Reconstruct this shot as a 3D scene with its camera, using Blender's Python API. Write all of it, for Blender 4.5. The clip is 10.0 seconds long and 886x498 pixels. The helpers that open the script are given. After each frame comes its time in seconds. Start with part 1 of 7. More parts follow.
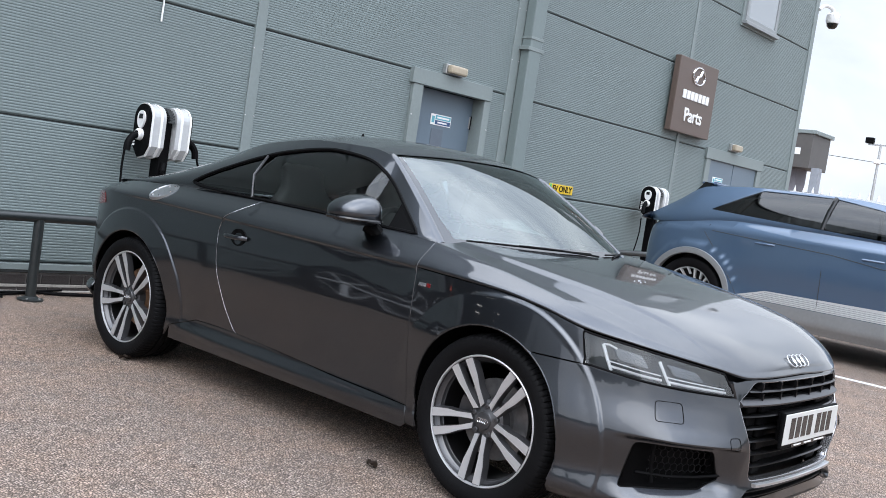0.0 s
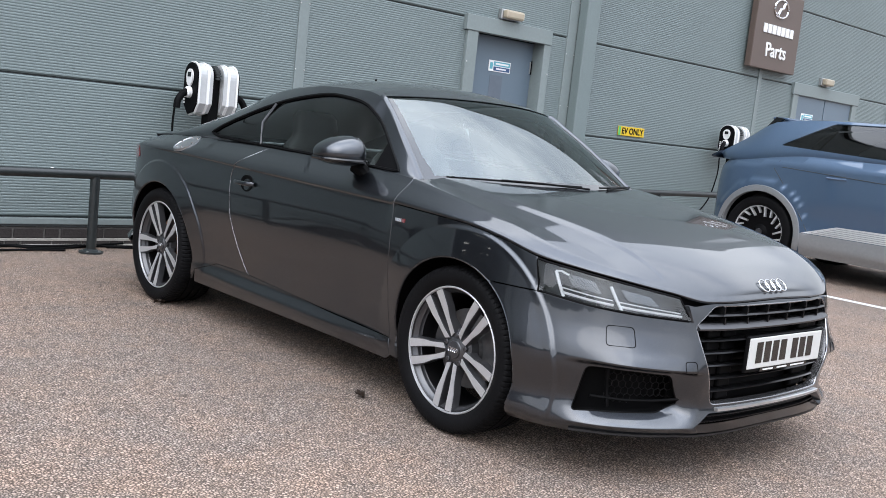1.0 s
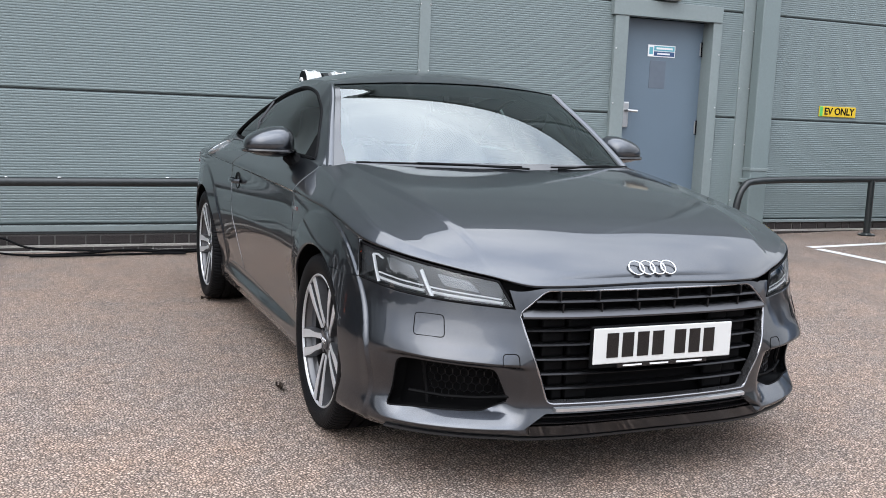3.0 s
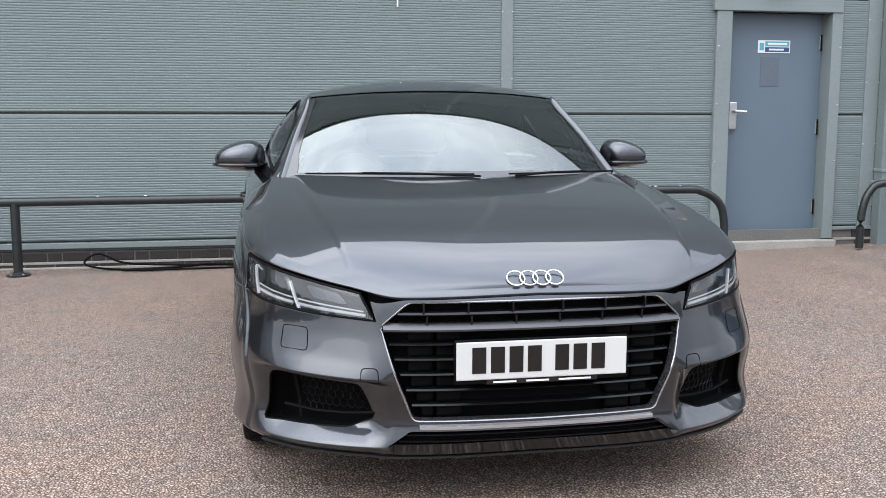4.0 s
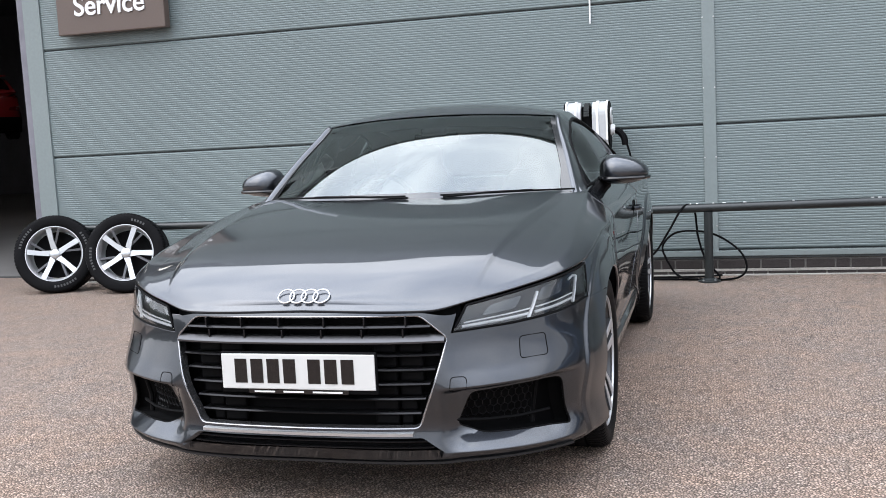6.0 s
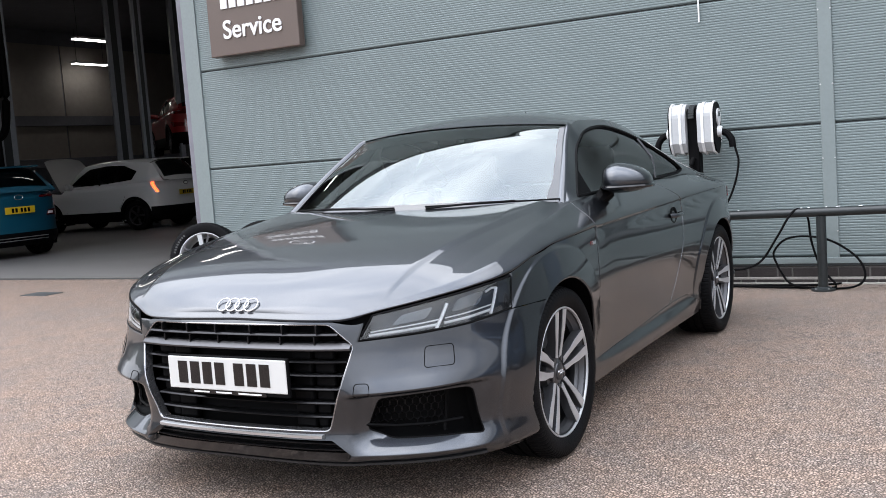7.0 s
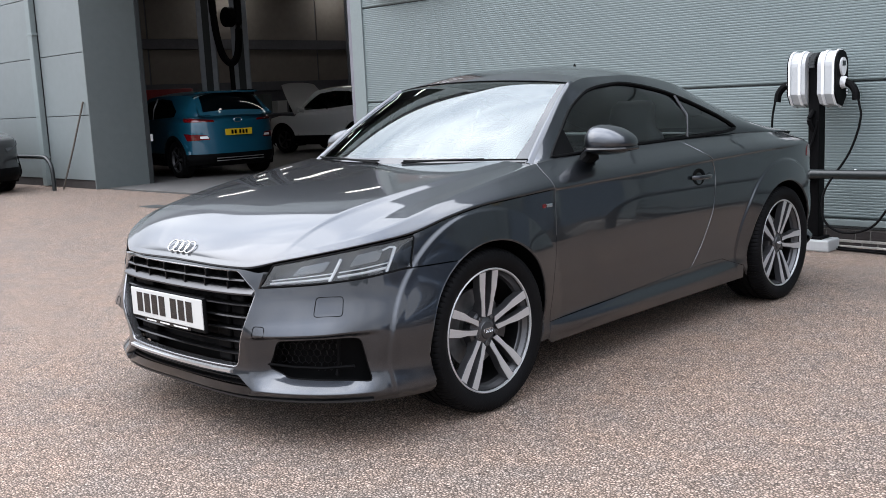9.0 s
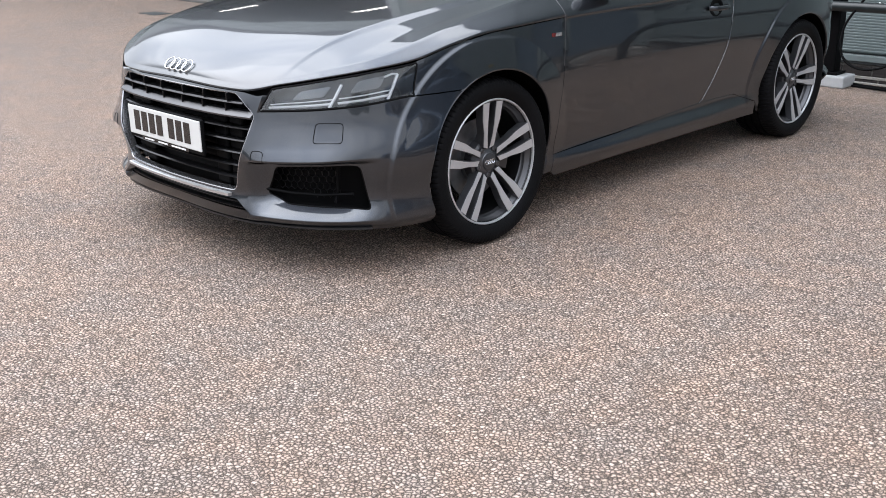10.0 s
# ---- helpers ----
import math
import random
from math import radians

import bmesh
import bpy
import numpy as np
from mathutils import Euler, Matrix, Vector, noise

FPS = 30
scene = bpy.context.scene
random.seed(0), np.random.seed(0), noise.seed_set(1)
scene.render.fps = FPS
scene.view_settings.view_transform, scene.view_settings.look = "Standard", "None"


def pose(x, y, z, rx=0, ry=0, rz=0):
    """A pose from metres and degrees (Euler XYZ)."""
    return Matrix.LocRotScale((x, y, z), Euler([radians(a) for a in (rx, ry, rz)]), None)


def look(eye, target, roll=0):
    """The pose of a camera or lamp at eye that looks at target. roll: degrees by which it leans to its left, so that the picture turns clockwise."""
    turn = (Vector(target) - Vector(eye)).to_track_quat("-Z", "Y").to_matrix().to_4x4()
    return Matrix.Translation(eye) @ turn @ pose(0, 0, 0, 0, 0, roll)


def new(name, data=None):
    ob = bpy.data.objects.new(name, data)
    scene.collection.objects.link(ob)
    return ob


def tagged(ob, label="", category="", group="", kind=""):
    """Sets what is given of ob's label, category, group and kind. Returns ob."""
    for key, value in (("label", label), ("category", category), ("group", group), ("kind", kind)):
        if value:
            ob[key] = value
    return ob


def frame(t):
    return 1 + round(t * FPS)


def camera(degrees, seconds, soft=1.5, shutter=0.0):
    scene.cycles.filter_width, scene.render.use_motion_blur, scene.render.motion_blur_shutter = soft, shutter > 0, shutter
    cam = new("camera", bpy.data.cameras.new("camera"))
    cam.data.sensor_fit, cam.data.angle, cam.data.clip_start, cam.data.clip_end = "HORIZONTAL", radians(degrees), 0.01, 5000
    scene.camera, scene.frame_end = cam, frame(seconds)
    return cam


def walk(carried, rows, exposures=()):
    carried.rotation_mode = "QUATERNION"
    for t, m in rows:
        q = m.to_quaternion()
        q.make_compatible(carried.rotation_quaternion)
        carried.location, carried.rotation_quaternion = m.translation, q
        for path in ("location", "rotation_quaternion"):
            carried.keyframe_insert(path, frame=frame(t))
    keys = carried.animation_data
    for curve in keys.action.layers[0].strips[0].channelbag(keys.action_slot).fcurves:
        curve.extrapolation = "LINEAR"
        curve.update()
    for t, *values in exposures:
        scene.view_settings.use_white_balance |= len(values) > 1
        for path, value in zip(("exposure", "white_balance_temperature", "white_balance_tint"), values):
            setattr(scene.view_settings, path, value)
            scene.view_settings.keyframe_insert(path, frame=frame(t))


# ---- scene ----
cam = camera(48.5, 10.0, soft=0.9)
PATH = [
    (0, (0.18, 0.079, 1.187), (1.689, 1.385, 1.054), 8.5),
    (0.5, (0.297, -0.165, 1.201), (1.74, 1.202, 0.981), 7.4),
    (1, (0.521, -0.409, 1.189), (1.861, 1.054, 0.935), 6.2),
    (1.5, (0.809, -0.636, 1.179), (2.033, 0.922, 0.908), 5.3),
    (2, (1.191, -0.863, 1.198), (2.285, 0.787, 0.917), 4.3),
    (2.5, (1.616, -1.031, 1.199), (2.564, 0.706, 0.912), 3.5),
    (4, (3.131, -1.355, 1.198), (3.5, 0.592, 0.929), 0.1),
    (4.5, (3.645, -1.457, 1.208), (3.798, 0.52, 0.944), -0.5),
    (5, (4.18, -1.516, 1.201), (4.106, 0.467, 0.95), -1.4),
    (5.5, (4.7, -1.499, 1.196), (4.4, 0.464, 0.959), -2.1),
    (7, (6.246, -1.141, 1.176), (5.274, 0.597, 0.988), -4.2),
    (7.5, (6.664, -0.949, 1.181), (5.523, 0.684, 0.998), -4.3),
    (8, (6.998, -0.73, 1.189), (5.732, 0.807, 0.996), -4.1),
    (8.5, (7.252, -0.577, 1.207), (5.903, 0.882, 0.98), -3.5),
    (9, (7.338, -0.517, 1.241), (5.95, 0.89, 0.935), -2.7),
    (9.5, (7.332, -0.495, 1.265), (5.946, 0.875, 0.818), -1.8),
    (10, (7.312, -0.469, 1.277), (5.973, 0.86, 0.613), -0.8),
]
walk(cam, [(t, look(eye, target, roll)) for t, eye, target, roll in PATH], [(0, -.01, 6290, 9.5), (1, .03, 6370, 10), (2.5, .06, 6440, 10), (5, .04, 6460, 10), (7, .16, 6460, 11), (8.5, .12, 6450, 11), (10, .09, 6450, 10)])

# ---------------------------------------------------------------- sky and sun
world = bpy.data.worlds.new("overcast_sky")
scene.world = world
world.use_nodes = True
wt = world.node_tree
wt.nodes.clear()


def wnode(kind, **kw):
    n = wt.nodes.new(kind)
    for k, v in kw.items():
        if k in n.inputs:
            n.inputs[k].default_value = v
    return n


SUN_UP, SUN_TURN = radians(42), radians(230)
sky = wt.nodes.new("ShaderNodeTexSky")
sky.sky_type, sky.sun_disc, sky.sun_elevation, sky.sun_rotation = "NISHITA", False, SUN_UP, SUN_TURN
sky.air_density, sky.dust_density, sky.ozone_density = 1.0, 3.0, 1.0
coord = wt.nodes.new("ShaderNodeTexCoord")
stretch = wt.nodes.new("ShaderNodeMapping")
stretch.inputs["Scale"].default_value = (1.0, 1.0, 2.2)
clouds = wnode("ShaderNodeTexNoise", Scale=2.3, Detail=7.0, Roughness=0.55, Distortion=0.4)
ramp = wt.nodes.new("ShaderNodeValToRGB")
ramp.color_ramp.elements[0].position, ramp.color_ramp.elements[0].color = 0.34, (9.6, 10.5, 12.2, 1)
ramp.color_ramp.elements[1].position, ramp.color_ramp.elements[1].color = 0.64, (16.2, 16.8, 17.8, 1)
blend = wt.nodes.new("ShaderNodeMixRGB")
blend.inputs[0].default_value = 0.9
back = wnode("ShaderNodeBackground", Strength=0.15)
wout = wt.nodes.new("ShaderNodeOutputWorld")
wt.links.new(coord.outputs["Generated"], stretch.inputs["Vector"])
wt.links.new(stretch.outputs[0], clouds.inputs["Vector"])
wt.links.new(clouds.outputs["Fac"], ramp.inputs[0])
wt.links.new(sky.outputs[0], blend.inputs[1])
wt.links.new(ramp.outputs[0], blend.inputs[2])
height = wt.nodes.new("ShaderNodeSeparateXYZ")
dome = wnode("ShaderNodeMapRange")
for k, v in (("From Min", 0.25), ("From Max", 0.92), ("To Min", 0.114), ("To Max", 0.360)):
    dome.inputs[k].default_value = v
wt.links.new(coord.outputs["Generated"], height.inputs[0])
wt.links.new(height.outputs["Z"], dome.inputs["Value"])
# the cloud is brightest round the hidden sun
glow = wt.nodes.new("ShaderNodeVectorMath")
glow.operation = "DOT_PRODUCT"
glow.inputs[1].default_value = (math.sin(SUN_TURN) * math.cos(SUN_UP), math.cos(SUN_TURN) * math.cos(SUN_UP), math.sin(SUN_UP))
wt.links.new(coord.outputs["Generated"], glow.inputs[0])
spread = wnode("ShaderNodeMapRange")
for k, v in (("From Min", -0.05), ("From Max", 0.95), ("To Min", 0.70), ("To Max", 1.12)):
    spread.inputs[k].default_value = v
wt.links.new(glow.outputs["Value"], spread.inputs["Value"])
both = wt.nodes.new("ShaderNodeMath")
both.operation = "MULTIPLY"
wt.links.new(dome.outputs[0], both.inputs[0])
wt.links.new(spread.outputs[0], both.inputs[1])
wt.links.new(both.outputs[0], back.inputs["Strength"])
wt.links.new(blend.outputs[0], back.inputs["Color"])
wt.links.new(back.outputs[0], wout.inputs[0])
sun = new("sun", bpy.data.lights.new("sun", "SUN"))
sun.data.energy, sun.data.angle, sun.data.color = 0.6, radians(50), (1.0, 0.975, 0.94)
sun.matrix_world = look((0, 0, 20), (20 * math.sin(SUN_TURN) / math.tan(SUN_UP) * -1, 20 * math.cos(SUN_TURN) / math.tan(SUN_UP) * -1, 0))


# ---------------------------------------------------------------- materials
def material(name, base, rough=0.5, metal=0.0, coat=0.0, coat_rough=0.03, bump=0.0, scale=20.0, vary=0.0, big=2.0, spec=0.5, second=None, emit=None):
    """A surface with grain at one scale and stains at another."""
    m = bpy.data.materials.new(name)
    m.use_nodes = True
    nt = m.node_tree
    b = nt.nodes["Principled BSDF"]
    b.inputs["Roughness"].default_value, b.inputs["Metallic"].default_value = rough, metal
    b.inputs["Coat Weight"].default_value, b.inputs["Coat Roughness"].default_value = coat, coat_rough
    b.inputs["Specular IOR Level"].default_value = spec
    b.inputs["Base Color"].default_value = (*base, 1)
    if emit:
        b.inputs["Emission Color"].default_value, b.inputs["Emission Strength"].default_value = (*emit[:3], 1), emit[3]
    if vary or bump:
        tc = nt.nodes.new("ShaderNodeTexCoord")
        fine, wide = nt.nodes.new("ShaderNodeTexNoise"), nt.nodes.new("ShaderNodeTexNoise")
        fine.inputs["Scale"].default_value, wide.inputs["Scale"].default_value = scale, big
        fine.inputs["Detail"].default_value, wide.inputs["Detail"].default_value = 4, 5
        for n in (fine, wide):
            nt.links.new(tc.outputs["Object"], n.inputs["Vector"])
        mix = nt.nodes.new("ShaderNodeMath")
        mix.operation = "ADD"
        nt.links.new(fine.outputs["Fac"], mix.inputs[0])
        nt.links.new(wide.outputs["Fac"], mix.inputs[1])
        r = nt.nodes.new("ShaderNodeMapRange")
        r.inputs["From Min"].default_value, r.inputs["From Max"].default_value = 0.6, 1.4
        nt.links.new(mix.outputs[0], r.inputs["Value"])
        c = nt.nodes.new("ShaderNodeMixRGB")
        dark = second or tuple(v * (1 - vary) for v in base)
        light = base if second else tuple(min(1, v * (1 + vary)) for v in base)
        c.inputs[1].default_value, c.inputs[2].default_value = (*dark, 1), (*light, 1)
        nt.links.new(r.outputs[0], c.inputs[0])
        nt.links.new(c.outputs[0], b.inputs["Base Color"])
        if bump:
            bp = nt.nodes.new("ShaderNodeBump")
            bp.inputs["Strength"].default_value, bp.inputs["Distance"].default_value = bump, 0.01
            nt.links.new(fine.outputs["Fac"], bp.inputs["Height"])
            nt.links.new(bp.outputs[0], b.inputs["Normal"])
    return m


def metallic_paint(name, base, flake, rough=0.35, metal=0.6):
    """Clear-coated metallic paint with flakes, faint orange peel and a little dust."""
    m = material(name, base, rough, metal, coat=1.0, coat_rough=0.015)
    nt = m.node_tree
    b = nt.nodes["Principled BSDF"]
    b.inputs["Coat IOR"].default_value = 1.6
    tc = nt.nodes.new("ShaderNodeTexCoord")
    v = nt.nodes.new("ShaderNodeTexVoronoi")
    v.inputs["Scale"].default_value = 900
    dust = nt.nodes.new("ShaderNodeTexNoise")
    dust.inputs["Scale"].default_value, dust.inputs["Detail"].default_value = 3.0, 6
    nt.links.new(tc.outputs["Object"], v.inputs["Vector"])
    nt.links.new(tc.outputs["Object"], dust.inputs["Vector"])
    c = nt.nodes.new("ShaderNodeMixRGB")
    c.inputs[1].default_value, c.inputs[2].default_value = (*base, 1), (*flake, 1)
    nt.links.new(v.outputs["Color"], c.inputs[0])
    nt.links.new(c.outputs[0], b.inputs["Base Color"])
    r = nt.nodes.new("ShaderNodeMapRange")
    r.inputs["To Min"].default_value, r.inputs["To Max"].default_value = 0.012, 0.06
    nt.links.new(dust.outputs["Fac"], r.inputs["Value"])
    nt.links.new(r.outputs[0], b.inputs["Coat Roughness"])
    return m


def glass(name, tint, ior=1.6, rough=0.0, sheen=(1, 1, 1)):
    """A thin pane: tinted and clear, with a mirror gloss that grows at grazing angles."""
    m = bpy.data.materials.new(name)
    m.use_nodes = True
    nt = m.node_tree
    nt.nodes.clear()
    o = nt.nodes.new("ShaderNodeOutputMaterial")
    clear, gloss, mix, fr = (nt.nodes.new("ShaderNode" + k) for k in ("BsdfTransparent", "BsdfGlossy", "MixShader", "Fresnel"))
    clear.inputs[0].default_value = (*tint, 1)
    gloss.inputs["Roughness"].default_value = rough
    gloss.inputs["Color"].default_value = (*sheen, 1)
    fr.inputs[0].default_value = ior
    nt.links.new(fr.outputs[0], mix.inputs[0])
    nt.links.new(clear.outputs[0], mix.inputs[1])
    nt.links.new(gloss.outputs[0], mix.inputs[2])
    nt.links.new(mix.outputs[0], o.inputs[0])
    return m


def tarmac():
    """Pale pinkish chippings in bitumen, with worn and stained patches."""
    m = bpy.data.materials.new("chipping_tarmac")
    m.use_nodes = True
    nt = m.node_tree
    b = nt.nodes["Principled BSDF"]
    b.inputs["Roughness"].default_value = 0.9
    b.inputs["Specular IOR Level"].default_value = 0.25
    tc = nt.nodes.new("ShaderNodeTexCoord")
    chips, edge, wide, mid = (nt.nodes.new("ShaderNodeTex" + k) for k in ("Voronoi", "Voronoi", "Noise", "Noise"))
    chips.inputs["Scale"].default_value = edge.inputs["Scale"].default_value = 84
    edge.feature = "DISTANCE_TO_EDGE"
    wide.inputs["Scale"].default_value, wide.inputs["Detail"].default_value = 0.45, 6
    mid.inputs["Scale"].default_value, mid.inputs["Detail"].default_value = 5.0, 5
    for n in (wide, mid):
        nt.links.new(tc.outputs["Object"], n.inputs["Vector"])
    # crushed chippings: cells of uneven outline
    jag = nt.nodes.new("ShaderNodeTexNoise")
    jag.inputs["Scale"].default_value, jag.inputs["Detail"].default_value = 120, 2
    nt.links.new(tc.outputs["Object"], jag.inputs["Vector"])
    bend = nt.nodes.new("ShaderNodeVectorMath")
    bend.operation = "MULTIPLY_ADD"
    bend.inputs[1].default_value = (0.011, 0.011, 0.011)
    nt.links.new(jag.outputs["Color"], bend.inputs[0])
    nt.links.new(tc.outputs["Object"], bend.inputs[2])
    for n in (chips, edge):
        nt.links.new(bend.outputs[0], n.inputs["Vector"])
    ramp = nt.nodes.new("ShaderNodeValToRGB")
    e = ramp.color_ramp.elements
    e[0].position, e[0].color = 0.0, (0.260, 0.205, 0.170, 1)
    e[1].position, e[1].color = 1.0, (0.424, 0.346, 0.295, 1)
    k = e.new(0.4)
    k.color = (0.361, 0.284, 0.236, 1)
    sep = nt.nodes.new("ShaderNodeSeparateColor")
    nt.links.new(chips.outputs["Color"], sep.inputs[0])
    nt.links.new(sep.outputs[0], ramp.inputs[0])
    gap = nt.nodes.new("ShaderNodeMapRange")
    gap.inputs["From Min"].default_value, gap.inputs["From Max"].default_value = 0.0, 0.36
    gap.inputs["To Min"].default_value, gap.inputs["To Max"].default_value = 0.10, 1.38
    nt.links.new(edge.outputs["Distance"], gap.inputs["Value"])
    mul = nt.nodes.new("ShaderNodeMixRGB")
    mul.blend_type, mul.inputs[0].default_value = "MULTIPLY", 1
    nt.links.new(ramp.outputs[0], mul.inputs[1])
    nt.links.new(gap.outputs[0], mul.inputs[2])
    add = nt.nodes.new("ShaderNodeMath")
    add.operation = "ADD"
    nt.links.new(wide.outputs["Fac"], add.inputs[0])
    nt.links.new(mid.outputs["Fac"], add.inputs[1])
    st = nt.nodes.new("ShaderNodeValToRGB")
    f = st.color_ramp.elements
    f[0].position, f[0].color = 0.40, (0.90, 0.905, 0.92, 1)
    f[1].position, f[1].color = 0.62, (1.10, 1.0, 0.93, 1)
    half = nt.nodes.new("ShaderNodeMath")
    half.operation, half.inputs[1].default_value = "MULTIPLY", 0.5
    nt.links.new(add.outputs[0], half.inputs[0])
    nt.links.new(half.outputs[0], st.inputs[0])
    m2 = nt.nodes.new("ShaderNodeMixRGB")
    m2.blend_type, m2.inputs[0].default_value = "MULTIPLY", 1
    nt.links.new(mul.outputs[0], m2.inputs[1])
    nt.links.new(st.outputs[0], m2.inputs[2])
    nt.links.new(m2.outputs[0], b.inputs["Base Color"])
    bp = nt.nodes.new("ShaderNodeBump")
    bp.inputs["Strength"].default_value, bp.inputs["Distance"].default_value = 1.0, 0.009
    nt.links.new(edge.outputs["Distance"], bp.inputs["Height"])
    nt.links.new(bp.outputs[0], b.inputs["Normal"])
    return m


PAINT = metallic_paint("dark_grey_metallic_paint", (0.0295, 0.0324, 0.0388), (0.0520, 0.0572, 0.0680), 0.36, 1.0)
BLUE = metallic_paint("metallic_blue_paint", (0.047, 0.085, 0.150), (0.073, 0.118, 0.186), 0.45, 0.5)
TEAL = metallic_paint("teal_paint", (0.002, 0.060, 0.105), (0.005, 0.092, 0.155), 0.4, 0.3)
WHITE_PAINT = metallic_paint("white_car_paint", (0.76, 0.765, 0.775), (0.80, 0.805, 0.81), 0.4, 0.0)
RED_PAINT = metallic_paint("red_car_paint", (0.24, 0.004, 0.008), (0.32, 0.008, 0.012), 0.4, 0.1)
BLACK_PAINT = metallic_paint("black_car_paint", (0.0096, 0.0096, 0.0112), (0.016, 0.016, 0.0176), 0.4, 0.1)
TARMAC = tarmac()
CLAD = material("grey_green_cladding", (0.143, 0.177, 0.178), 0.5, 0.0, bump=0.03, scale=60, vary=0.07, big=0.8)
TRIM = material("grey_trim_steel", (0.1693, 0.1997, 0.1994), 0.5, bump=0.03, scale=40, vary=0.08, big=1.0)
SEAM = material("dark_joint", (0.028, 0.032, 0.0336), 0.7)
DOOR = material("blue_grey_door_paint", (0.104, 0.14, 0.176), 0.4, bump=0.02, scale=90, vary=0.08, big=1.5)
BRICK = material("dark_plinth_brick", (0.024, 0.019, 0.018), 0.85, bump=0.4, scale=60, vary=0.3, big=4)
MORTAR = material("mortar", (0.12, 0.113, 0.106), 0.95, bump=0.3, scale=80, vary=0.2)
RAIL = material("black_rail_paint", (0.0144, 0.0176, 0.0184), 0.35, bump=0.05, scale=30, vary=0.4, big=3)
STEEL = material("galvanised_steel", (0.5, 0.5, 0.5), 0.35, 0.9, vary=0.15, scale=30)
BROWN = material("brown_sign_face", (0.092, 0.0656, 0.0544), 0.4, vary=0.06, scale=50, bump=0.02)
WHITE = material("white_enamel", (0.704, 0.704, 0.704), 0.4)
BLACK = material("black_plastic", (0.0032, 0.0032, 0.0036), 0.55, spec=0.06, bump=0.05, scale=300, vary=0.3)
GLOSS = material("gloss_black", (0.0032, 0.0032, 0.004), 0.14, coat=0.3)
SLAT = material("grille_slat_black", (0.022, 0.022, 0.024), 0.28, 0.75)
SATIN = material("satin_dark_trim", (0.056, 0.056, 0.06), 0.3, 0.5)
RUBBER = material("tyre_rubber", (0.006, 0.006, 0.0066), 0.55, spec=0.06, bump=0.15, scale=180, vary=0.35, big=6)
FRAME = material("satin_grille_frame", (0.36, 0.36, 0.375), 0.24, 0.95)
BAR = material("satin_grey_bar", (0.085, 0.085, 0.09), 0.3, 0.9)
SILVER = material("satin_aluminium", (0.55, 0.56, 0.57), 0.28, 0.85)
ALLOY = material("machined_alloy", (0.56, 0.565, 0.58), 0.40, 0.65, vary=0.05, scale=120)
GUNMETAL = material("grey_wheel_paint", (0.07, 0.07, 0.075), 0.35, 0.6, coat=0.4)
CHROME = material("chrome", (0.75, 0.76, 0.78), 0.1, 1.0)
DISC = material("brake_disc", (0.18, 0.18, 0.185), 0.4, 0.8, vary=0.25, scale=40)
RUST = material("rusty_disc_edge", (0.26, 0.15, 0.09), 0.6, 0.5, vary=0.3, scale=60)
PLATE = material("white_number_plate", (0.528, 0.528, 0.5148), 0.3)
YELLOW = material("yellow_number_plate", (0.6, 0.4, 0.016), 0.3)
CLOTH = material("charcoal_seat_leather", (0.04, 0.04, 0.0416), 0.55, bump=0.1, scale=150, vary=0.3)
BARREL = material("dark_wheel_barrel", (0.03, 0.03, 0.032), 0.35, 0.8)
SCREEN = glass("windscreen_glass", (0.6, 0.72, 0.69), 2.3, sheen=(0.88, 0.94, 0.94))
TINT = glass("tinted_side_glass", (0.82, 0.89, 0.87), 1.6)
DARKGLASS = glass("privacy_glass", (0.16, 0.17, 0.175), 1.6)
LENS = glass("lamp_lens", (0.93, 0.95, 0.96), 1.75)
LINE = material("worn_road_paint", (0.544, 0.544, 0.528), 0.8, bump=0.3, scale=90, vary=0.2)


# ---------------------------------------------------------------- building blocks
def part(name, bm, mat, parent=None, label="", smooth=False):
    """Links a bmesh as one mesh object under a thing or a part."""
    me = bpy.data.meshes.new(name)
    bm.to_mesh(me)
    bm.free()
    if smooth:
        me.polygons.foreach_set("use_smooth", [True] * len(me.polygons))
        if smooth != 2:
            me.set_sharp_from_angle(angle=radians(35))
    me.materials.append(mat)
    ob = new(name, me)
    if parent:
        ob.parent = parent
    if label:
        ob["label"] = label
    return ob


def thing(name, label, category, at=(0, 0, 0), turn=0.0, group="", kind=""):
    ob = new(name)
    ob.matrix_basis = pose(*at, 0, 0, turn)
    return tagged(ob, label, category, group, kind)


def box(bm, x0, x1, y0, y1, z0, z1, bevel=0.0):
    g = bmesh.ops.create_cube(bm, size=1, matrix=Matrix.LocRotScale(((x0 + x1) / 2, (y0 + y1) / 2, (z0 + z1) / 2), None, (x1 - x0, y1 - y0, z1 - z0)))
    if bevel:
        es = list({e for v in g["verts"] for e in v.link_edges})
        bmesh.ops.bevel(bm, geom=es, offset=bevel, segments=2, profile=0.5, affect="EDGES")
    return bm


def block(x0, x1, y0, y1, z0, z1, bevel=0.0):
    return box(bmesh.new(), x0, x1, y0, y1, z0, z1, bevel)


def grid_faces(bm, rows, wrap=False, flip=False, wrap_rows=False):
    vs = [[bm.verts.new(p) for p in r] for r in rows]
    n = len(vs[0])
    for i in range(len(vs) if wrap_rows else len(vs) - 1):
        a, b = vs[i], vs[(i + 1) % len(vs)]
        for j in range(n if wrap else n - 1):
            q = (a[j], a[(j + 1) % n], b[(j + 1) % n], b[j])
            if len({id(v) for v in q}) == 4:
                bm.faces.new(q[::-1] if flip else q)
    return vs


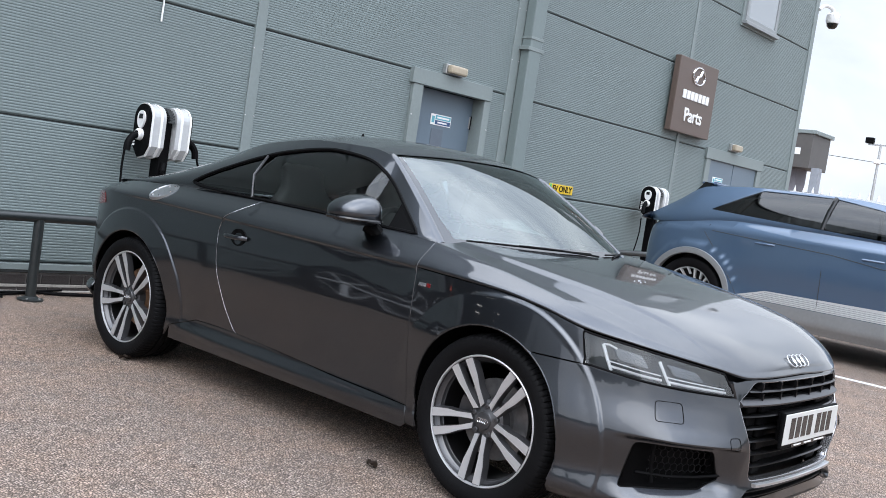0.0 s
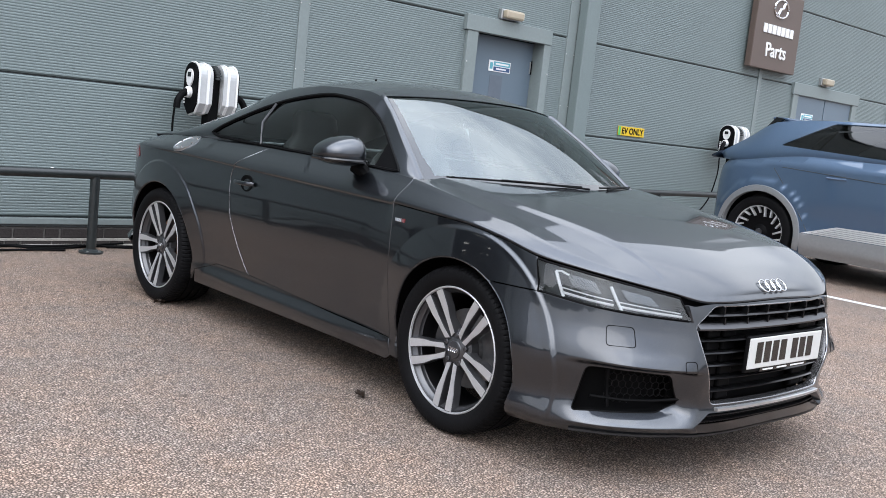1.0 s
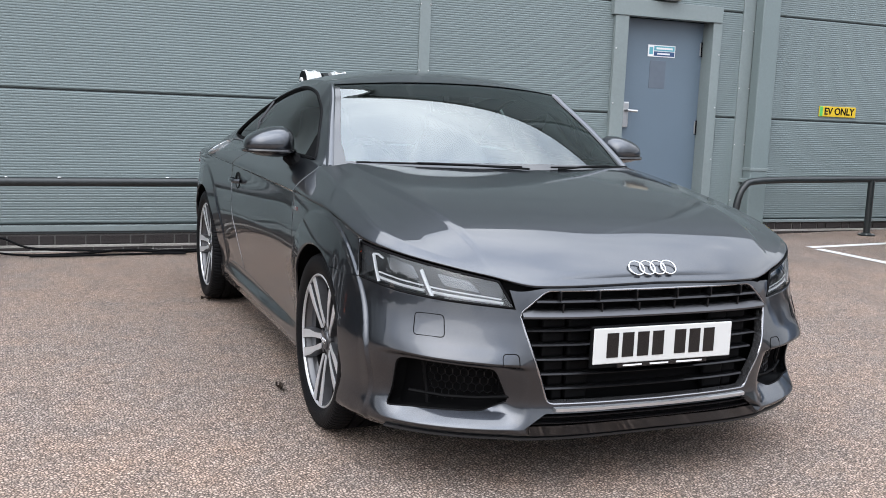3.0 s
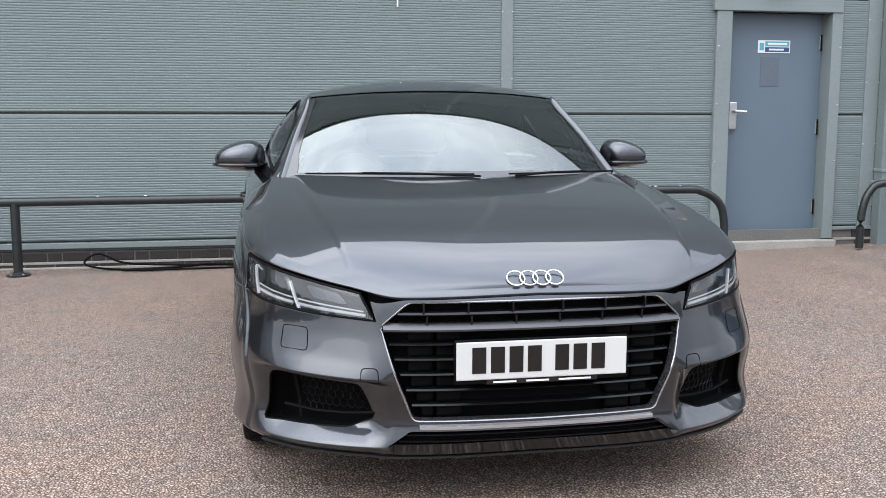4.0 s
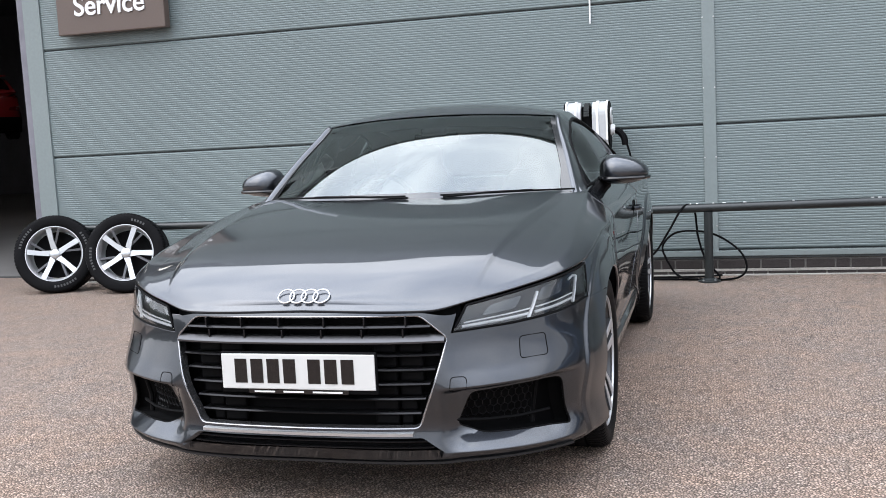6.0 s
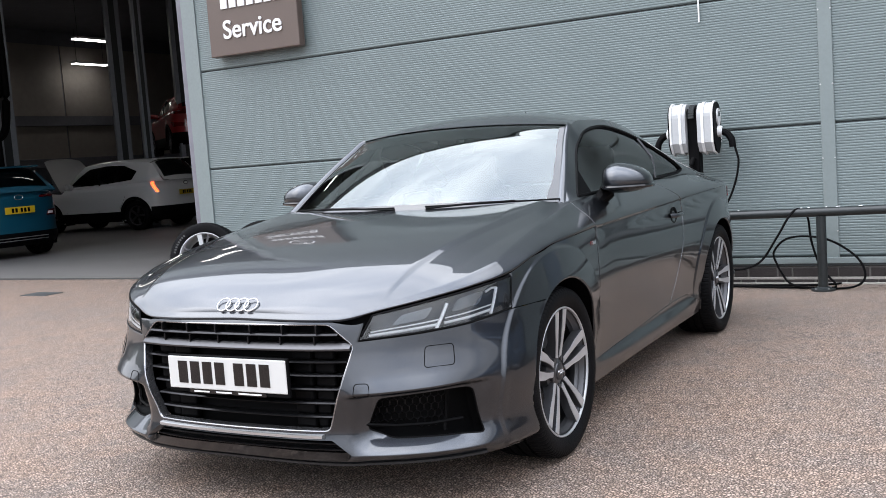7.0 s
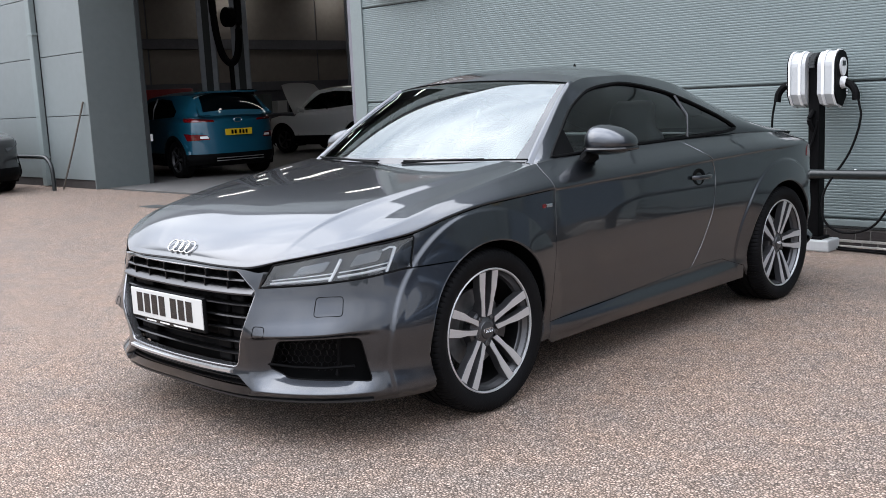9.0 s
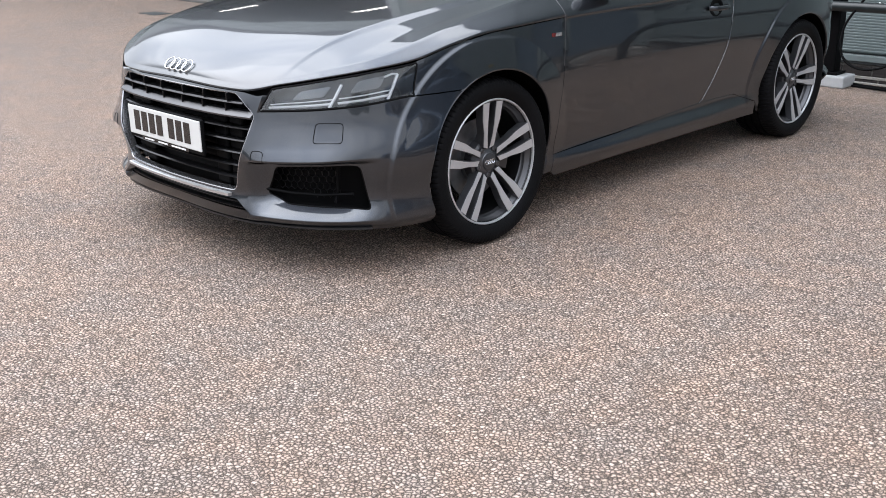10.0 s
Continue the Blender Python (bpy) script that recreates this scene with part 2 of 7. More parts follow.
def smooth_path(points, per=6):
    """Catmull-Rom through the points."""
    p = [Vector(q) for q in points]
    p = [p[0] * 2 - p[1], *p, p[-1] * 2 - p[-2]]
    out = []
    for i in range(1, len(p) - 2):
        a, b, c, d = p[i - 1:i + 3]
        for k in range(per):
            t = k / per
            out.append(0.5 * ((2 * b) + (c - a) * t + (2 * a - 5 * b + 4 * c - d) * t * t + (3 * b - a - 3 * c + d) * t ** 3))
    out.append(p[-2])
    return out


def tube(bm, points, r, sides=8, closed=False, flat=1.0):
    pts = [Vector(q) for q in points]
    rows, n = [], len(pts)
    up = Vector((0, 0, 1))
    for i, q in enumerate(pts):
        d = (pts[(i + 1) % n] - pts[i - 1]) if closed else (pts[min(i + 1, n - 1)] - pts[max(i - 1, 0)])
        d = d.normalized() if d.length else Vector((1, 0, 0))
        side = d.cross(up)
        if side.length < 0.05:
            side = d.cross(Vector((1, 0, 0)))
        side.normalize()
        u2 = side.cross(d).normalized()
        rows.append([q + (side * math.cos(a) * flat + u2 * math.sin(a)) * r for a in [2 * math.pi * k / sides for k in range(sides)]])
    vs = grid_faces(bm, rows, wrap=True, wrap_rows=closed)
    if not closed:
        bm.faces.new(vs[0][::-1])
        bm.faces.new(vs[-1])
    return bm


def lathe(bm, profile, sides=32, axis="x", at=(0, 0, 0)):
    """Turns a profile of (along, radius) round an axis."""
    rows = []
    for al, r in profile:
        row = []
        for k in range(sides):
            c, s = r * math.cos(2 * math.pi * k / sides), r * math.sin(2 * math.pi * k / sides)
            q = {"x": (al, c, s), "y": (s, al, c), "z": (c, s, al)}[axis]
            row.append(Vector(q) + Vector(at))
        rows.append(row)
    grid_faces(bm, rows, wrap=True)
    return bm


def slab(bm, outline, depth, axis="y"):
    """A flat outline pushed back along an axis; outline in the other two axes."""
    def at(p, d):
        return {"x": (d, p[0], p[1]), "y": (p[0], d, p[1]), "z": (p[0], p[1], d)}[axis]
    a = [bm.verts.new(at(p, depth[0])) for p in outline]
    b = [bm.verts.new(at(p, depth[1])) for p in outline]
    bm.faces.new(a)
    bm.faces.new(b[::-1])
    for i in range(len(a)):
        bm.faces.new((a[i - 1], b[i - 1], b[i], a[i]))
    bmesh.ops.recalc_face_normals(bm, faces=bm.faces)
    return bm


def lettering(name, words, size, m, mat, parent, spread=1.0, bold=0.0, extrude=0.004):
    """Raised letters in the built-in font, turned into a mesh."""
    cu = bpy.data.curves.new(name, "FONT")
    cu.body, cu.size, cu.extrude, cu.align_x, cu.align_y, cu.offset, cu.space_character = words, size, extrude, "CENTER", "CENTER", bold, spread
    tmp = bpy.data.objects.new(name, cu)
    me = bpy.data.meshes.new_from_object(tmp)
    bpy.data.objects.remove(tmp)
    me.materials.clear()
    me.materials.append(mat)
    ob = new(name, me)
    ob.matrix_basis = m
    if parent:
        ob.parent = parent
    return ob


# ---------------------------------------------------------------- ground
WALL = 6.745


def ground_height(x):
    """The yard rises a little towards the far bays."""
    t = min(max((x - 5.6) / 7.0, 0.0), 1.0)
    return 0.105 * t * t * (3 - 2 * t)


bm = bmesh.new()
xs = [-400, -120, -40, -14, -6, 0, 5.6, 6.4, 7.2, 8, 8.8, 9.6, 10.4, 11.2, 12, 12.6, 16, 30, 120, 400]
ys = [-400, -100, -30, -10, -4, 0, 3, 6, 9, 15, 30, 100, 400]
grid_faces(bm, [[(x, y, ground_height(x)) for x in xs] for y in ys])
tagged(part("ground", bm, TARMAC, smooth=2), "pale pinkish chipping tarmac car park", "ground", kind="structure")


def bay_line(x0, y0, x1, y1, w=0.09):
    bm = bmesh.new()
    d = Vector((x1 - x0, y1 - y0, 0))
    s = Vector((-d.y, d.x, 0)).normalized() * w / 2
    n = 24
    rows = []
    for i in range(n + 1):
        p = Vector((x0, y0, 0)) + d * i / n
        rows.append([(p + s * k).to_tuple()[:2] + (ground_height((p + s * k).x) + 0.004,) for k in (-1, 1)])
    grid_faces(bm, rows, flip=True)
    tagged(part("bay_line", bm, LINE), "worn white painted parking bay line on tarmac", "road marking", "bay lines", "structure")


bay_line(8.78, -3.0, 8.78, 5.75)
bay_line(8.78, 5.86, 13.5, 5.86)

# ---------------------------------------------------------------- building wall
ROWS_Z = [0.205, 1.21, 2.22, 3.23, 4.24, 5.25, 6.26, 6.75]
TOP = ROWS_Z[-1]
PITCH = 0.0198


def ribbed(x0, x1, z0, z1, y):
    """A micro-ribbed cladding panel: long horizontal ribs."""
    bm = bmesh.new()
    prof, z = [], z0 + 0.012
    prof.append((z0, y + 0.012))
    n = max(1, round((z1 - z0 - 0.024) / PITCH))
    p = (z1 - z0 - 0.024) / n
    for i in range(n):
        a = z + i * p
        prof += [(a, y), (a + p * 0.48, y), (a + p * 0.62, y + 0.0024), (a + p * 0.86, y + 0.0024)]
    prof += [(z1 - 0.012, y), (z1, y + 0.012)]
    grid_faces(bm, [[(x0, yy, zz) for zz, yy in prof], [(x1, yy, zz) for zz, yy in prof]], flip=False)
    return bm


bm = block(-1.0, 7.09, WALL + 0.02, WALL + 0.3, 0.0, TOP)
box(bm, 8.24, 16.4, WALL + 0.02, WALL + 0.3, 0.0, TOP)
box(bm, 7.09, 8.24, WALL + 0.02, WALL + 0.3, 2.2, TOP)
wall = part("wall_main", bm, SEAM)
tagged(wall, "grey-green ribbed metal cladding wall of a workshop building", "wall", kind="structure")
COLS = [(-0.9, 5.155), (5.255, 8.52), (8.66, 12.37), (12.45, 16.3)]
for i in range(7):
    z0, z1 = ROWS_Z[i] + 0.006, ROWS_Z[i + 1] - 0.006
    for x0, x1 in COLS:
        spans = [(x0, x1)]
        if x0 == 5.255 and i < 2:
            spans = [(5.255, 7.062), (8.258, 8.52)]
        if x0 == 12.45 and i < 2:
            spans = [(12.45, 13.3), (15.2, 16.3)]
        for a, b in spans:
            part("panel", ribbed(a, b, z0, z1, WALL), CLAD, wall)
for x, w in ((5.205, 0.1), (12.41, 0.08), (8.59, 0.14)):
    part("joint_strip", block(x - w / 2, x + w / 2, WALL - 0.012, WALL + 0.02, 0.17, TOP, 0.004), TRIM, wall)
for x0, x1 in ((-1.07, -0.885), (16.28, 16.42)):
    part("corner_trim", block(x0, x1, WALL - 0.014, WALL + 0.3, 0.12, TOP, 0.004), TRIM, wall)
for x0, x1 in ((-1.0, 7.06), (8.26, 13.3), (15.2, 16.4)):
    part("drip_flashing", block(x0, x1, WALL - 0.035, WALL + 0.02, 0.155 + (0.02 if x0 > 5 else 0), 0.200 + (0.002 if x0 > 5 else 0), 0.004), TRIM, wall)
part("parapet_cap", block(-22.6, -1.05, WALL - 0.06, 8.05, TOP, TOP + 0.1, 0.006), TRIM, wall)
part("parapet_cap", block(-1.05, 16.45, WALL - 0.06, WALL + 0.4, TOP, TOP + 0.1, 0.006), TRIM, wall)

from mathutils.geometry import delaunay_2d_cdt

# ---------------------------------------------------------------- the car's surface
def spline(keys):
    """A smooth function through (t, value) keys that does not overshoot."""
    t = np.array([k[0] for k in keys], float)
    v = np.array([k[1] for k in keys], float)
    d = np.diff(v) / np.diff(t)
    m = np.zeros(len(t))
    m[0], m[-1] = d[0], d[-1]
    for i in range(1, len(t) - 1):
        m[i] = 0 if d[i - 1] * d[i] <= 0 else 2 * d[i - 1] * d[i] / (d[i - 1] + d[i])

    def f(x):
        x = np.clip(np.asarray(x, float), t[0], t[-1])
        i = np.clip(np.searchsorted(t, x) - 1, 0, len(t) - 2)
        h = t[i + 1] - t[i]
        s = (x - t[i]) / h
        return (v[i] * (1 + 2 * s) * (1 - s) ** 2 + h * m[i] * s * (1 - s) ** 2 + v[i + 1] * s * s * (3 - 2 * s) - h * m[i + 1] * s * s * (1 - s))
    return f


def step(a, b, x):
    t = np.clip((x - a) / (b - a), 0, 1)
    return t * t * (3 - 2 * t)


class Flank:
    """The wall of a car from nose to tail, as a plan curve with an inset that changes with height.
    L runs along the plan curve from the nose's middle; z is the height."""

    def __init__(self, plan, levels, arches, flare=0.012, arch_r=0.362, bulge=0.008):
        s = np.linspace(0, len(plan) - 1, 900)
        fx, fy = spline([(i, p[0]) for i, p in enumerate(plan)]), spline([(i, p[1]) for i, p in enumerate(plan)])
        x, y = fx(s), fy(s)
        L = np.concatenate([[0], np.cumsum(np.hypot(np.diff(x), np.diff(y)))])
        # even out the bends of the plan curve
        even = np.linspace(0, L[-1], 1200)
        x, y = np.interp(even, L, x), np.interp(even, L, y)
        k = np.hanning(61)
        k /= k.sum()
        pad = 30
        xp = np.concatenate([-x[pad:0:-1], x, -x[-2:-pad - 2:-1]])
        yp = np.concatenate([y[pad:0:-1], y, y[-2:-pad - 2:-1]])
        self.x, self.y = np.convolve(xp, k, "valid"), np.convolve(yp, k, "valid")
        self.L = even
        self.end = even[-1]
        dx, dy = np.gradient(self.x, even), np.gradient(self.y, even)
        n = np.hypot(dx, dy)
        self.nx, self.ny = dy / n, -dx / n
        self.stations = [float(np.interp(i, s, np.linspace(0, L[-1], 900) * 0 + L)) for i in range(len(plan))]
        self.levels = []
        for zs, insets in levels:
            zf = spline([(self.stations[i], z) for i, z in zs])
            jf = spline([(self.stations[i], z) for i, z in insets])
            self.levels.append((zf(even), jf(even)))
        self.sculpt, self.lead, self.ramp, self.fold = None, 0.0, 0.24, (0.098, 0.135)
        self.arches, self.flare, self.arch_r, self.bulge = arches, flare, arch_r, bulge

    def at_y(self, y):
        """L on the side at a given y."""
        half = np.argmax(self.x)
        a, b = np.searchsorted(self.y, y), 0
        return float(np.interp(y, self.y, self.L))

    def at_x(self, x):
        """L on the nose at a given x."""
        m = int(np.argmax(self.y > -0.2 + self.arches[0][0]))
        return float(np.interp(x, self.x[:m], self.L[:m]))

    def level(self, k, L):
        return np.interp(L, self.L, self.levels[k][0])

    def inset(self, L, z):
        L, z = np.broadcast_arrays(np.asarray(L, float), np.asarray(z, float))
        Z = np.array([np.interp(L, self.L, lv[0]) for lv in self.levels])
        J = np.array([np.interp(L, self.L, lv[1]) for lv in self.levels])
        n = len(Z)
        D = np.diff(J, axis=0) / np.maximum(np.diff(Z, axis=0), 1e-4)
        M = np.empty_like(J)
        M[0], M[-1] = D[0], D[-1]
        for i in range(1, n - 1):
            p = D[i - 1] * D[i]
            M[i] = np.where(p > 0, 2 * p / np.where(np.abs(D[i - 1] + D[i]) < 1e-9, 1, D[i - 1] + D[i]), 0)
        out = np.where(z <= Z[0], J[0] + (z - Z[0]) * M[0], J[-1])
        for i in range(n - 1):
            h = np.maximum(Z[i + 1] - Z[i], 1e-4)
            s = np.clip((z - Z[i]) / h, 0, 1)
            val = J[i] * (1 + 2 * s) * (1 - s) ** 2 + h * M[i] * s * (1 - s) ** 2 + J[i + 1] * s * s * (3 - 2 * s) - h * M[i + 1] * s * s * (1 - s)
            out = np.where((z >= Z[i]) & (z <= Z[i + 1]), val, out)
        return out

    def point(self, L, z):
        L, z = np.broadcast_arrays(np.asarray(L, float), np.asarray(z, float))
        x, y = np.interp(L, self.L, self.x), np.interp(L, self.L, self.y)
        nx, ny = np.interp(L, self.L, self.nx), np.interp(L, self.L, self.ny)
        j = self.inset(L, z)
        side = step(0.62, 0.8, x)
        for yw, zw in self.arches:
            d = np.hypot(y - yw, (z - zw))
            below = np.where((y > 0.05) & (y < 2.45), step(zw - 0.12, zw + 0.12, z), step(zw - 0.42, zw - 0.1, z))
            e = d - self.lead * np.maximum(0, -(y - yw)) / np.maximum(d, 0.05) if yw == 0 else d
            crisp = 1 - step(self.arch_r + self.fold[0], self.arch_r + self.fold[1], e)
            soft = 1 - step(self.arch_r + 0.0, self.arch_r + 0.36, d)
            blur = step(-0.02, 0.16, y - yw) if yw == 0 else 0.0
            j = j - side * below * (self.flare * (crisp * (1 - blur) + soft * blur) + self.bulge * (1 - np.clip((d - self.arch_r) / self.ramp, 0, 1)))
        if self.sculpt is not None:
            j = j + self.sculpt(x, y, z)
        return np.stack([x - nx * j, y - ny * j, z], -1)

    def flat_normal(self, L, z):
        """The level direction out of the plan curve."""
        L, z = np.broadcast_arrays(np.asarray(L, float), np.asarray(z, float))
        return np.stack([np.interp(L, self.L, self.nx), np.interp(L, self.L, self.ny), z * 0], -1)

    def normal(self, L, z):
        e = 0.004
        a = self.point(L + e, z) - self.point(L - e, z)
        b = self.point(L, z + e) - self.point(L, z - e)
        n = np.cross(a, b)
        return n / np.maximum(np.linalg.norm(n, axis=-1, keepdims=True), 1e-9)


def dense(poly, gap=0.02):
    """Adds points along the edges of a closed outline."""
    out = []
    for i, p in enumerate(poly):
        q = poly[(i + 1) % len(poly)]
        n = max(1, int(math.hypot(q[0] - p[0], q[1] - p[1]) / gap))
        out += [(p[0] + (q[0] - p[0]) * k / n, p[1] + (q[1] - p[1]) * k / n) for k in range(n)]
    return out


def rounded(poly, r=0.02, n=4):
    """Rounds the corners of a closed outline."""
    out = []
    m = len(poly)
    for i in range(m):
        p, a, b = Vector(poly[i]), Vector(poly[i - 1]), Vector(poly[(i + 1) % m])
        da, db = a - p, b - p
        ra = min(r, da.length * 0.45, db.length * 0.45)
        p0, p1 = p + da.normalized() * ra, p + db.normalized() * ra
        for k in range(n + 1):
            t = k / n
            q = p0 * (1 - t) ** 2 + p * 2 * t * (1 - t) + p1 * t * t
            out.append((q.x, q.y))
    return out


def inside(px, py, poly):
    x, y = np.array([p[0] for p in poly]), np.array([p[1] for p in poly])
    x2, y2 = np.roll(x, -1), np.roll(y, -1)
    res = np.zeros(len(px), bool)
    for a, b, c, d in zip(x, y, x2, y2):
        if b == d:
            continue
        hit = ((b > py) != (d > py)) & (px < (c - a) * (py - b) / (d - b) + a)
        res ^= hit
    return res


def away(px, py, poly, gap):
    """Which points keep a distance from an outline."""
    ok = np.ones(len(px), bool)
    for i, p in enumerate(poly):
        q = poly[(i + 1) % len(poly)]
        dx, dy = q[0] - p[0], q[1] - p[1]
        l2 = dx * dx + dy * dy + 1e-12
        t = np.clip(((px - p[0]) * dx + (py - p[1]) * dy) / l2, 0, 1)
        ok &= np.hypot(px - p[0] - t * dx, py - p[1] - t * dy) > gap
    return ok


def cut_panel(name, surface, normal, outline, holes, mat, parent, mirror=1, label="", gap=0.025, lip=0.012, edge=0.02, guides=()):
    """A sheet-metal panel cut from a smooth surface, with its edges turned in."""
    rings = [dense(outline, edge)] + [dense(h, edge) for h in holes]
    x0, x1 = min(p[0] for p in outline), max(p[0] for p in outline)
    y0, y1 = min(p[1] for p in outline), max(p[1] for p in outline)
    gx, gy = np.meshgrid(np.arange(x0, x1, gap), np.arange(y0, y1, gap))
    px, py = gx.ravel(), gy.ravel()
    ok = inside(px, py, rings[0]) & away(px, py, rings[0], gap * 0.45)
    for h in rings[1:]:
        ok &= ~inside(px, py, h) & away(px, py, h, gap * 0.45)
    pts, edges = [], []
    for ring in rings:
        k = len(pts)
        pts += ring
        edges += [(k + i, k + (i + 1) % len(ring)) for i in range(len(ring))]
    for gd in guides:
        ga, gb = np.array([q[0] for q in gd]), np.array([q[1] for q in gd])
        sel = inside(ga, gb, rings[0]) & away(ga, gb, rings[0], 0.005)
        for h in rings[1:]:
            sel &= ~inside(ga, gb, h) & away(ga, gb, h, 0.005)
        ok &= away(px, py, gd, 0.008)
        pts += list(zip(ga[sel], gb[sel]))
    pts += list(zip(px[ok], py[ok]))
    vs, es, fs, *_ = delaunay_2d_cdt([Vector(p) for p in pts], edges, [], 1, 1e-6)
    vx, vy = np.array([v.x for v in vs]), np.array([v.y for v in vs])
    cx = np.array([sum(vx[i] for i in f) / len(f) for f in fs])
    cy = np.array([sum(vy[i] for i in f) / len(f) for f in fs])
    keep = inside(cx, cy, rings[0])
    for h in rings[1:]:
        keep &= ~inside(cx, cy, h)
    fs = [f for f, k in zip(fs, keep) if k]
    P, N = surface(vx, vy), normal(vx, vy)
    count = {}
    for f in fs:
        for i in range(len(f)):
            a, b = f[i], f[(i + 1) % len(f)]
            count[(a, b)] = 1
    rim = [(a, b) for a, b in count if (b, a) not in count]
    verts, faces, norms = [tuple(p) for p in P], [tuple(f) for f in fs], [tuple(n) for n in N]
    back = {}
    for a, b in rim:
        for i in (a, b):
            if i not in back:
                back[i] = (len(verts), len(verts) + 1)
                q = P[i] - N[i] * lip
                verts += [tuple(P[i]), tuple(q)]
                norms += [tuple(N[i]), tuple(N[i])]
        faces.append((back[a][0], back[a][1], back[b][1], back[b][0]))
    if mirror < 0:
        verts = [(-x, y, z) for x, y, z in verts]
        norms = [(-x, y, z) for x, y, z in norms]
        faces = [f[::-1] for f in faces]
    me = bpy.data.meshes.new(name)
    me.from_pydata(verts, [], faces)
    me.polygons.foreach_set("use_smooth", [True] * len(me.polygons))
    me.normals_split_custom_set_from_vertices(norms)
    me.materials.append(mat)
    ob = new(name, me)
    ob.parent = parent
    if label:
        ob["label"] = label
    return ob


def seam_on(name, surface, normal, path, mat, parent, mirror=1, r=0.0022, closed=False, proud=0.0):
    """A thin line that follows a surface."""
    a, b = np.array([p[0] for p in path]), np.array([p[1] for p in path])
    P = surface(a, b) + normal(a, b) * proud
    if mirror < 0:
        P = P * np.array([-1, 1, 1])
    return part(name, tube(bmesh.new(), [tuple(p) for p in P], r, 6, closed), mat, parent, smooth=True)


# plan curve of the coupe, nose to tail, front axle at y = 0
TT_PLAN = [(0, -0.893), (0.25, -0.885), (0.42, -0.86), (0.585, -0.80), (0.742, -0.695), (0.846, -0.56), (0.894, -0.38), (0.901, -0.2), (0.900, 0), (0.893, 0.25), (0.883, 0.5),
           (0.878, 1.0), (0.879, 1.6), (0.886, 2.1), (0.892, 2.5), (0.88, 2.8), (0.80, 3.05), (0.56, 3.21), (0.25, 3.28), (0, 3.29)]
# heights and insets of the level lines, by station of the plan
TT_LEVELS = [
    ([(0, .185), (3, .175), (6, .165), (9, .18), (13, .185), (16, .26), (19, .28)], [(0, .05), (6, .05), (9, .05), (13, .05), (19, .06)]),
    ([(0, .215), (3, .21), (6, .21), (9, .236), (13, .248), (16, .32), (19, .34)], [(0, .0), (3, .0), (6, .0), (8, .030), (9, .044), (10, .038), (11, .026), (12, .028), (13, .040), (14, .03), (16, .0), (19, .0)]),
    ([(0, .31), (6, .30), (9, .292), (13, .316), (19, .40)], [(0, .012), (4, .02), (6, .012), (9, .050), (13, .048), (19, .01)]),
    ([(0, .42), (6, .42), (9, .44), (13, .46), (19, .52)], [(0, .004), (4, .0), (6, .0), (8, .012), (9, .034), (13, .031), (14, .014), (19, .01)]),
    ([(0, .575), (4, .56), (6, .58), (9, .62), (13, .64), (19, .66)], [(0, .024), (2, .030), (3, .036), (4, .038), (5, .034), (6, .022), (8, .010), (9, .009), (13, .008), (19, .01)]),
    ([(0, .668), (2, .661), (3, .688), (4, .716), (5, .738), (6, .758), (7, .797), (8, .823), (9, .834), (10, .84), (11, .847), (12, .856), (13, .866), (14, .872), (15, .87), (16, .86), (19, .85)],
     [(0, .052), (2, .048), (3, .062), (4, .066), (5, .058), (6, .044), (7, .032), (8, .024), (9, .015), (11, .008), (14, .01), (16, .02), (19, .04)]),
    ([(0, .690), (2, .684), (3, .709), (4, .740), (5, .768), (6, .803), (7, .842), (8, .878), (9, .916), (10, .947), (11, .966), (12, .972), (13, .970), (14, .958), (15, .945), (16, .932), (19, .925)],
     [(0, .070), (2, .066), (3, .080), (4, .090), (5, .092), (6, .09), (7, .102), (8, .113), (9, .119), (10, .122), (11, .125), (13, .13), (14, .14), (15, .16), (16, .15), (19, .12)]),
]
def ledge_z(x):
    """The crease over the side intake."""
    return .420 + .045 * np.clip(x - .44, 0, .4)


def blade_z(x):
    """The sharp lip of the blade under the side intake."""
    return .222 - .012 * np.clip(x - .38, 0, .5)


def crease_z(y):
    """The shoulder crease that carries the bonnet's shut line along the side."""
    return np.interp(y, [.45, 1.0, 1.6, 2.2, 2.7], [.839, .847, .856, .868, .871])


def coupe_sculpt(x, y, z):
    """The bumper corners: a hollow between the overhanging ledge over the intake and the sloping blade under it."""
    span = step(.44, .535, x) * (1 - step(.775, .855, x)) * (y < 0)
    lip, ledge = blade_z(x), ledge_z(x)
    hollow = .044 * span * np.clip((z - lip) / .052, 0, 1) * (1 - step(ledge - .016, ledge + .002, z))
    brow = step(.42, .56, x) * (1 - step(.70, .835, x)) * (y < 0)
    over = .015 * brow * step(ledge - .016, ledge + .002, z) * (1 - np.clip((z - ledge) / .062, 0, 1)) ** 1.3
    lower = .010 * step(.46, .52, x) * (1 - step(.78, .86, x)) * (y < 0) * (1 - step(lip - .012, lip, z))
    side = step(0.40, 0.47, y) * (1 - step(2.45, 2.8, y)) * (x > .7)
    under = .0065 * side * (1 - step(-.004, .001, z - crease_z(y))) * step(-.16, -.004, z - crease_z(y))
    return hollow - over + lower + under


TT = Flank(TT_PLAN, TT_LEVELS, [(0.0, 0.322), (2.505, 0.322)], flare=0.008, arch_r=0.368, bulge=0.013)
TT.sculpt, TT.lead, TT.ramp, TT.fold = coupe_sculpt, 0.04, 0.12, (0.108, 0.124)


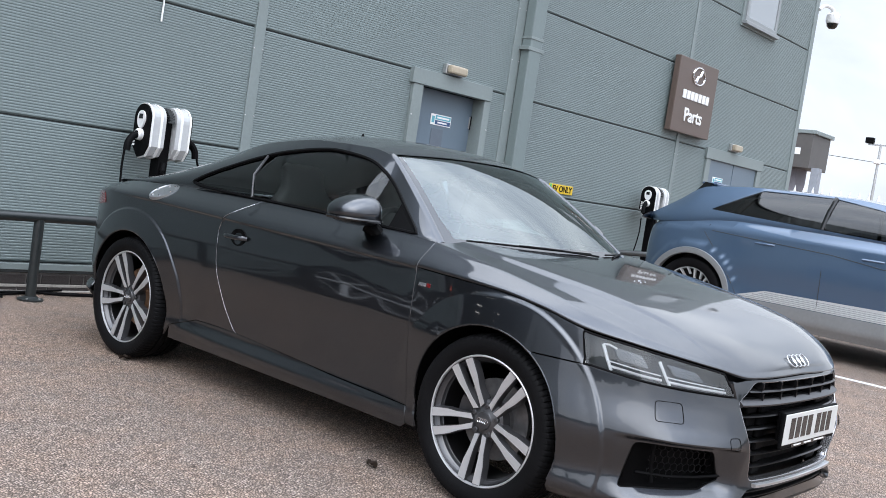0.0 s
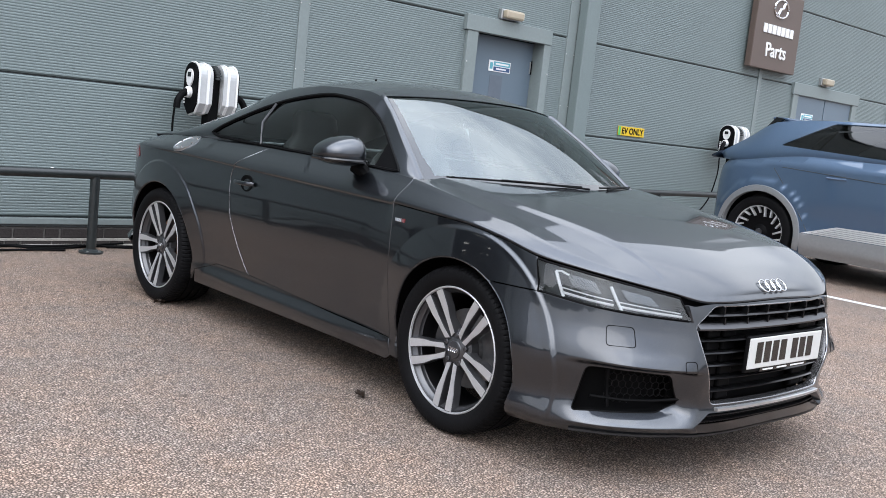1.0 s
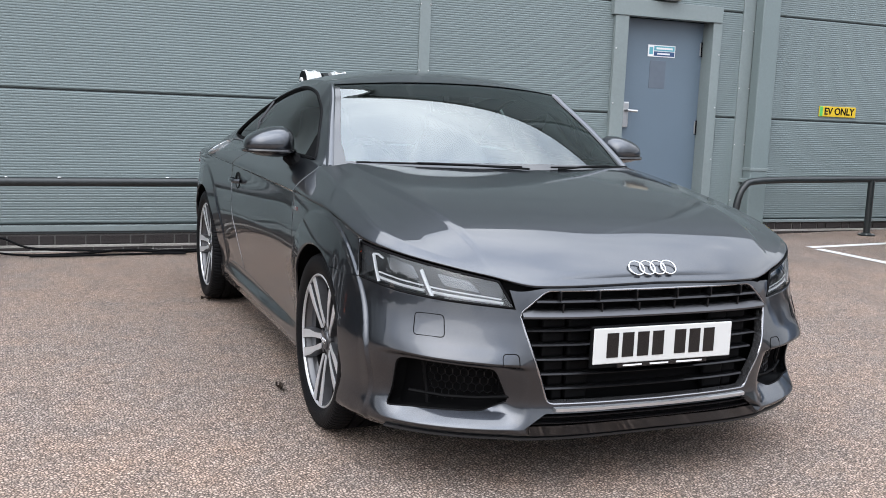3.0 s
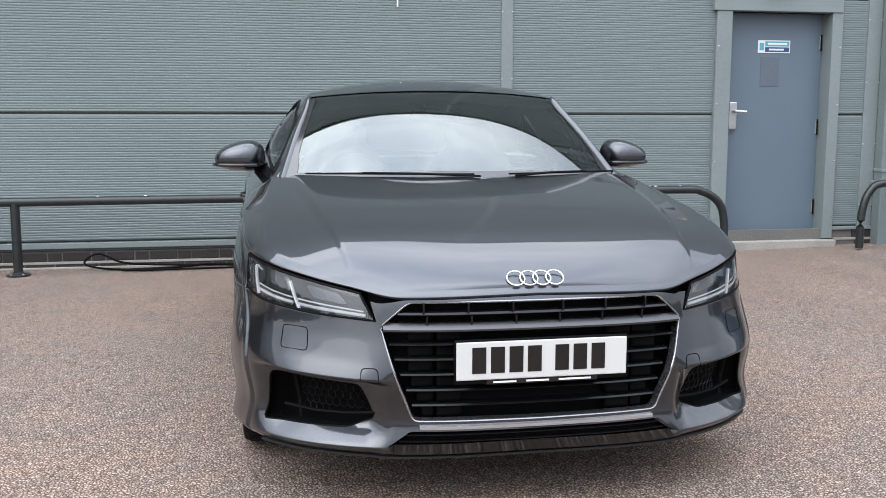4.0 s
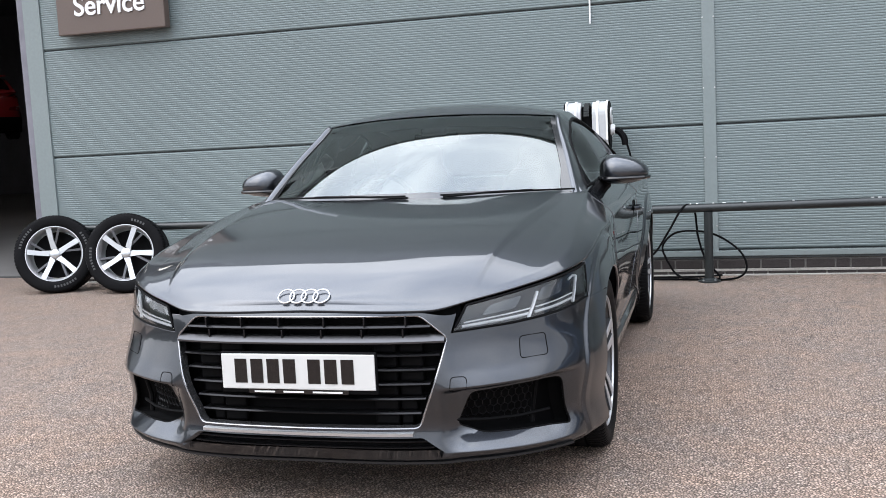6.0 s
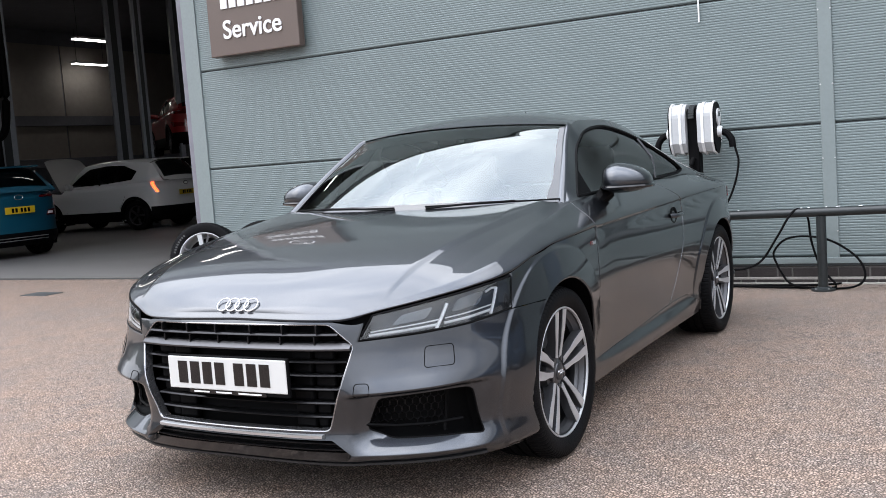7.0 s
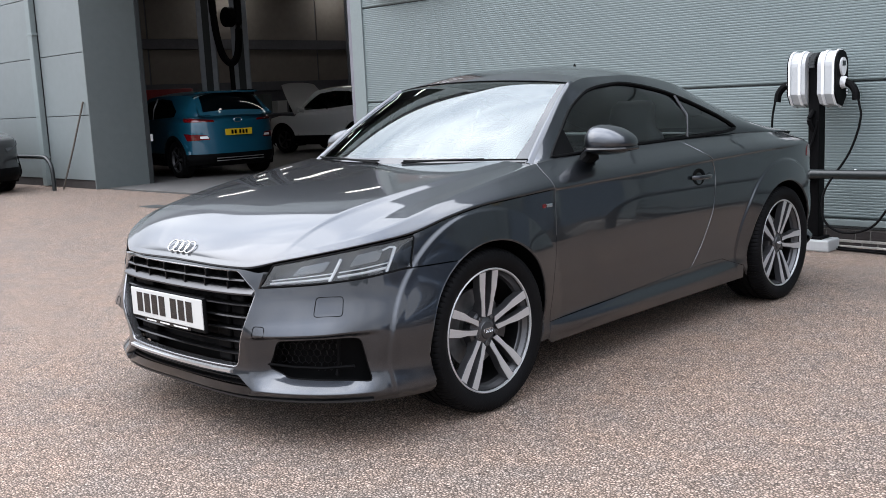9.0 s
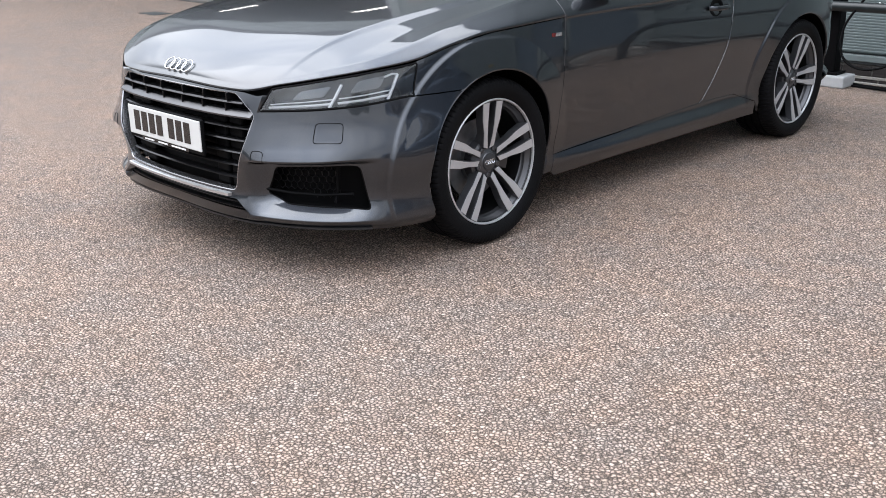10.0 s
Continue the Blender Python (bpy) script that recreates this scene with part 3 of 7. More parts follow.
def shrink(poly, d=0.002):
    """Moves a closed outline inwards."""
    area = sum(poly[i - 1][0] * poly[i][1] - poly[i][0] * poly[i - 1][1] for i in range(len(poly)))
    sgn = 1 if area > 0 else -1
    out = []
    n = len(poly)
    for i in range(n):
        a, p, b = (Vector(poly[k % n]) for k in (i - 1, i, i + 1))
        e, f = (p - a), (b - p)
        e, f = (e.normalized() if e.length else e), (f.normalized() if f.length else f)
        m = Vector((-e.y - f.y, e.x + f.x))
        m = m / max(m.length_squared, 0.4) * 2
        q = p + m * d * sgn
        out.append((q.x, q.y))
    return out


class Cabin:
    """Windscreen, roof and back window between a centre line and the roof rails."""

    def __init__(self, flank, centre_y, centre_z, rail_x, rail_z, belt, power=1.6, swell=0.03, cross=2.2):
        self.cy, self.cz, self.rx, self.rz = spline(centre_y), spline(centre_z), spline(rail_x), spline(rail_z)
        self.flank, self.belt, self.power, self.swell, self.cross = flank, belt, power, swell, cross
        self.glass, self.straight = None, 0.0
        self.t0, self.t1 = centre_y[0][0], centre_y[-1][0]

    def top(self, t, w):
        """t: the rail's y; w: from -1 to 1 across the car."""
        t, w = np.broadcast_arrays(np.asarray(t, float), np.asarray(w, float))
        a = np.abs(w)
        cy = self.cy(t)
        cz, rz = self.cz(cy), self.rz(t)
        if self.glass is not None:
            y0, y1, z0, rise, bend = self.glass
            u = (cy - y0) / (y1 - y0)
            cz = np.where(cy < y1, z0 + (y1 - y0) * (rise * u - bend * u * u), cz)
        return np.stack([self.rx(t) * w, cy + (t - cy) * a ** 2, cz + (rz - cz) * a ** self.cross], -1)

    def top_normal(self, t, w):
        e = 0.006
        n = np.cross(self.top(t, np.clip(w + e, -1, 1)) - self.top(t, np.clip(w - e, -1, 1)), self.top(t + e, w) - self.top(t - e, w))
        return n / np.maximum(np.linalg.norm(n, axis=-1, keepdims=True), 1e-9)

    def belt_at(self, y):
        L = np.interp(y, self.flank.y, self.flank.L)
        z = np.interp(L, self.flank.L, self.flank.levels[-1][0])
        p = self.flank.point(L, z)
        return p[..., 0], z

    def side(self, y, s):
        """s runs from 0 at the belt line to UNIT at the roof rail."""
        y, s = np.broadcast_arrays(np.asarray(y, float), np.asarray(s, float))
        bx, bz = self.belt_at(y)
        rx, rz = self.rx(y), self.rz(y)
        q = np.clip(s / UNIT, 0, 1)
        fade = np.clip((rz - bz) / 0.25, 0, 1)
        front = self.straight * (1 - step(.8, 1.15, y))
        bend = self.power * (1 - front) + .8 * front + .5 * (1 - fade) * (1 - front)
        return np.stack([bx + (rx - bx) * q ** bend + self.swell * (1 - .6 * front) * fade * 4 * q * (1 - q) * (1 - 0.4 * q), y, bz + (rz - bz) * q], -1)

    def side_normal(self, y, s):
        e = 0.004
        s0, s1 = np.clip(s - e, 0, UNIT), np.clip(s + e, 0, UNIT)
        n = np.cross(self.side(y + e, s) - self.side(y - e, s), self.side(y, s1) - self.side(y, s0))
        return n / np.maximum(np.linalg.norm(n, axis=-1, keepdims=True), 1e-9)

    def share(self, pts):
        """Turns points (y, z) of the side into (y, s)."""
        out = []
        for y, z in pts:
            bz, rz = float(self.belt_at(y)[1]), float(self.rz(y))
            out.append((y, UNIT * min(1.0, max(0.0, (z - bz) / max(rz - bz, 0.004)))))
        return out


UNIT = 0.3


def arc_pts(yc, zc, r, a0, a1, n=28):
    return [(yc + r * math.cos(radians(a0 + (a1 - a0) * k / n)), zc + r * math.sin(radians(a0 + (a1 - a0) * k / n))) for k in range(n + 1)]


TT_CABIN = Cabin(TT, [(.455, .20), (.6, .38), (.93, .80), (1.3, 1.25), (1.8, 1.8), (2.3, 2.35), (2.7, 2.76), (3.02, 3.12)],
                 [(.20, .946), (.34, 1.030), (.50, 1.124), (.66, 1.222), (.80, 1.300), (1.1, 1.362), (1.4, 1.375), (1.8, 1.352), (2.3, 1.238), (2.76, 1.070), (3.12, .948)],
                 [(.455, .735), (.68, .667), (.93, .592), (1.1, .568), (1.4, .56), (1.8, .56), (2.3, .57), (2.7, .60), (3.02, .64)],
                 [(.455, .936), (.68, 1.105), (.86, 1.225), (.95, 1.277), (1.1, 1.300), (1.4, 1.305), (1.8, 1.265), (2.3, 1.115), (2.7, .995), (3.02, .940)], None)

TT_CABIN.straight = 1.0
TT_CABIN.glass = (.20, .80, .946, .80, .21)
coupe = thing("coupe_car", "dark grey metallic two-door sports coupe parked on tarmac", "car", (3.95, 2.28, 0.0), 0.0)
ARCH = 0.368


def arch_guides(yw):
    """Rings of points that keep the flared lips of the arches crisp."""
    out = []
    for r in (0.385, 0.41, 0.435, 0.455, 0.468, 0.474, 0.478, 0.482, 0.486, 0.490, 0.495, 0.503):
        ring = []
        for k in range(111):
            a = radians(-35 + 250 * k / 110)
            q = r + (0.04 * max(0.0, -math.cos(a)) if yw == 0 and r > 0.44 else 0)
            ring.append((TT.at_y(yw + q * math.cos(a)), 0.322 + q * math.sin(a)))
        out.append(ring)
    return out


WZ = 0.322


def S(y, z):
    return (TT.at_y(y), z)


def F(x, z):
    return (TT.at_x(x), z)


def whole(L, z):
    """The flank with both sides: negative L is the other side."""
    p = TT.point(np.abs(L), z)
    p[..., 0] *= np.where(np.asarray(L) < 0, -1, 1)
    return p


def whole_normal(L, z):
    n = TT.normal(np.maximum(np.abs(L), 0.005), z)
    n[..., 0] *= np.where(np.asarray(L) < 0, -1, 1)
    return n


def shut(L, d=0.0):
    return (L, float(TT.level(5, L)) + d)


def belt(L):
    return (L, float(TT.level(6, L)))


def between(a, b, n):
    return [a + (b - a) * k / n for k in range(n + 1)]


HL_OUT_LOW, HL_OUT_TOP, HL_IN_TOP, HL_IN_LOW = S(-.405, .640), S(-.372, .746), F(.545, .682), F(.497, .594)
hl_low = [HL_OUT_LOW, F(.82, .618), F(.70, .606), F(.58, .599), HL_IN_LOW]
front_arch_low = [S(y, z) for y, z in arc_pts(0, WZ, ARCH, 204, 121)]
half = [(L, float(TT.level(0, L))) for L in between(0, TT.at_y(-.335), 30)] + front_arch_low + [S(-.19, .638)] + hl_low + [F(.520, .658)] + [shut(L, -.020 * float(step(.40, .51, np.interp(L, TT.L, TT.x)))) for L in between(TT.at_x(.512), 0.0, 30)[:-1]]
top_mid = shut(0.0)
bumper_outline = half + [top_mid] + [(-a, b) for a, b in half[::-1] if a > 1e-6]
GRILLE = [(.401, .652), (.487, .580), (.387, .298), (-.387, .298), (-.487, .580), (-.401, .652)]
grille_hole = rounded([(math.copysign(TT.at_x(abs(x)), x), z) for x, z in GRILLE], 0.02, 3)
INTAKE = [(.812, .414), (.67, .408), (.548, .400), (.502, .296), (.585, .2625), (.832, .252)]
intake_hole = rounded([F(x, z) for x, z in INTAKE], 0.02, 3)
LOWER = [(.392, .270), (.460, .222), (.44, .200), (-.44, .200), (-.460, .222), (-.392, .270)]
lower_hole = rounded([(math.copysign(TT.at_x(abs(x)), x), z) for x, z in LOWER], 0.008, 2)
ledge_guides = [[(TT.at_x(x), float(ledge_z(x)) + d) for x in np.linspace(.40, .87, 44)] for d in (-.020, -.016, -.011, -.007, -.003, .002, .008, .02, .04, .062)]
ledge_guides += [[(TT.at_x(x), float(blade_z(x)) + d) for x in np.linspace(.36, .88, 44)] for d in (-.014, -.010, -.005, -.0005, .003, .012, .025, .04, .052)]
bumper = cut_panel("front_bumper", whole, whole_normal, shrink(dense(bumper_outline, 0.02), 0.0026), [grille_hole, intake_hole, [(-a, b) for a, b in intake_hole], lower_hole], PAINT, coupe, gap=0.02, lip=0.03,
                   guides=arch_guides(0) + [[(-a, b) for a, b in g] for g in arch_guides(0)] + ledge_guides + [[(-a, b) for a, b in g] for g in ledge_guides])

crease_guides = [[(TT.at_y(y), float(crease_z(y)) + d) for y in np.linspace(.43, 2.75, 150)] for d in (-.03, -.016, -.0075, -.0035, .0005, .005, .014)]
DOOR_FRONT = [(.412, .276), (.414, .45), (.420, .65), (.430, .838), (.440, .90), (.449, .937)]
DOOR_REAR = [(1.565, .323), (1.605, .352), (1.682, .47), (1.737, .62), (1.758, .76), (1.757, .81), (1.735, .86), (1.68, .905), (1.59, .973)]
SILL_TOP = [(.412, .276), (.9, .29), (1.565, .323)]
for m in (1, -1):
    # front wing
    wing = [HL_OUT_LOW, S(-.19, .638)] + [S(y, z) for y, z in arc_pts(0, WZ, ARCH, 120, -19)] + [S(.40, .205), S(.412, .276)] + [S(y, z) for y, z in DOOR_FRONT[1:4]]
    wing += [shut(L) for L in between(TT.at_y(.425), TT.at_y(-.372), 24)]
    cut_panel("front_wing", TT.point, TT.normal, shrink(dense(wing, 0.015), 0.0026), [], PAINT, coupe, m, gap=0.02, guides=arch_guides(0))
    # door
    leaf = [S(y, z) for y, z in SILL_TOP[:-1]] + [S(y, z) for y, z in DOOR_REAR] + [belt(L) for L in between(TT.at_y(1.56), TT.at_y(.454), 32)] + [S(y, z) for y, z in DOOR_FRONT[:0:-1]]
    car_door = cut_panel("door", TT.point, TT.normal, shrink(dense(leaf, 0.02), 0.0028), [], PAINT, coupe, m, gap=0.022, guides=crease_guides)
    # thin metal strips stand in for the highlight along the door's edges
    seam_on("door_edge_highlight", TT.point, TT.normal, [S(p.x, p.y) for p in smooth_path([(y, z, 0) for y, z in DOOR_REAR], 6)][:-2], FRAME, car_door, m, .0014)
    seam_on("door_edge_highlight", TT.point, TT.normal, [S(p.x, p.y) for p in smooth_path([(y, z, 0) for y, z in DOOR_FRONT[2:]], 6)][:-2], SATIN, car_door, m, .0018)
    # rear quarter
    quarter = [S(y, z) for y, z in DOOR_REAR] + [belt(L) for L in between(TT.at_y(1.59), TT.end, 40)] + [(TT.end, .30), (TT.at_y(3.0), .27)]
    quarter += [(float(a), b) for a, b in (S(2.87, .25),)] + [S(y, z) for y, z in arc_pts(2.505, WZ, ARCH, -12, 201, 44)] + [S(2.1, .26), S(1.9, .322), S(1.7, .325)]
    cut_panel("rear_quarter", TT.point, TT.normal, shrink(dense(quarter, 0.02), 0.0026), [], PAINT, coupe, m, gap=0.025, guides=arch_guides(2.505) + crease_guides)
    # sill
    sill = [S(.40, .205), S(.43, float(TT.level(0, TT.at_y(.43))))] + [(L, float(TT.level(0, L))) for L in between(TT.at_y(.5), TT.at_y(2.12), 20)] + [S(2.1, .26), S(1.9, .322), S(1.7, .325)] + [S(y, z) for y, z in SILL_TOP[::-1]]
    cut_panel("sill", TT.point, TT.normal, shrink(dense(sill, 0.02), 0.0026), [], PAINT, coupe, m, gap=0.02, lip=0.012)
    # roof side with the window opening
    DLO = [(.570, .961), (.695, 1.050), (.825, 1.144), (.945, 1.213), (1.05, 1.246), (1.2, 1.263), (1.35, 1.266), (1.55, 1.237), (1.72, 1.197), (1.95, 1.112), (2.09, 1.052), (2.185, 1.000), (2.1, .986), (1.8, .977), (1.2, .972)]
    ys_ = between(.449, 3.02, 60)
    outline = [(y, 0.0005) for y in ys_] + [(y, UNIT) for y in ys_[::-1]]
    dlo_z = [(p.x, p.y) for p in smooth_path([(a, b, 0) for a, b in DLO[:12]], 3)] + DLO[12:]
    dlo = TT_CABIN.share(dense(dlo_z, 0.014))
    cut_panel("roof_side", TT_CABIN.side, TT_CABIN.side_normal, outline, [dlo], PAINT, coupe, m, gap=0.025, lip=0.018)

    def pane(y, z):
        return TT_CABIN.side(y, z) - TT_CABIN.side_normal(y, z) * 0.006
    fg = [p for p in dlo_z if p[0] <= 1.715 and p[1] > .99] + [(1.712, 1.10), (1.675, .9757), (1.2, .972), (.570, .961)]
    cut_panel("side_window", pane, TT_CABIN.side_normal, TT_CABIN.share(dense(fg, .02)), [], TINT, coupe, m, "dark tinted side window", gap=0.03, lip=0.003, edge=0.02)
    tri_ = [(.580, .963), (.70, 1.048), (.735, 1.073), (.74, .970)]
    cut_panel("mirror_triangle", TT_CABIN.side, TT_CABIN.side_normal, TT_CABIN.share(dense(tri_, .02)), [], BLACK, coupe, m, "black mirror corner trim", gap=.03, lip=.004)
    rg = [(1.735, 1.197)] + [p for p in dlo_z if p[0] > 1.735 and p[1] > .989] + [(2.1, .986), (1.695, .977)]
    cut_panel("quarter_window", pane, TT_CABIN.side_normal, shrink(TT_CABIN.share(dense(rg, .03)), -0.004), [], DARKGLASS, coupe, m, "black privacy glass rear quarter window", gap=0.04, lip=0.003)
    seam_on("window_pillar_trim", TT_CABIN.side, TT_CABIN.side_normal, TT_CABIN.share([(1.725, 1.19), (1.716, 1.09), (1.685, .978)]), SATIN, coupe, m, 0.007)
    seam_on("window_seal", TT_CABIN.side, TT_CABIN.side_normal, dlo, BLACK, coupe, m, 0.0085, closed=True, proud=-0.002)
    # wheel housings
    for yw in (0.0, 2.505):
        bm = bmesh.new()
        prof = arc_pts(yw, WZ, ARCH + 0.012, -8 if yw else -15, 195, 30)
        rim_x = [float(TT.point(np.array([TT.at_y(y)]), np.array([max(z, .24)]))[0][0]) - .014 for y, z in prof]
        grid_faces(bm, [[(m * .5, y, z) for y, z in prof], [(m * x, y, z) for (y, z), x in zip(prof, rim_x)]], flip=m < 0)
        bm.faces.new([bm.verts.new((m * 0.5, y, z)) for y, z in prof])
        part("wheel_housing", bm, BLACK, coupe, smooth=True)

# bonnet: the turned-down edge and the ribs across
bm = bmesh.new()
rows = []
hood_c = spline([(-.83, .690), (-.80, .713), (-.77, .732), (-.70, .767), (-.6, .798), (-.5, .823), (-.4, .846), (-.25, .873), (0, .908), (.2, .934)])
hood_y = spline([(-.83, -.83), (-.76, -.735), (-.5, -.50), (-.2, -.25), (.455, .20)])
Ls = np.concatenate([np.linspace(0.0, TT.at_x(.7), 36), np.linspace(TT.at_x(.7), TT.at_y(.447), 60)[1:]])


def bonnet_crease(y):
    """Half the width of the raised middle of the bonnet, lamps to windscreen corners."""
    return 0.54 + 0.125 * ((np.clip(y, -.73, .4) + .73) / 1.13) ** .8


def shoulder(y):
    """The width of the steep shoulder outside the crease."""
    return 0.012 + 0.03 * step(-.7, .2, y)


def hood_point(L, w):
    z6 = TT.level(6, L)
    r = TT.point(L, z6)
    yc = hood_y(r[..., 1])
    zc = hood_c(yc)
    x, y = r[..., 0] * w, yc + (r[..., 1] - yc) * w ** 2
    crease = bonnet_crease(y)
    dome = (0.006 * (1 - np.clip((x - crease) / shoulder(y), 0, 1)) + 0.016 * (1 - np.clip((x - crease) / .12, 0, 1))) * step(-.84, -.50, y) * (1 - w ** 14)
    return np.stack([x, y, zc + (z6 - zc) * w ** (3.1 - .5 * step(-.5, .3, y)) + dome], -1)


me_rows = []
for L in Ls:
    z5, z6 = float(TT.level(5, L)) + 0.003, float(TT.level(6, L))
    edge_in = TT.point(np.array([L]), np.array([z5]))[0] - TT.normal(np.array([L]), np.array([z5]))[0] * 0.012
    row = [tuple(edge_in)] + [tuple(p) for p in TT.point(np.full(7, L), np.linspace(z5, z6, 7))]
    edge_p = TT.point(np.array([L]), np.array([z6]))[0]
    yc_ = float(hood_y(edge_p[1]))
    wc = .6
    for _ in range(8):
        yy = yc_ + (edge_p[1] - yc_) * wc ** 2
        wc = min(.96, float(bonnet_crease(yy)) / max(edge_p[0], 1e-4))
    wo = wc + min(float(shoulder(yy)) / max(edge_p[0], 1e-4), .5 * (1 - wc))
    ws_ = np.concatenate([np.linspace(1, wo, 16)[1:], np.linspace(wo, wc, 7)[1:], np.linspace(wc, 0, 40)[1:]])
    row += [tuple(p) for p in hood_point(np.full(len(ws_), L), ws_)]
    me_rows.append(row)
grid_faces(bm, me_rows, flip=True)
for r in me_rows:
    r[:] = [(-x, y, z) for x, y, z in r]
grid_faces(bm, me_rows)
bmesh.ops.remove_doubles(bm, verts=bm.verts, dist=0.0008)
bonnet = part("bonnet", bm, PAINT, coupe, smooth=2)

# black cowl between bonnet and windscreen
bm = bmesh.new()
L_end = np.array([TT.at_y(.447)])
cowl_rows = []
for w in np.linspace(-.985, .985, 41):
    a = hood_point(L_end, np.array([abs(w)]))[0] * np.array([math.copysign(1, w), 1, 1])
    b = TT_CABIN.top(np.array([.475]), np.array([w]))[0]
    cowl_rows.append([(a[0], a[1] - .05, a[2] - .012), (a[0], a[1], a[2] - .016), (b[0], b[1], b[2] - .012)])
grid_faces(bm, cowl_rows, flip=False)
part("cowl", bm, BLACK, coupe, smooth=2)

# windscreen, roof, back window
def top_panel(name, t0, t1, mat, w1=1.0, lip=0.0, n=40, m=40, label=""):
    tt, ww = np.linspace(t0, t1, n), np.linspace(-w1, w1, m)
    T, W = np.meshgrid(tt, ww, indexing="ij")
    P = TT_CABIN.top(T, W) - (TT_CABIN.top_normal(T, W) * lip if lip else 0)
    bm = bmesh.new()
    grid_faces(bm, [[tuple(p) for p in r] for r in P], flip=False)
    return part(name, bm, mat, coupe, label, smooth=2)


windscreen = top_panel("windscreen", .458, .945, SCREEN, 0.972, 0.004, label="raked windscreen reflecting bright sky")
BORDER = material("black_screen_border", (0.012, 0.012, 0.013), 0.1, spec=1.0)


def screen_strip(spots, label=""):
    """A strip of the black printed border that runs round the windscreen."""
    T, W = np.array([[q[0] for q in r] for r in spots]), np.array([[q[1] for q in r] for r in spots])
    bm = bmesh.new()
    grid_faces(bm, [[tuple(q) for q in r] for r in TT_CABIN.top(T, W) - TT_CABIN.top_normal(T, W) * .002])
    bmesh.ops.recalc_face_normals(bm, faces=bm.faces)
    part("border", bm, BORDER, windscreen, label, smooth=2)


for m in (1, -1):
    screen_strip([[(t, m * w) for w in (.905 + .02 * float(step(.5, .6, t)), .945, .972)] for t in np.linspace(.488, .93, 30)], "black printed windscreen border")
screen_strip([[(t, w) for t in (.458, .468, .478, .488)] for w in np.linspace(-.972, .972, 41)], "black printed windscreen border")
roof = top_panel("roof", .955, 2.05, PAINT, 1.0)
top_panel("rear_window", 2.06, 2.88, TINT, 0.93, 0.003)
top_panel("tailgate", 2.05, 3.02, PAINT, 1.0, 0.012)
for m in (1, -1):
    bm = bmesh.new()
    tt = np.linspace(.458, .955, 30)
    P = [[tuple(TT_CABIN.top(np.array([t]), np.array([m * w]))[0] + TT_CABIN.top_normal(np.array([t]), np.array([m * w * .99]))[0] * h) for w, h in ((.960, -.003), (.968, .007), (.980, .009), (1.0, .0))] for t in tt]
    grid_faces(bm, P, flip=m < 0)
    part("windscreen_pillar", bm, PAINT, coupe, smooth=2)
bm = bmesh.new()
tail_rows = []
for w in np.linspace(-1, 1, 30):
    a = TT_CABIN.top(np.array([3.02]), np.array([w]))[0]
    xx = abs(a[0]) * 1.02
    mm = int(np.argmax(TT.y > 2.6))
    L = float(np.interp(-xx, -TT.x[mm:], TT.L[mm:]))
    b = TT.point(np.array([L]), TT.level(6, np.array([L])))[0] * np.array([math.copysign(1, w), 1, 1])
    tail_rows.append([tuple(a), tuple(a * 0.5 + b * 0.5 + np.array([0, 0, .002])), tuple(b)])
grid_faces(bm, tail_rows, flip=True)
part("tail_spoiler", bm, PAINT, coupe, smooth=2)
part("underbody", block(-.80, .80, .36, 2.12, .19, .30), BLACK, coupe)
part("underbody", block(-.44, .44, -.74, .4, .2, .5), BLACK, coupe)
part("underbody", block(-.52, .52, 2.1, 3.2, .26, .6), BLACK, coupe)

# ---------------------------------------------------------------- the coupe's details
def tread_tyre(r=0.327, rim=0.248, width=0.245, lateral=92):
    """A tyre with circumferential grooves and shoulder blocks; the outer side lies towards +x."""
    bm = bmesh.new()
    o, i = 0.03, 0.03 - width
    c = (o + i) / 2
    prof = [(i + .02, rim, 0), (i + .004, rim + .018, 0), (i, r - .036, 0), (i + .010, r - .010, 1), (i + .030, r - .002, 1), (i + .052, r, 1)]
    for g in (-.045, 0.0, .045):
        prof += [(c + g - .006, r, 0), (c + g - .0055, r - .008, 0), (c + g + .0055, r - .008, 0), (c + g + .006, r, 0)]
    prof += [(o - .052, r, 1), (o - .030, r - .002, 1), (o - .010, r - .010, 1), (o - .004, r - .018, 2), (o, r - .036, 0), (o - .001, rim + .03, 0), (o - .004, rim + .018, 0), (o - .012, rim + .004, 0), (o - .02, rim - .006, 0)]
    n = lateral * 6
    rows = []
    for al, rr, kind in prof:
        row = []
        for k in range(n):
            cut = 0.005 if kind == 1 and k % 6 == 0 else 0.0015 if kind == 2 and k % 6 == 0 else 0
            a = 2 * math.pi * k / n
            row.append((al, (rr - cut) * math.cos(a), (rr - cut) * math.sin(a)))
        rows.append(row)
    grid_faces(bm, rows, wrap=True)
    return bm


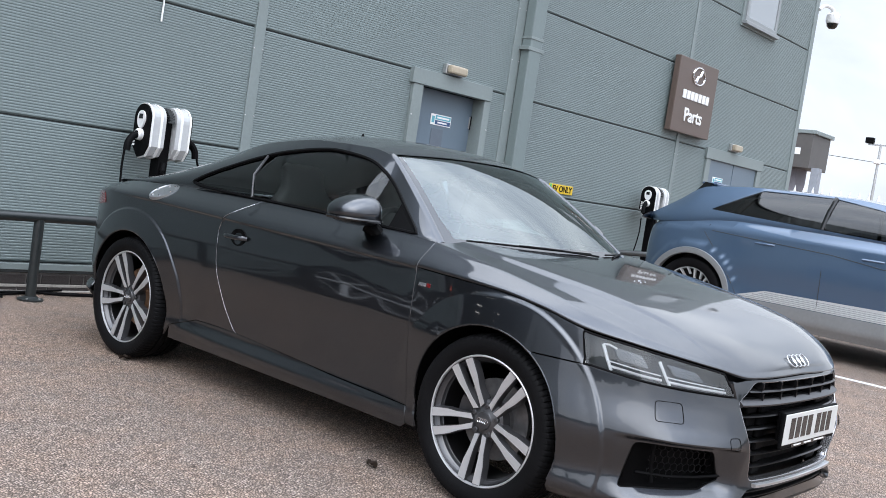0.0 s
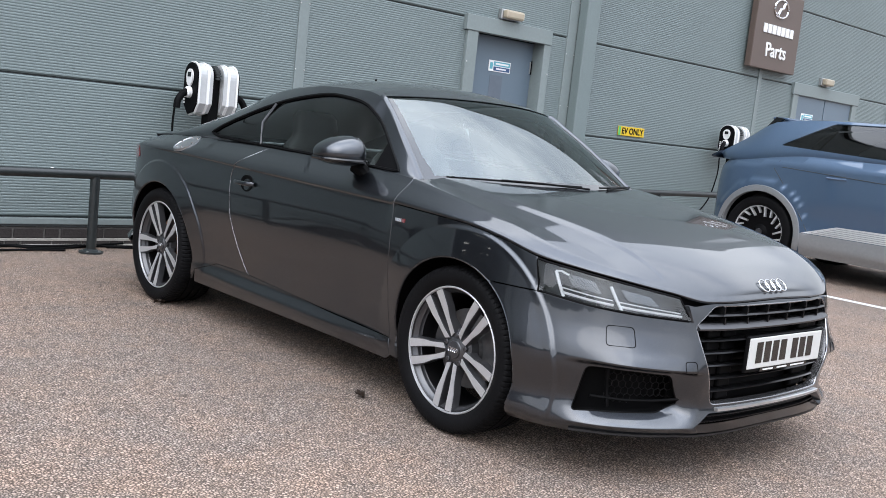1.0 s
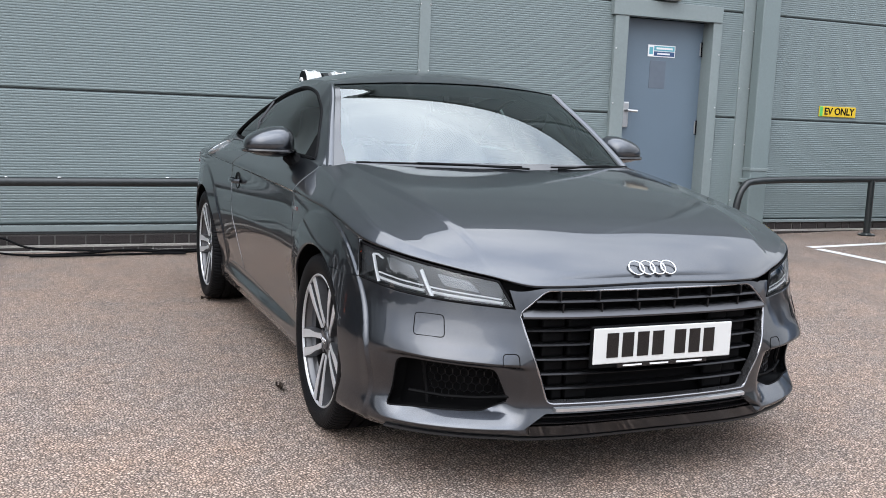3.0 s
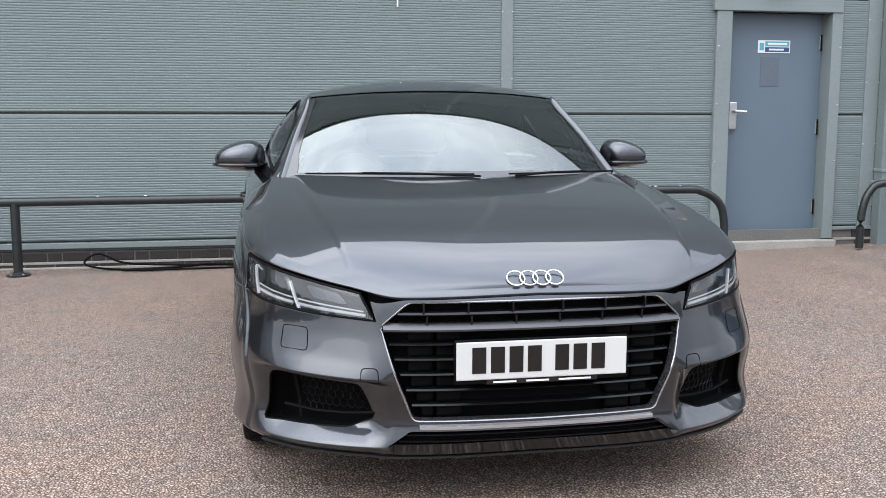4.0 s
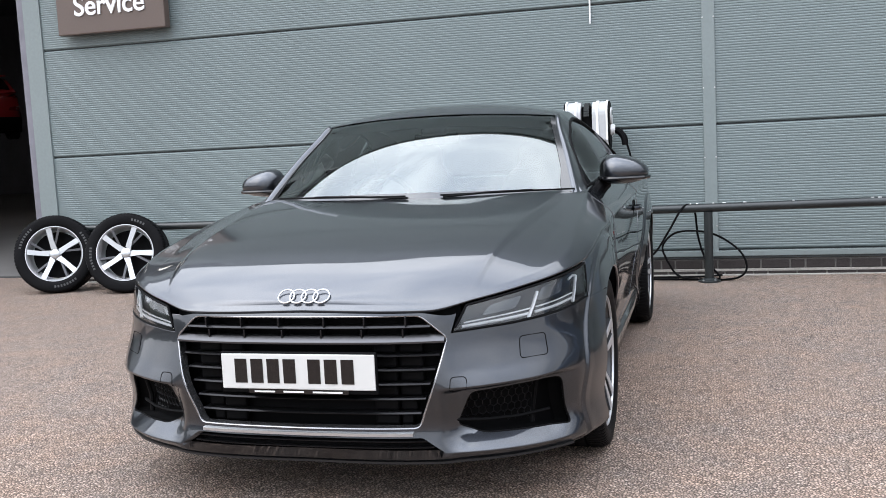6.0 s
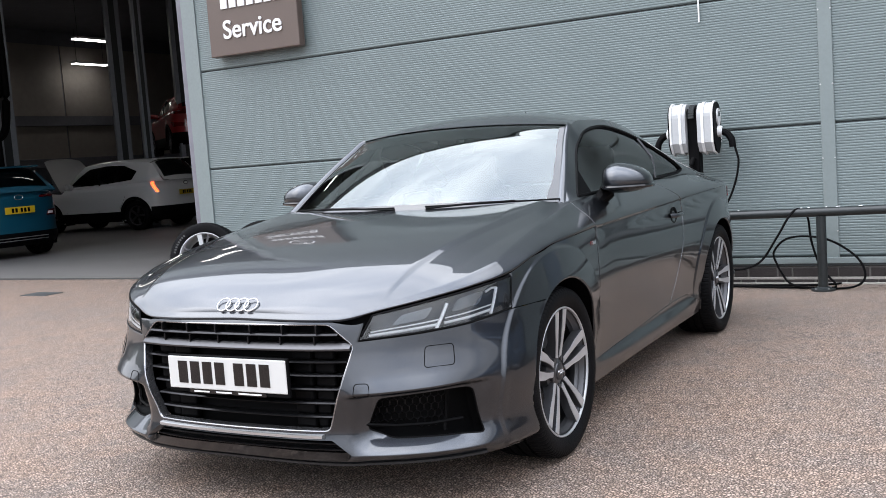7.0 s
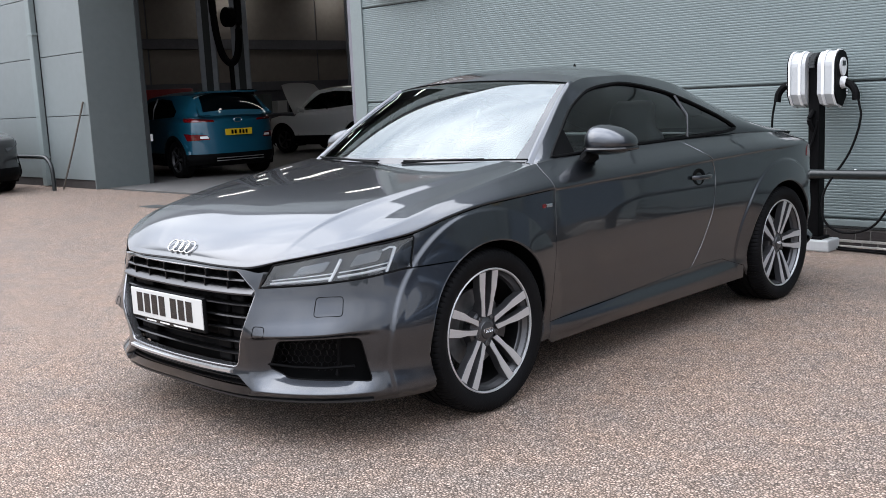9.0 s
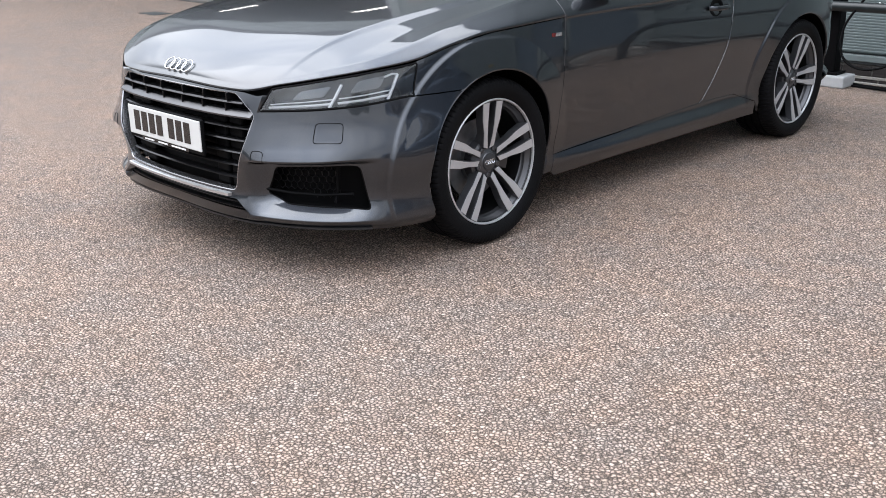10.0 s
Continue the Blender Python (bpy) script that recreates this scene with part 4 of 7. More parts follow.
def coupe_wheel(m, y, phase, rusty=False):
    bm = bmesh.new()
    lathe(bm, [(-.19, .232), (-.185, .222), (-.06, .215), (-.02, .226), (.008, .236), (.010, .2385)], 64)
    wheel = part("wheel", bm, BARREL, coupe, "grey and machined twin-spoke alloy wheel", smooth=True)
    wheel.matrix_basis = pose(m * 0.858, y, 0.327, 0, 0, 0 if m > 0 else 180)
    part("tyre", tread_tyre(), RUBBER, wheel, "black low-profile tyre", smooth=True)
    part("rim_lip", lathe(bmesh.new(), [(.006, .2385), (.0165, .2410), (.018, .2445), (.016, .2475), (.010, .2495)], 72), ALLOY, wheel, smooth=True)
    part("rim_step", lathe(bmesh.new(), [(-.030, .2185), (-.026, .2215), (-.014, .2235), (-.012, .2265), (.004, .2345)], 72), GUNMETAL, wheel, "grey stepped rim edge", smooth=True)
    for k in range(5):
        a0 = radians(phase + 72 * k)
        for s in (1, -1):
            shape = [(.050, .004), (.105, .013), (.150, .0165), (.238, .0185), (.235, .0565), (.165, .0495), (.118, .0375), (.058, .030)]

            def place(r, t, x):
                return (x, r * math.cos(a0) - s * t * math.sin(a0), r * math.sin(a0) + s * t * math.cos(a0))

            def face(r):
                return -0.010 + 0.024 * (max(r - .05, 0) / .188) ** 0.8
            bm = bmesh.new()
            top = [bm.verts.new(place(r, t, face(r))) for r, t in shape]
            bot = [bm.verts.new(place(r, t * 1.05 if 0 < j < 7 else t, face(r) - .032 - .02 * (r < .1))) for j, (r, t) in enumerate(shape)]
            bm.faces.new(top)
            bm.faces.new(bot[::-1])
            for j in range(len(top)):
                bm.faces.new((top[j - 1], top[j], bot[j], bot[j - 1]))
            bmesh.ops.recalc_face_normals(bm, faces=bm.faces)
            sp = part("spoke", bm, GUNMETAL, wheel)
            bm = bmesh.new()
            inner = shrink(shape, 0.0022)
            top = [bm.verts.new(place(r, t, face(r) + .0028)) for r, t in inner]
            bot = [bm.verts.new(place(r, t, face(r) - .001)) for r, t in inner]
            bm.faces.new(top)
            for j in range(len(top)):
                bm.faces.new((top[j - 1], top[j], bot[j], bot[j - 1]))
            bmesh.ops.recalc_face_normals(bm, faces=bm.faces)
            part("spoke_face", bm, ALLOY, wheel, "machined silver spoke face")
        b = a0 + radians(36)
        part("wheel_bolt", lathe(bmesh.new(), [(-.03, .011), (-.010, .011), (-.008, .008), (-.008, 0.0005)], 10, at=(0, .056 * math.cos(b), .056 * math.sin(b))), SATIN, wheel)
    part("hub", lathe(bmesh.new(), [(-.06, .085), (-.028, .078), (-.016, .055), (-.009, .036), (-.006, .034)], 40), GUNMETAL, wheel, smooth=True)
    part("hub_cap", lathe(bmesh.new(), [(-.008, .034), (-.003, .033), (-.001, .028), (0.0, .0005)], 36), SATIN, wheel, smooth=True)
    for q in (-1.5, -.5, .5, 1.5):
        part("cap_ring", tube(bmesh.new(), [(0.001, q * .011 + .0085 * math.cos(t), .0085 * math.sin(t)) for t in [2 * math.pi * j / 14 for j in range(14)]], .0014, 5, True), CHROME, wheel)
    part("brake_disc", lathe(bmesh.new(), [(-.10, .155), (-.078, .156), (-.076, .09), (-.06, .085), (-.055, .07), (-.055, .001)], 48), RUST if rusty else DISC, wheel, smooth=True)
    bm = bmesh.new()
    rows = [[(x, rr * math.cos(a), rr * math.sin(a)) for rr, x in ((.095, -.05), (.155, -.045), (.168, -.07), (.168, -.11), (.09, -.11))] for a in [radians(-24 + 8 * j) * (1 if m > 0 else -1) + (0 if m > 0 else math.pi) for j in range(7)]]
    grid_faces(bm, rows, wrap=True)
    part("brake_caliper", bm, SATIN, wheel, smooth=True)


coupe_wheel(1, 0.0, 90)
coupe_wheel(-1, 0.0, 123)
coupe_wheel(1, 2.505, 70)
coupe_wheel(-1, 2.505, 115, True)


# grille
def nose_y(x):
    return float(np.interp(abs(x), TT.x[:400], TT.y[:400]))


def hex_half(z, pts=GRILLE):
    return .401 + (.652 - z) / .072 * .086 if z > .58 else .387 + (z - .298) / .282 * .10


def nose_bar(z0, z1, depth0, depth1, mat, name, inset_x=0.012, span=None, parent=coupe, label=""):
    """A bar across the nose that follows its bend."""
    zc = (z0 + z1) / 2
    w = (span or hex_half(zc)) - inset_x
    bm = bmesh.new()
    rows = []
    for x in np.linspace(-w, w, 25):
        y = nose_y(x)
        rows.append([(x, y + depth0, z0 + .002), (x, y + depth0, z1 - .002), (x, y + depth0 + .004, z1), (x, y + depth1, z1), (x, y + depth1, z0), (x, y + depth0 + .004, z0)])
    vs = grid_faces(bm, rows, wrap=True)
    bm.faces.new(vs[0])
    bm.faces.new(vs[-1][::-1])
    bmesh.ops.recalc_face_normals(bm, faces=bm.faces)
    return part(name, bm, mat, parent, label)


bm = bmesh.new()
grid_faces(bm, [[(x, nose_y(x) + 0.10, z) for z in (.285, .67)] for x in np.linspace(-.5, .5, 21)])
grille = part("grille", bm, BLACK, coupe, "black slatted hexagonal radiator grille")
def blade_slat(z, depth, thick, mat, name, label="", inset_x=.022):
    """A slat whose nose slopes back and up, catching the sky."""
    w = hex_half(z) - inset_x
    bm = bmesh.new()
    rows = []
    for x in np.linspace(-w, w, 31):
        y = nose_y(x) + depth
        rows.append([(x, y, z - thick * .35), (x, y, z - thick * .1), (x, y + thick * .9, z + thick * .65), (x, y + .045, z + thick * .72), (x, y + .045, z - thick * .5), (x, y + .006, z - thick * .5)])
    vs = grid_faces(bm, rows, wrap=True)
    bm.faces.new(vs[0])
    bm.faces.new(vs[-1][::-1])
    bmesh.ops.recalc_face_normals(bm, faces=bm.faces)
    return part(name, bm, mat, grille, label)


blade_slat(.617, .038, .007, SLAT, "slat")
blade_slat(.575, .028, .022, BAR, "cross_bar", "satin grey upper grille bar")
for z in (.526, .480, .434, .387, .341):
    blade_slat(z, .038, .0055, SLAT, "slat")
for x in (-.335, -.2025, -.0675, .0675, .2025, .335):
    for z0, z1, s_ in ((.584, .610, 0.0), (.622, .649, .010)):
        xx = x + math.copysign(s_, x)
        part("rib", block(xx - .0025, xx + .0025, nose_y(x) + .040, nose_y(x) + .09, z0, z1, .001), SLAT, grille)
for z in (.550, .503, .457, .410, .364, .318):
    for m in (1, -1):
        for k in range(2):
            x0 = .225 + .085 * k
            x1 = min(x0 + .080, hex_half(z) - .045)
            if x1 - x0 > .03:
                xm = m * (x0 + x1) / 2
                part("shutter", block(min(m * x0, m * x1), max(m * x0, m * x1), nose_y(xm) + .062, nose_y(xm) + .09, z - .019, z + .019, .009), BLACK, grille)
P = whole(np.array([p[0] for p in dense(grille_hole, .02)]), np.array([p[1] for p in dense(grille_hole, .02)]))
part("grille_frame", tube(bmesh.new(), [(p[0] * 0.992, p[1] + .004, p[2]) for p in P], .0042, 8, True), FRAME, grille, "thin satin aluminium grille surround", smooth=True)
bm = bmesh.new()
grid_faces(bm, [[(p[0] * .990, p[1] + .004, .475 + (p[2] - .475) * .990), (p[0] * .982, p[1] + .016, .475 + (p[2] - .475) * .982), (p[0] * .974, p[1] + .034, .475 + (p[2] - .475) * .974)] for p in P], wrap_rows=True)
bmesh.ops.recalc_face_normals(bm, faces=bm.faces)
part("frame_return", bm, FRAME, grille, smooth=True)
nose_bar(.190, .284, .055, .075, BLACK, "lower_grille", span=.47, parent=grille)
for z in (.232, .252):
    nose_bar(z - .003, z + .003, .03, .055, SLAT, "slat", span=.43, parent=grille)
nose_bar(.277, .290, -.002, .03, SILVER, "lower_strip", span=.375, parent=grille)
# number plate
plate = part("number_plate", block(-.261, .261, -.903, -.898, .430, .544, .003), PLATE, coupe, "white front number plate")
part("plate_holder", block(-.266, .266, -.898, -.884, .416, .549, .004), BLACK, plate)
part("plate_mount", block(-.20, .20, -.884, -.845, .43, .54, .004), BLACK, plate)
for k in range(7):
    x = -.193 + .056 * k + (.028 if k > 3 else 0)
    part("character_bar", block(x - .021, x + .021, -.9045, -.9025, .450, .528), GLOSS, plate)
part("dealer_strip", block(-.17, .17, -.9015, -.896, .4155, .4285), GLOSS, plate)
for x0, x1 in ((-.15, -.08), (-.05, .02), (.05, .15)):
    part("strip_bar", block(x0, x1, -.903, -.901, .4195, .4245), WHITE, plate)
# bonnet badge: four rings
BADGE = material("worn_chrome_badge", (0.62, 0.63, 0.65), 0.2, 1.0)
for q in (-1.5, -.5, .5, 1.5):
    ring = []
    for t in range(24):
        a = 2 * math.pi * t / 24
        x = q * .0405 + .0275 * math.cos(a)
        v = .0260 * math.sin(a)
        ring.append((x, nose_y(x) + .0815 + v * .70, .7135 + v * .72))
    part("badge_ring", tube(bmesh.new(), ring, .0026, 8, True), BADGE, bonnet, "chrome badge ring", smooth=True)


# headlamps, intakes and small things of both sides
def off(surface, normal, d):
    return lambda a, b: surface(a, b) - normal(a, b) * d


def on_flank(L, z, d=0.0):
    p = TT.point(np.array([L]), np.array([z]))[0] + TT.normal(np.array([L]), np.array([z]))[0] * d
    return p


LAMP = material("lamp_reflector", (0.16, 0.165, 0.175), 0.25, 0.85)
CAPMETAL = material("brushed_filler_cap", (0.30, 0.31, 0.32), 0.35, 0.85, vary=0.1, scale=60)
LINING = material("grey_headlining", (0.24, 0.248, 0.248), 0.9, bump=0.05, scale=200, vary=0.1)
GUIDE = material("white_light_guide", (0.88, 0.89, 0.91), 0.22)
LAMPBACK = material("lamp_housing", (0.075, 0.077, 0.082), 0.35, 0.6)
REDLENS = material("red_tail_lens", (0.12, 0.003, 0.005), 0.12, coat=1.0)
hl_top = [(L, float(TT.level(5, L)) - .004) for L in between(HL_OUT_TOP[0] - .004, HL_IN_TOP[0] + .004, 16)]
hl_poly = dense(hl_low[::-1] + [HL_OUT_TOP] + hl_top, 0.02)
for m in (1, -1):
    lamp = cut_panel("headlamp", off(TT.point, TT.normal, .06), TT.normal, shrink(hl_poly, .004), [], LAMPBACK, coupe, m, "clear headlamp with slanting light guides", gap=.03, lip=-.056)
    lens = cut_panel("lens", off(TT.point, TT.normal, .002), TT.normal, shrink(hl_poly, .0025), [], LENS, lamp, m, gap=.03, lip=.004)
    lens.visible_shadow = False
    L0, L1 = HL_IN_LOW[0], HL_OUT_LOW[0]
    low_l, low_z = [p[0] for p in hl_low][::-1], [p[1] for p in hl_low][::-1]

    def in_lamp(f, h):
        """A place in the lamp: f along it from its inner end, h of its height."""
        L = L0 + (L1 - L0) * f
        z0, z1 = float(np.interp(L, low_l, low_z)), float(TT.level(5, L)) - .006
        return (L + .045 * h * (1 - .3 * f), z0 + (z1 - z0) * h)
    shelf, blade = off(TT.point, TT.normal, .016), off(TT.point, TT.normal, .011)
    for f0, f1 in ((.05, .46), (.50, .84)):
        for h, r, mt in ((.11, .0030, LAMP), (.19, .0048, GUIDE), (.28, .0024, LAMP), (.34, .0026, GUIDE)):
            seam_on("light_guide", shelf, TT.normal, [in_lamp(f0 + (f1 - f0) * k / 8, h) for k in range(9)], mt, lamp, m, r)
        seam_on("light_guide", blade, TT.normal, [in_lamp(f1 - .005, .06), in_lamp(f1 + .012, .40), in_lamp(f1 + .03, .82)], GUIDE, lamp, m, .0058)
    seam_on("light_guide", blade, TT.normal, [in_lamp(.78, .80), in_lamp(.83, .86), in_lamp(.87, .82)], GUIDE, lamp, m, .004)
    for f in (.28, .68):
        cell = [in_lamp(f - .12, .46), in_lamp(f + .10, .46), in_lamp(f + .13, .84), in_lamp(f - .08, .84)]
        cut_panel("reflector", off(TT.point, TT.normal, .040), TT.normal, dense(rounded(cell, .012, 3), .02), [], LAMP, lamp, m, "bright lamp reflector", gap=.03, lip=.018)
    seam_on("lamp_surround", off(TT.point, TT.normal, .004), TT.normal, shrink(hl_poly, .003), BLACK, lamp, m, .0045, closed=True)
    # side intake
    ih = shrink(intake_hole, -.006)
    insert = cut_panel("side_intake", off(TT.point, TT.flat_normal, .075), TT.flat_normal, dense(ih, .03), [], BLACK, coupe, m, "black honeycomb side air intake", gap=.05, lip=-.062)
    la, lb = F(.515, .3)[0], F(.745, .3)[0]
    cell = .0165
    nx_, nz_ = int((lb - la) / (cell * 1.732)), int(.125 / (cell * 1.5))
    for iz in range(nz_ + 1):
        for ix in range(nx_ + 1):
            cl, cz = la + (ix + .5 * (iz % 2)) * cell * 1.732, .275 + iz * cell * 1.5
            if cz > .40 or cz < .318 - .10 * (cl - la):
                continue
            hexa = [(cl + cell * math.cos(radians(60 * k + 30)), cz + cell * math.sin(radians(60 * k + 30))) for k in range(6)]
            A, B = np.array([h[0] for h in hexa]), np.array([h[1] for h in hexa])
            pts = TT.point(A, B) - TT.flat_normal(A, B) * .035
            part("mesh_cell", tube(bmesh.new(), [(m * p[0], p[1], p[2]) for p in pts], .0024, 4, True), BARREL, insert)
    seam_on("fin", off(TT.point, TT.flat_normal, .012), TT.flat_normal, [F(.757, .415), F(.752, .33), F(.745, .27)], BLACK, insert, m, .008)
    seam_on("slat", off(TT.point, TT.flat_normal, .006), TT.flat_normal, [F(.50, .312), F(.60, .300), F(.70, .297), F(.795, .302)], BLACK, insert, m, .006)
    rim_pts = dense(intake_hole, .02)
    seam_on("intake_edge", TT.point, TT.flat_normal, rim_pts, BLACK, insert, m, .004, closed=True, proud=-.005)
    # covers in the bumper
    for cx, cz, w, h in ((.735, .530, .042, .033), (.505, .437, .026, .024)):
        ring = rounded([F(cx - w, cz - h), F(cx + w * .9, cz - h), F(cx + w, cz + h), F(cx - w * .8, cz + h)], .014, 4)
        seam_on("cover_gap", TT.point, TT.normal, ring, BLACK, bumper, m, .0016, closed=True)
    # door handle
    hp = [TT.point(np.array([TT.at_y(y)]), np.array([.786]))[0] for y in np.linspace(1.530, 1.690, 9)]
    hn = [0.004, .026, .033, .035, .036, .036, .034, .028, .004]
    hpts = [(m * (p[0] + o), p[1], p[2]) for p, o in zip(hp, hn)]
    handle = part("door_handle", tube(bmesh.new(), smooth_path(hpts, 3), .011, 8, flat=.7), PAINT, coupe, "body-coloured door handle", smooth=True)
    c = on_flank(TT.at_y(1.60), .785, .0012)
    bm = bmesh.new()
    lathe(bm, [(-.02, .001), (0, .028), (.0016, .046), (-.004, .048)], 24)
    cup = part("handle_recess", bm, BLACK, handle, smooth=True)
    cup.matrix_basis = Matrix.Translation((m * c[0], c[1], c[2])) @ pose(0, 0, 0, 0, 0, 0 if m > 0 else 180) @ Matrix.Diagonal((1, 1.25, .9, 1))
    # wing badge
    c = on_flank(TT.at_y(.365), .779, .001)
    part("wing_badge", block(m * c[0] - .002, m * c[0] + .002, c[1] - .006, c[1] + .034, c[2] - .007, c[2] + .007, .001), CHROME, coupe)
    part("wing_badge", block(m * c[0] - .0024, m * c[0] + .0024, c[1] - .030, c[1] - .009, c[2] - .008, c[2] + .008, .001), REDLENS, coupe, "small red badge tile")
    # door mirror
    bm = bmesh.new()
    rows = []
    for i in range(17):
        th = math.pi * i / 16
        row = []
        for j in range(28):
            ph = 2 * math.pi * j / 28
            dx, dz, dy = math.sin(th) * math.cos(ph), math.sin(th) * math.sin(ph), -math.cos(th)
            e = lambda v, p: math.copysign(abs(v) ** p, v)
            x, y, z = e(dx, .75) * .108, e(dy, .8) * (.125 if dy < 0 else .05), e(dz, .8) * (.070 if dz > 0 else .058)
            out = min(1.0, max(0.0, (x / .108 + 1) / 2))
            z = z * (1.30 - .70 * out ** 1.8) if z > 0 else z * (1.05 - .25 * out)
            row.append((m * (.886 + x - .18 * y), .832 + y + .25 * x, 1.008 + z))
        rows.append(row)
    grid_faces(bm, rows, wrap=True, flip=m < 0)
    bmesh.ops.remove_doubles(bm, verts=bm.verts, dist=.0005)
    mirror = part("door_mirror", bm, PAINT, coupe, "dark grey wing mirror on a black foot", smooth=2)
    part("mirror_foot", tube(bmesh.new(), smooth_path([(m * .80, .815, .962), (m * .785, .79, .945), (m * .765, .765, .915)], 3), .034, 10), BLACK, mirror, smooth=True)
    band = []
    for k in range(15):
        th = math.pi * k / 14
        x, y = e(-math.cos(th), .75) * .1085, -e(math.sin(th), .8) * .1255
        band.append((m * (.886 + x - .18 * y), .832 + y + .25 * x, .984))
    part("mirror_lower", tube(bmesh.new(), band, .009, 8), GLOSS, mirror, "gloss black indicator band", smooth=True)
    part("mirror_glass", block(min(m * .83, m * .925), max(m * .83, m * .925), .862, .876, .972, 1.045, .004), CHROME, mirror)
    # tail lamp
    tl = [(TT.at_y(2.83), .80), (TT.at_y(3.05), .77), (TT.at_y(3.18), .78), (TT.at_y(3.2), .845), (TT.at_y(2.87), .862)]
    cut_panel("tail_lamp", off(TT.point, TT.normal, -.004), TT.normal, dense(rounded(tl, .02), .02), [], REDLENS, coupe, m, "red tail lamp", gap=.03, lip=.02)
    # wiper
    A, B = np.array([.476, .473, .470, .468]), np.array([.97, .75, .5, .25] if m > 0 else [-.85, -.55, -.25, .05])
    pts = TT_CABIN.top(A, B) + TT_CABIN.top_normal(A, B) * .009
    wiper = part("wiper", tube(bmesh.new(), smooth_path([tuple(p) for p in pts], 4), .0042, 6), BLACK, coupe, smooth=True)
    part("wiper_arm", tube(bmesh.new(), [tuple(pts[1] + np.array([0, -.004, .003])), tuple(pts[2] + np.array([0, -.010, .002])), tuple(pts[3] + np.array([0.02, -.03, -.006]))], .005, 6), BLACK, wiper)
    # seats
    cx = m * .36
    bm = bmesh.new()
    box(bm, cx - .25, cx + .25, 1.15, 1.62, .38, .56, .05)
    seat = part("seat", bm, CLOTH, coupe, "charcoal leather sports seat", smooth=True)
    bm = bmesh.new()
    rows = []
    for z, y, w, d in ((.50, 1.60, .25, .08), (.7, 1.66, .26, .08), (.88, 1.72, .25, .07), (.98, 1.755, .2, .06), (1.03, 1.77, .15, .05), (1.06, 1.78, .135, .05), (1.14, 1.80, .13, .045), (1.17, 1.81, .10, .03)):
        rows.append([(cx + w * math.copysign(abs(math.cos(a)) ** .5, math.cos(a)), y + d * math.copysign(abs(math.sin(a)) ** .6, math.sin(a)), z) for a in [2 * math.pi * k / 20 for k in range(20)]])
    vs = grid_faces(bm, rows, wrap=True)
    bm.faces.new(vs[-1])
    part("backrest", bm, CLOTH, seat, smooth=2)
    # arch lip return
    for yw in (0.0, 2.505):
        lipp = [(TT.at_y(y), z) for y, z in arc_pts(yw, WZ, ARCH + .001, -6 if yw else -8, 196, 60)]
        seam_on("arch_lip", TT.point, TT.normal, lipp, PAINT, coupe, m, .006, proud=-.006)
# filler cap on the driver's side
c = on_flank(TT.at_y(2.34), .925, 0)
nrm = TT.normal(np.array([TT.at_y(2.34)]), np.array([.925]))[0]
cap = part("fuel_cap", lathe(bmesh.new(), [(-.01, .084), (.004, .082), (.005, .076), (.0015, .073), (.003, .04), (.0035, .001)], 40), CAPMETAL, coupe, "round aluminium fuel filler cap", smooth=True)
cap.matrix_basis = Matrix.Translation((-c[0], c[1], c[2])) @ Vector((-nrm[0], nrm[1], nrm[2])).to_track_quat("X", "Z").to_matrix().to_4x4()
for k in range(6):
    a = 2 * math.pi * k / 6
    part("cap_bolt", lathe(bmesh.new(), [(.0, .006), (.006, .005), (.006, .0005)], 8, at=(.003, .06 * math.cos(a), .06 * math.sin(a))), CHROME, cap)
# cabin
part("dashboard", block(-.70, .70, .42, 1.0, .70, .925, .05), CLOTH, coupe)
part("cabin_floor", block(-.70, .70, .40, 2.9, .30, .36), CLOTH, coupe)
part("rear_seat_back", block(-.56, .56, 2.10, 2.22, .4, .84, .04), CLOTH, coupe)
wheel_c = Vector((-.36, 1.03, .86))
ringp = [wheel_c + Vector((.175 * math.cos(a), .06 * math.sin(a), .165 * math.sin(a))) for a in [2 * math.pi * k / 32 for k in range(32)]]
sw = part("steering_wheel", tube(bmesh.new(), ringp, .016, 8, True), CLOTH, coupe, smooth=True)
for a in (0.2, math.pi - .2, -math.pi / 2):
    part("wheel_spoke", tube(bmesh.new(), [wheel_c, wheel_c + Vector((.17 * math.cos(a), .06 * math.sin(a), .16 * math.sin(a)))], .014, 6), CLOTH, sw)
part("interior_mirror", block(-.11, .11, .86, .885, 1.17, 1.225, .01), BLACK, coupe)
part("mirror_housing", block(-.06, .06, .80, .88, 1.215, 1.265, .02), BLACK, coupe)
tt, ww = np.linspace(.95, 2.9, 24), np.linspace(-1, 1, 20)
T_, W_ = np.meshgrid(tt, ww, indexing="ij")
bm = bmesh.new()
grid_faces(bm, [[(p[0], p[1], p[2] - .03) for p in r] for r in TT_CABIN.top(T_, W_)], flip=True)
part("headlining", bm, LINING, coupe, smooth=2)
tt = np.linspace(.85, .95, 6)
T_, W_ = np.meshgrid(tt, np.linspace(-.97, .97, 24), indexing="ij")
bm = bmesh.new()
grid_faces(bm, [[(p[0], p[1], p[2] - .010) for p in r] for r in TT_CABIN.top(T_, W_)])
part("screen_header", bm, BLACK, coupe, smooth=2)
bm = bmesh.new()
lathe(bm, [(0, .03), (.012, .022), (.03, .008), (.042, .003), (.043, .0005)], 14, "z", (0, 1.76, 1.347))
part("aerial", bm, BLACK, coupe, smooth=True)
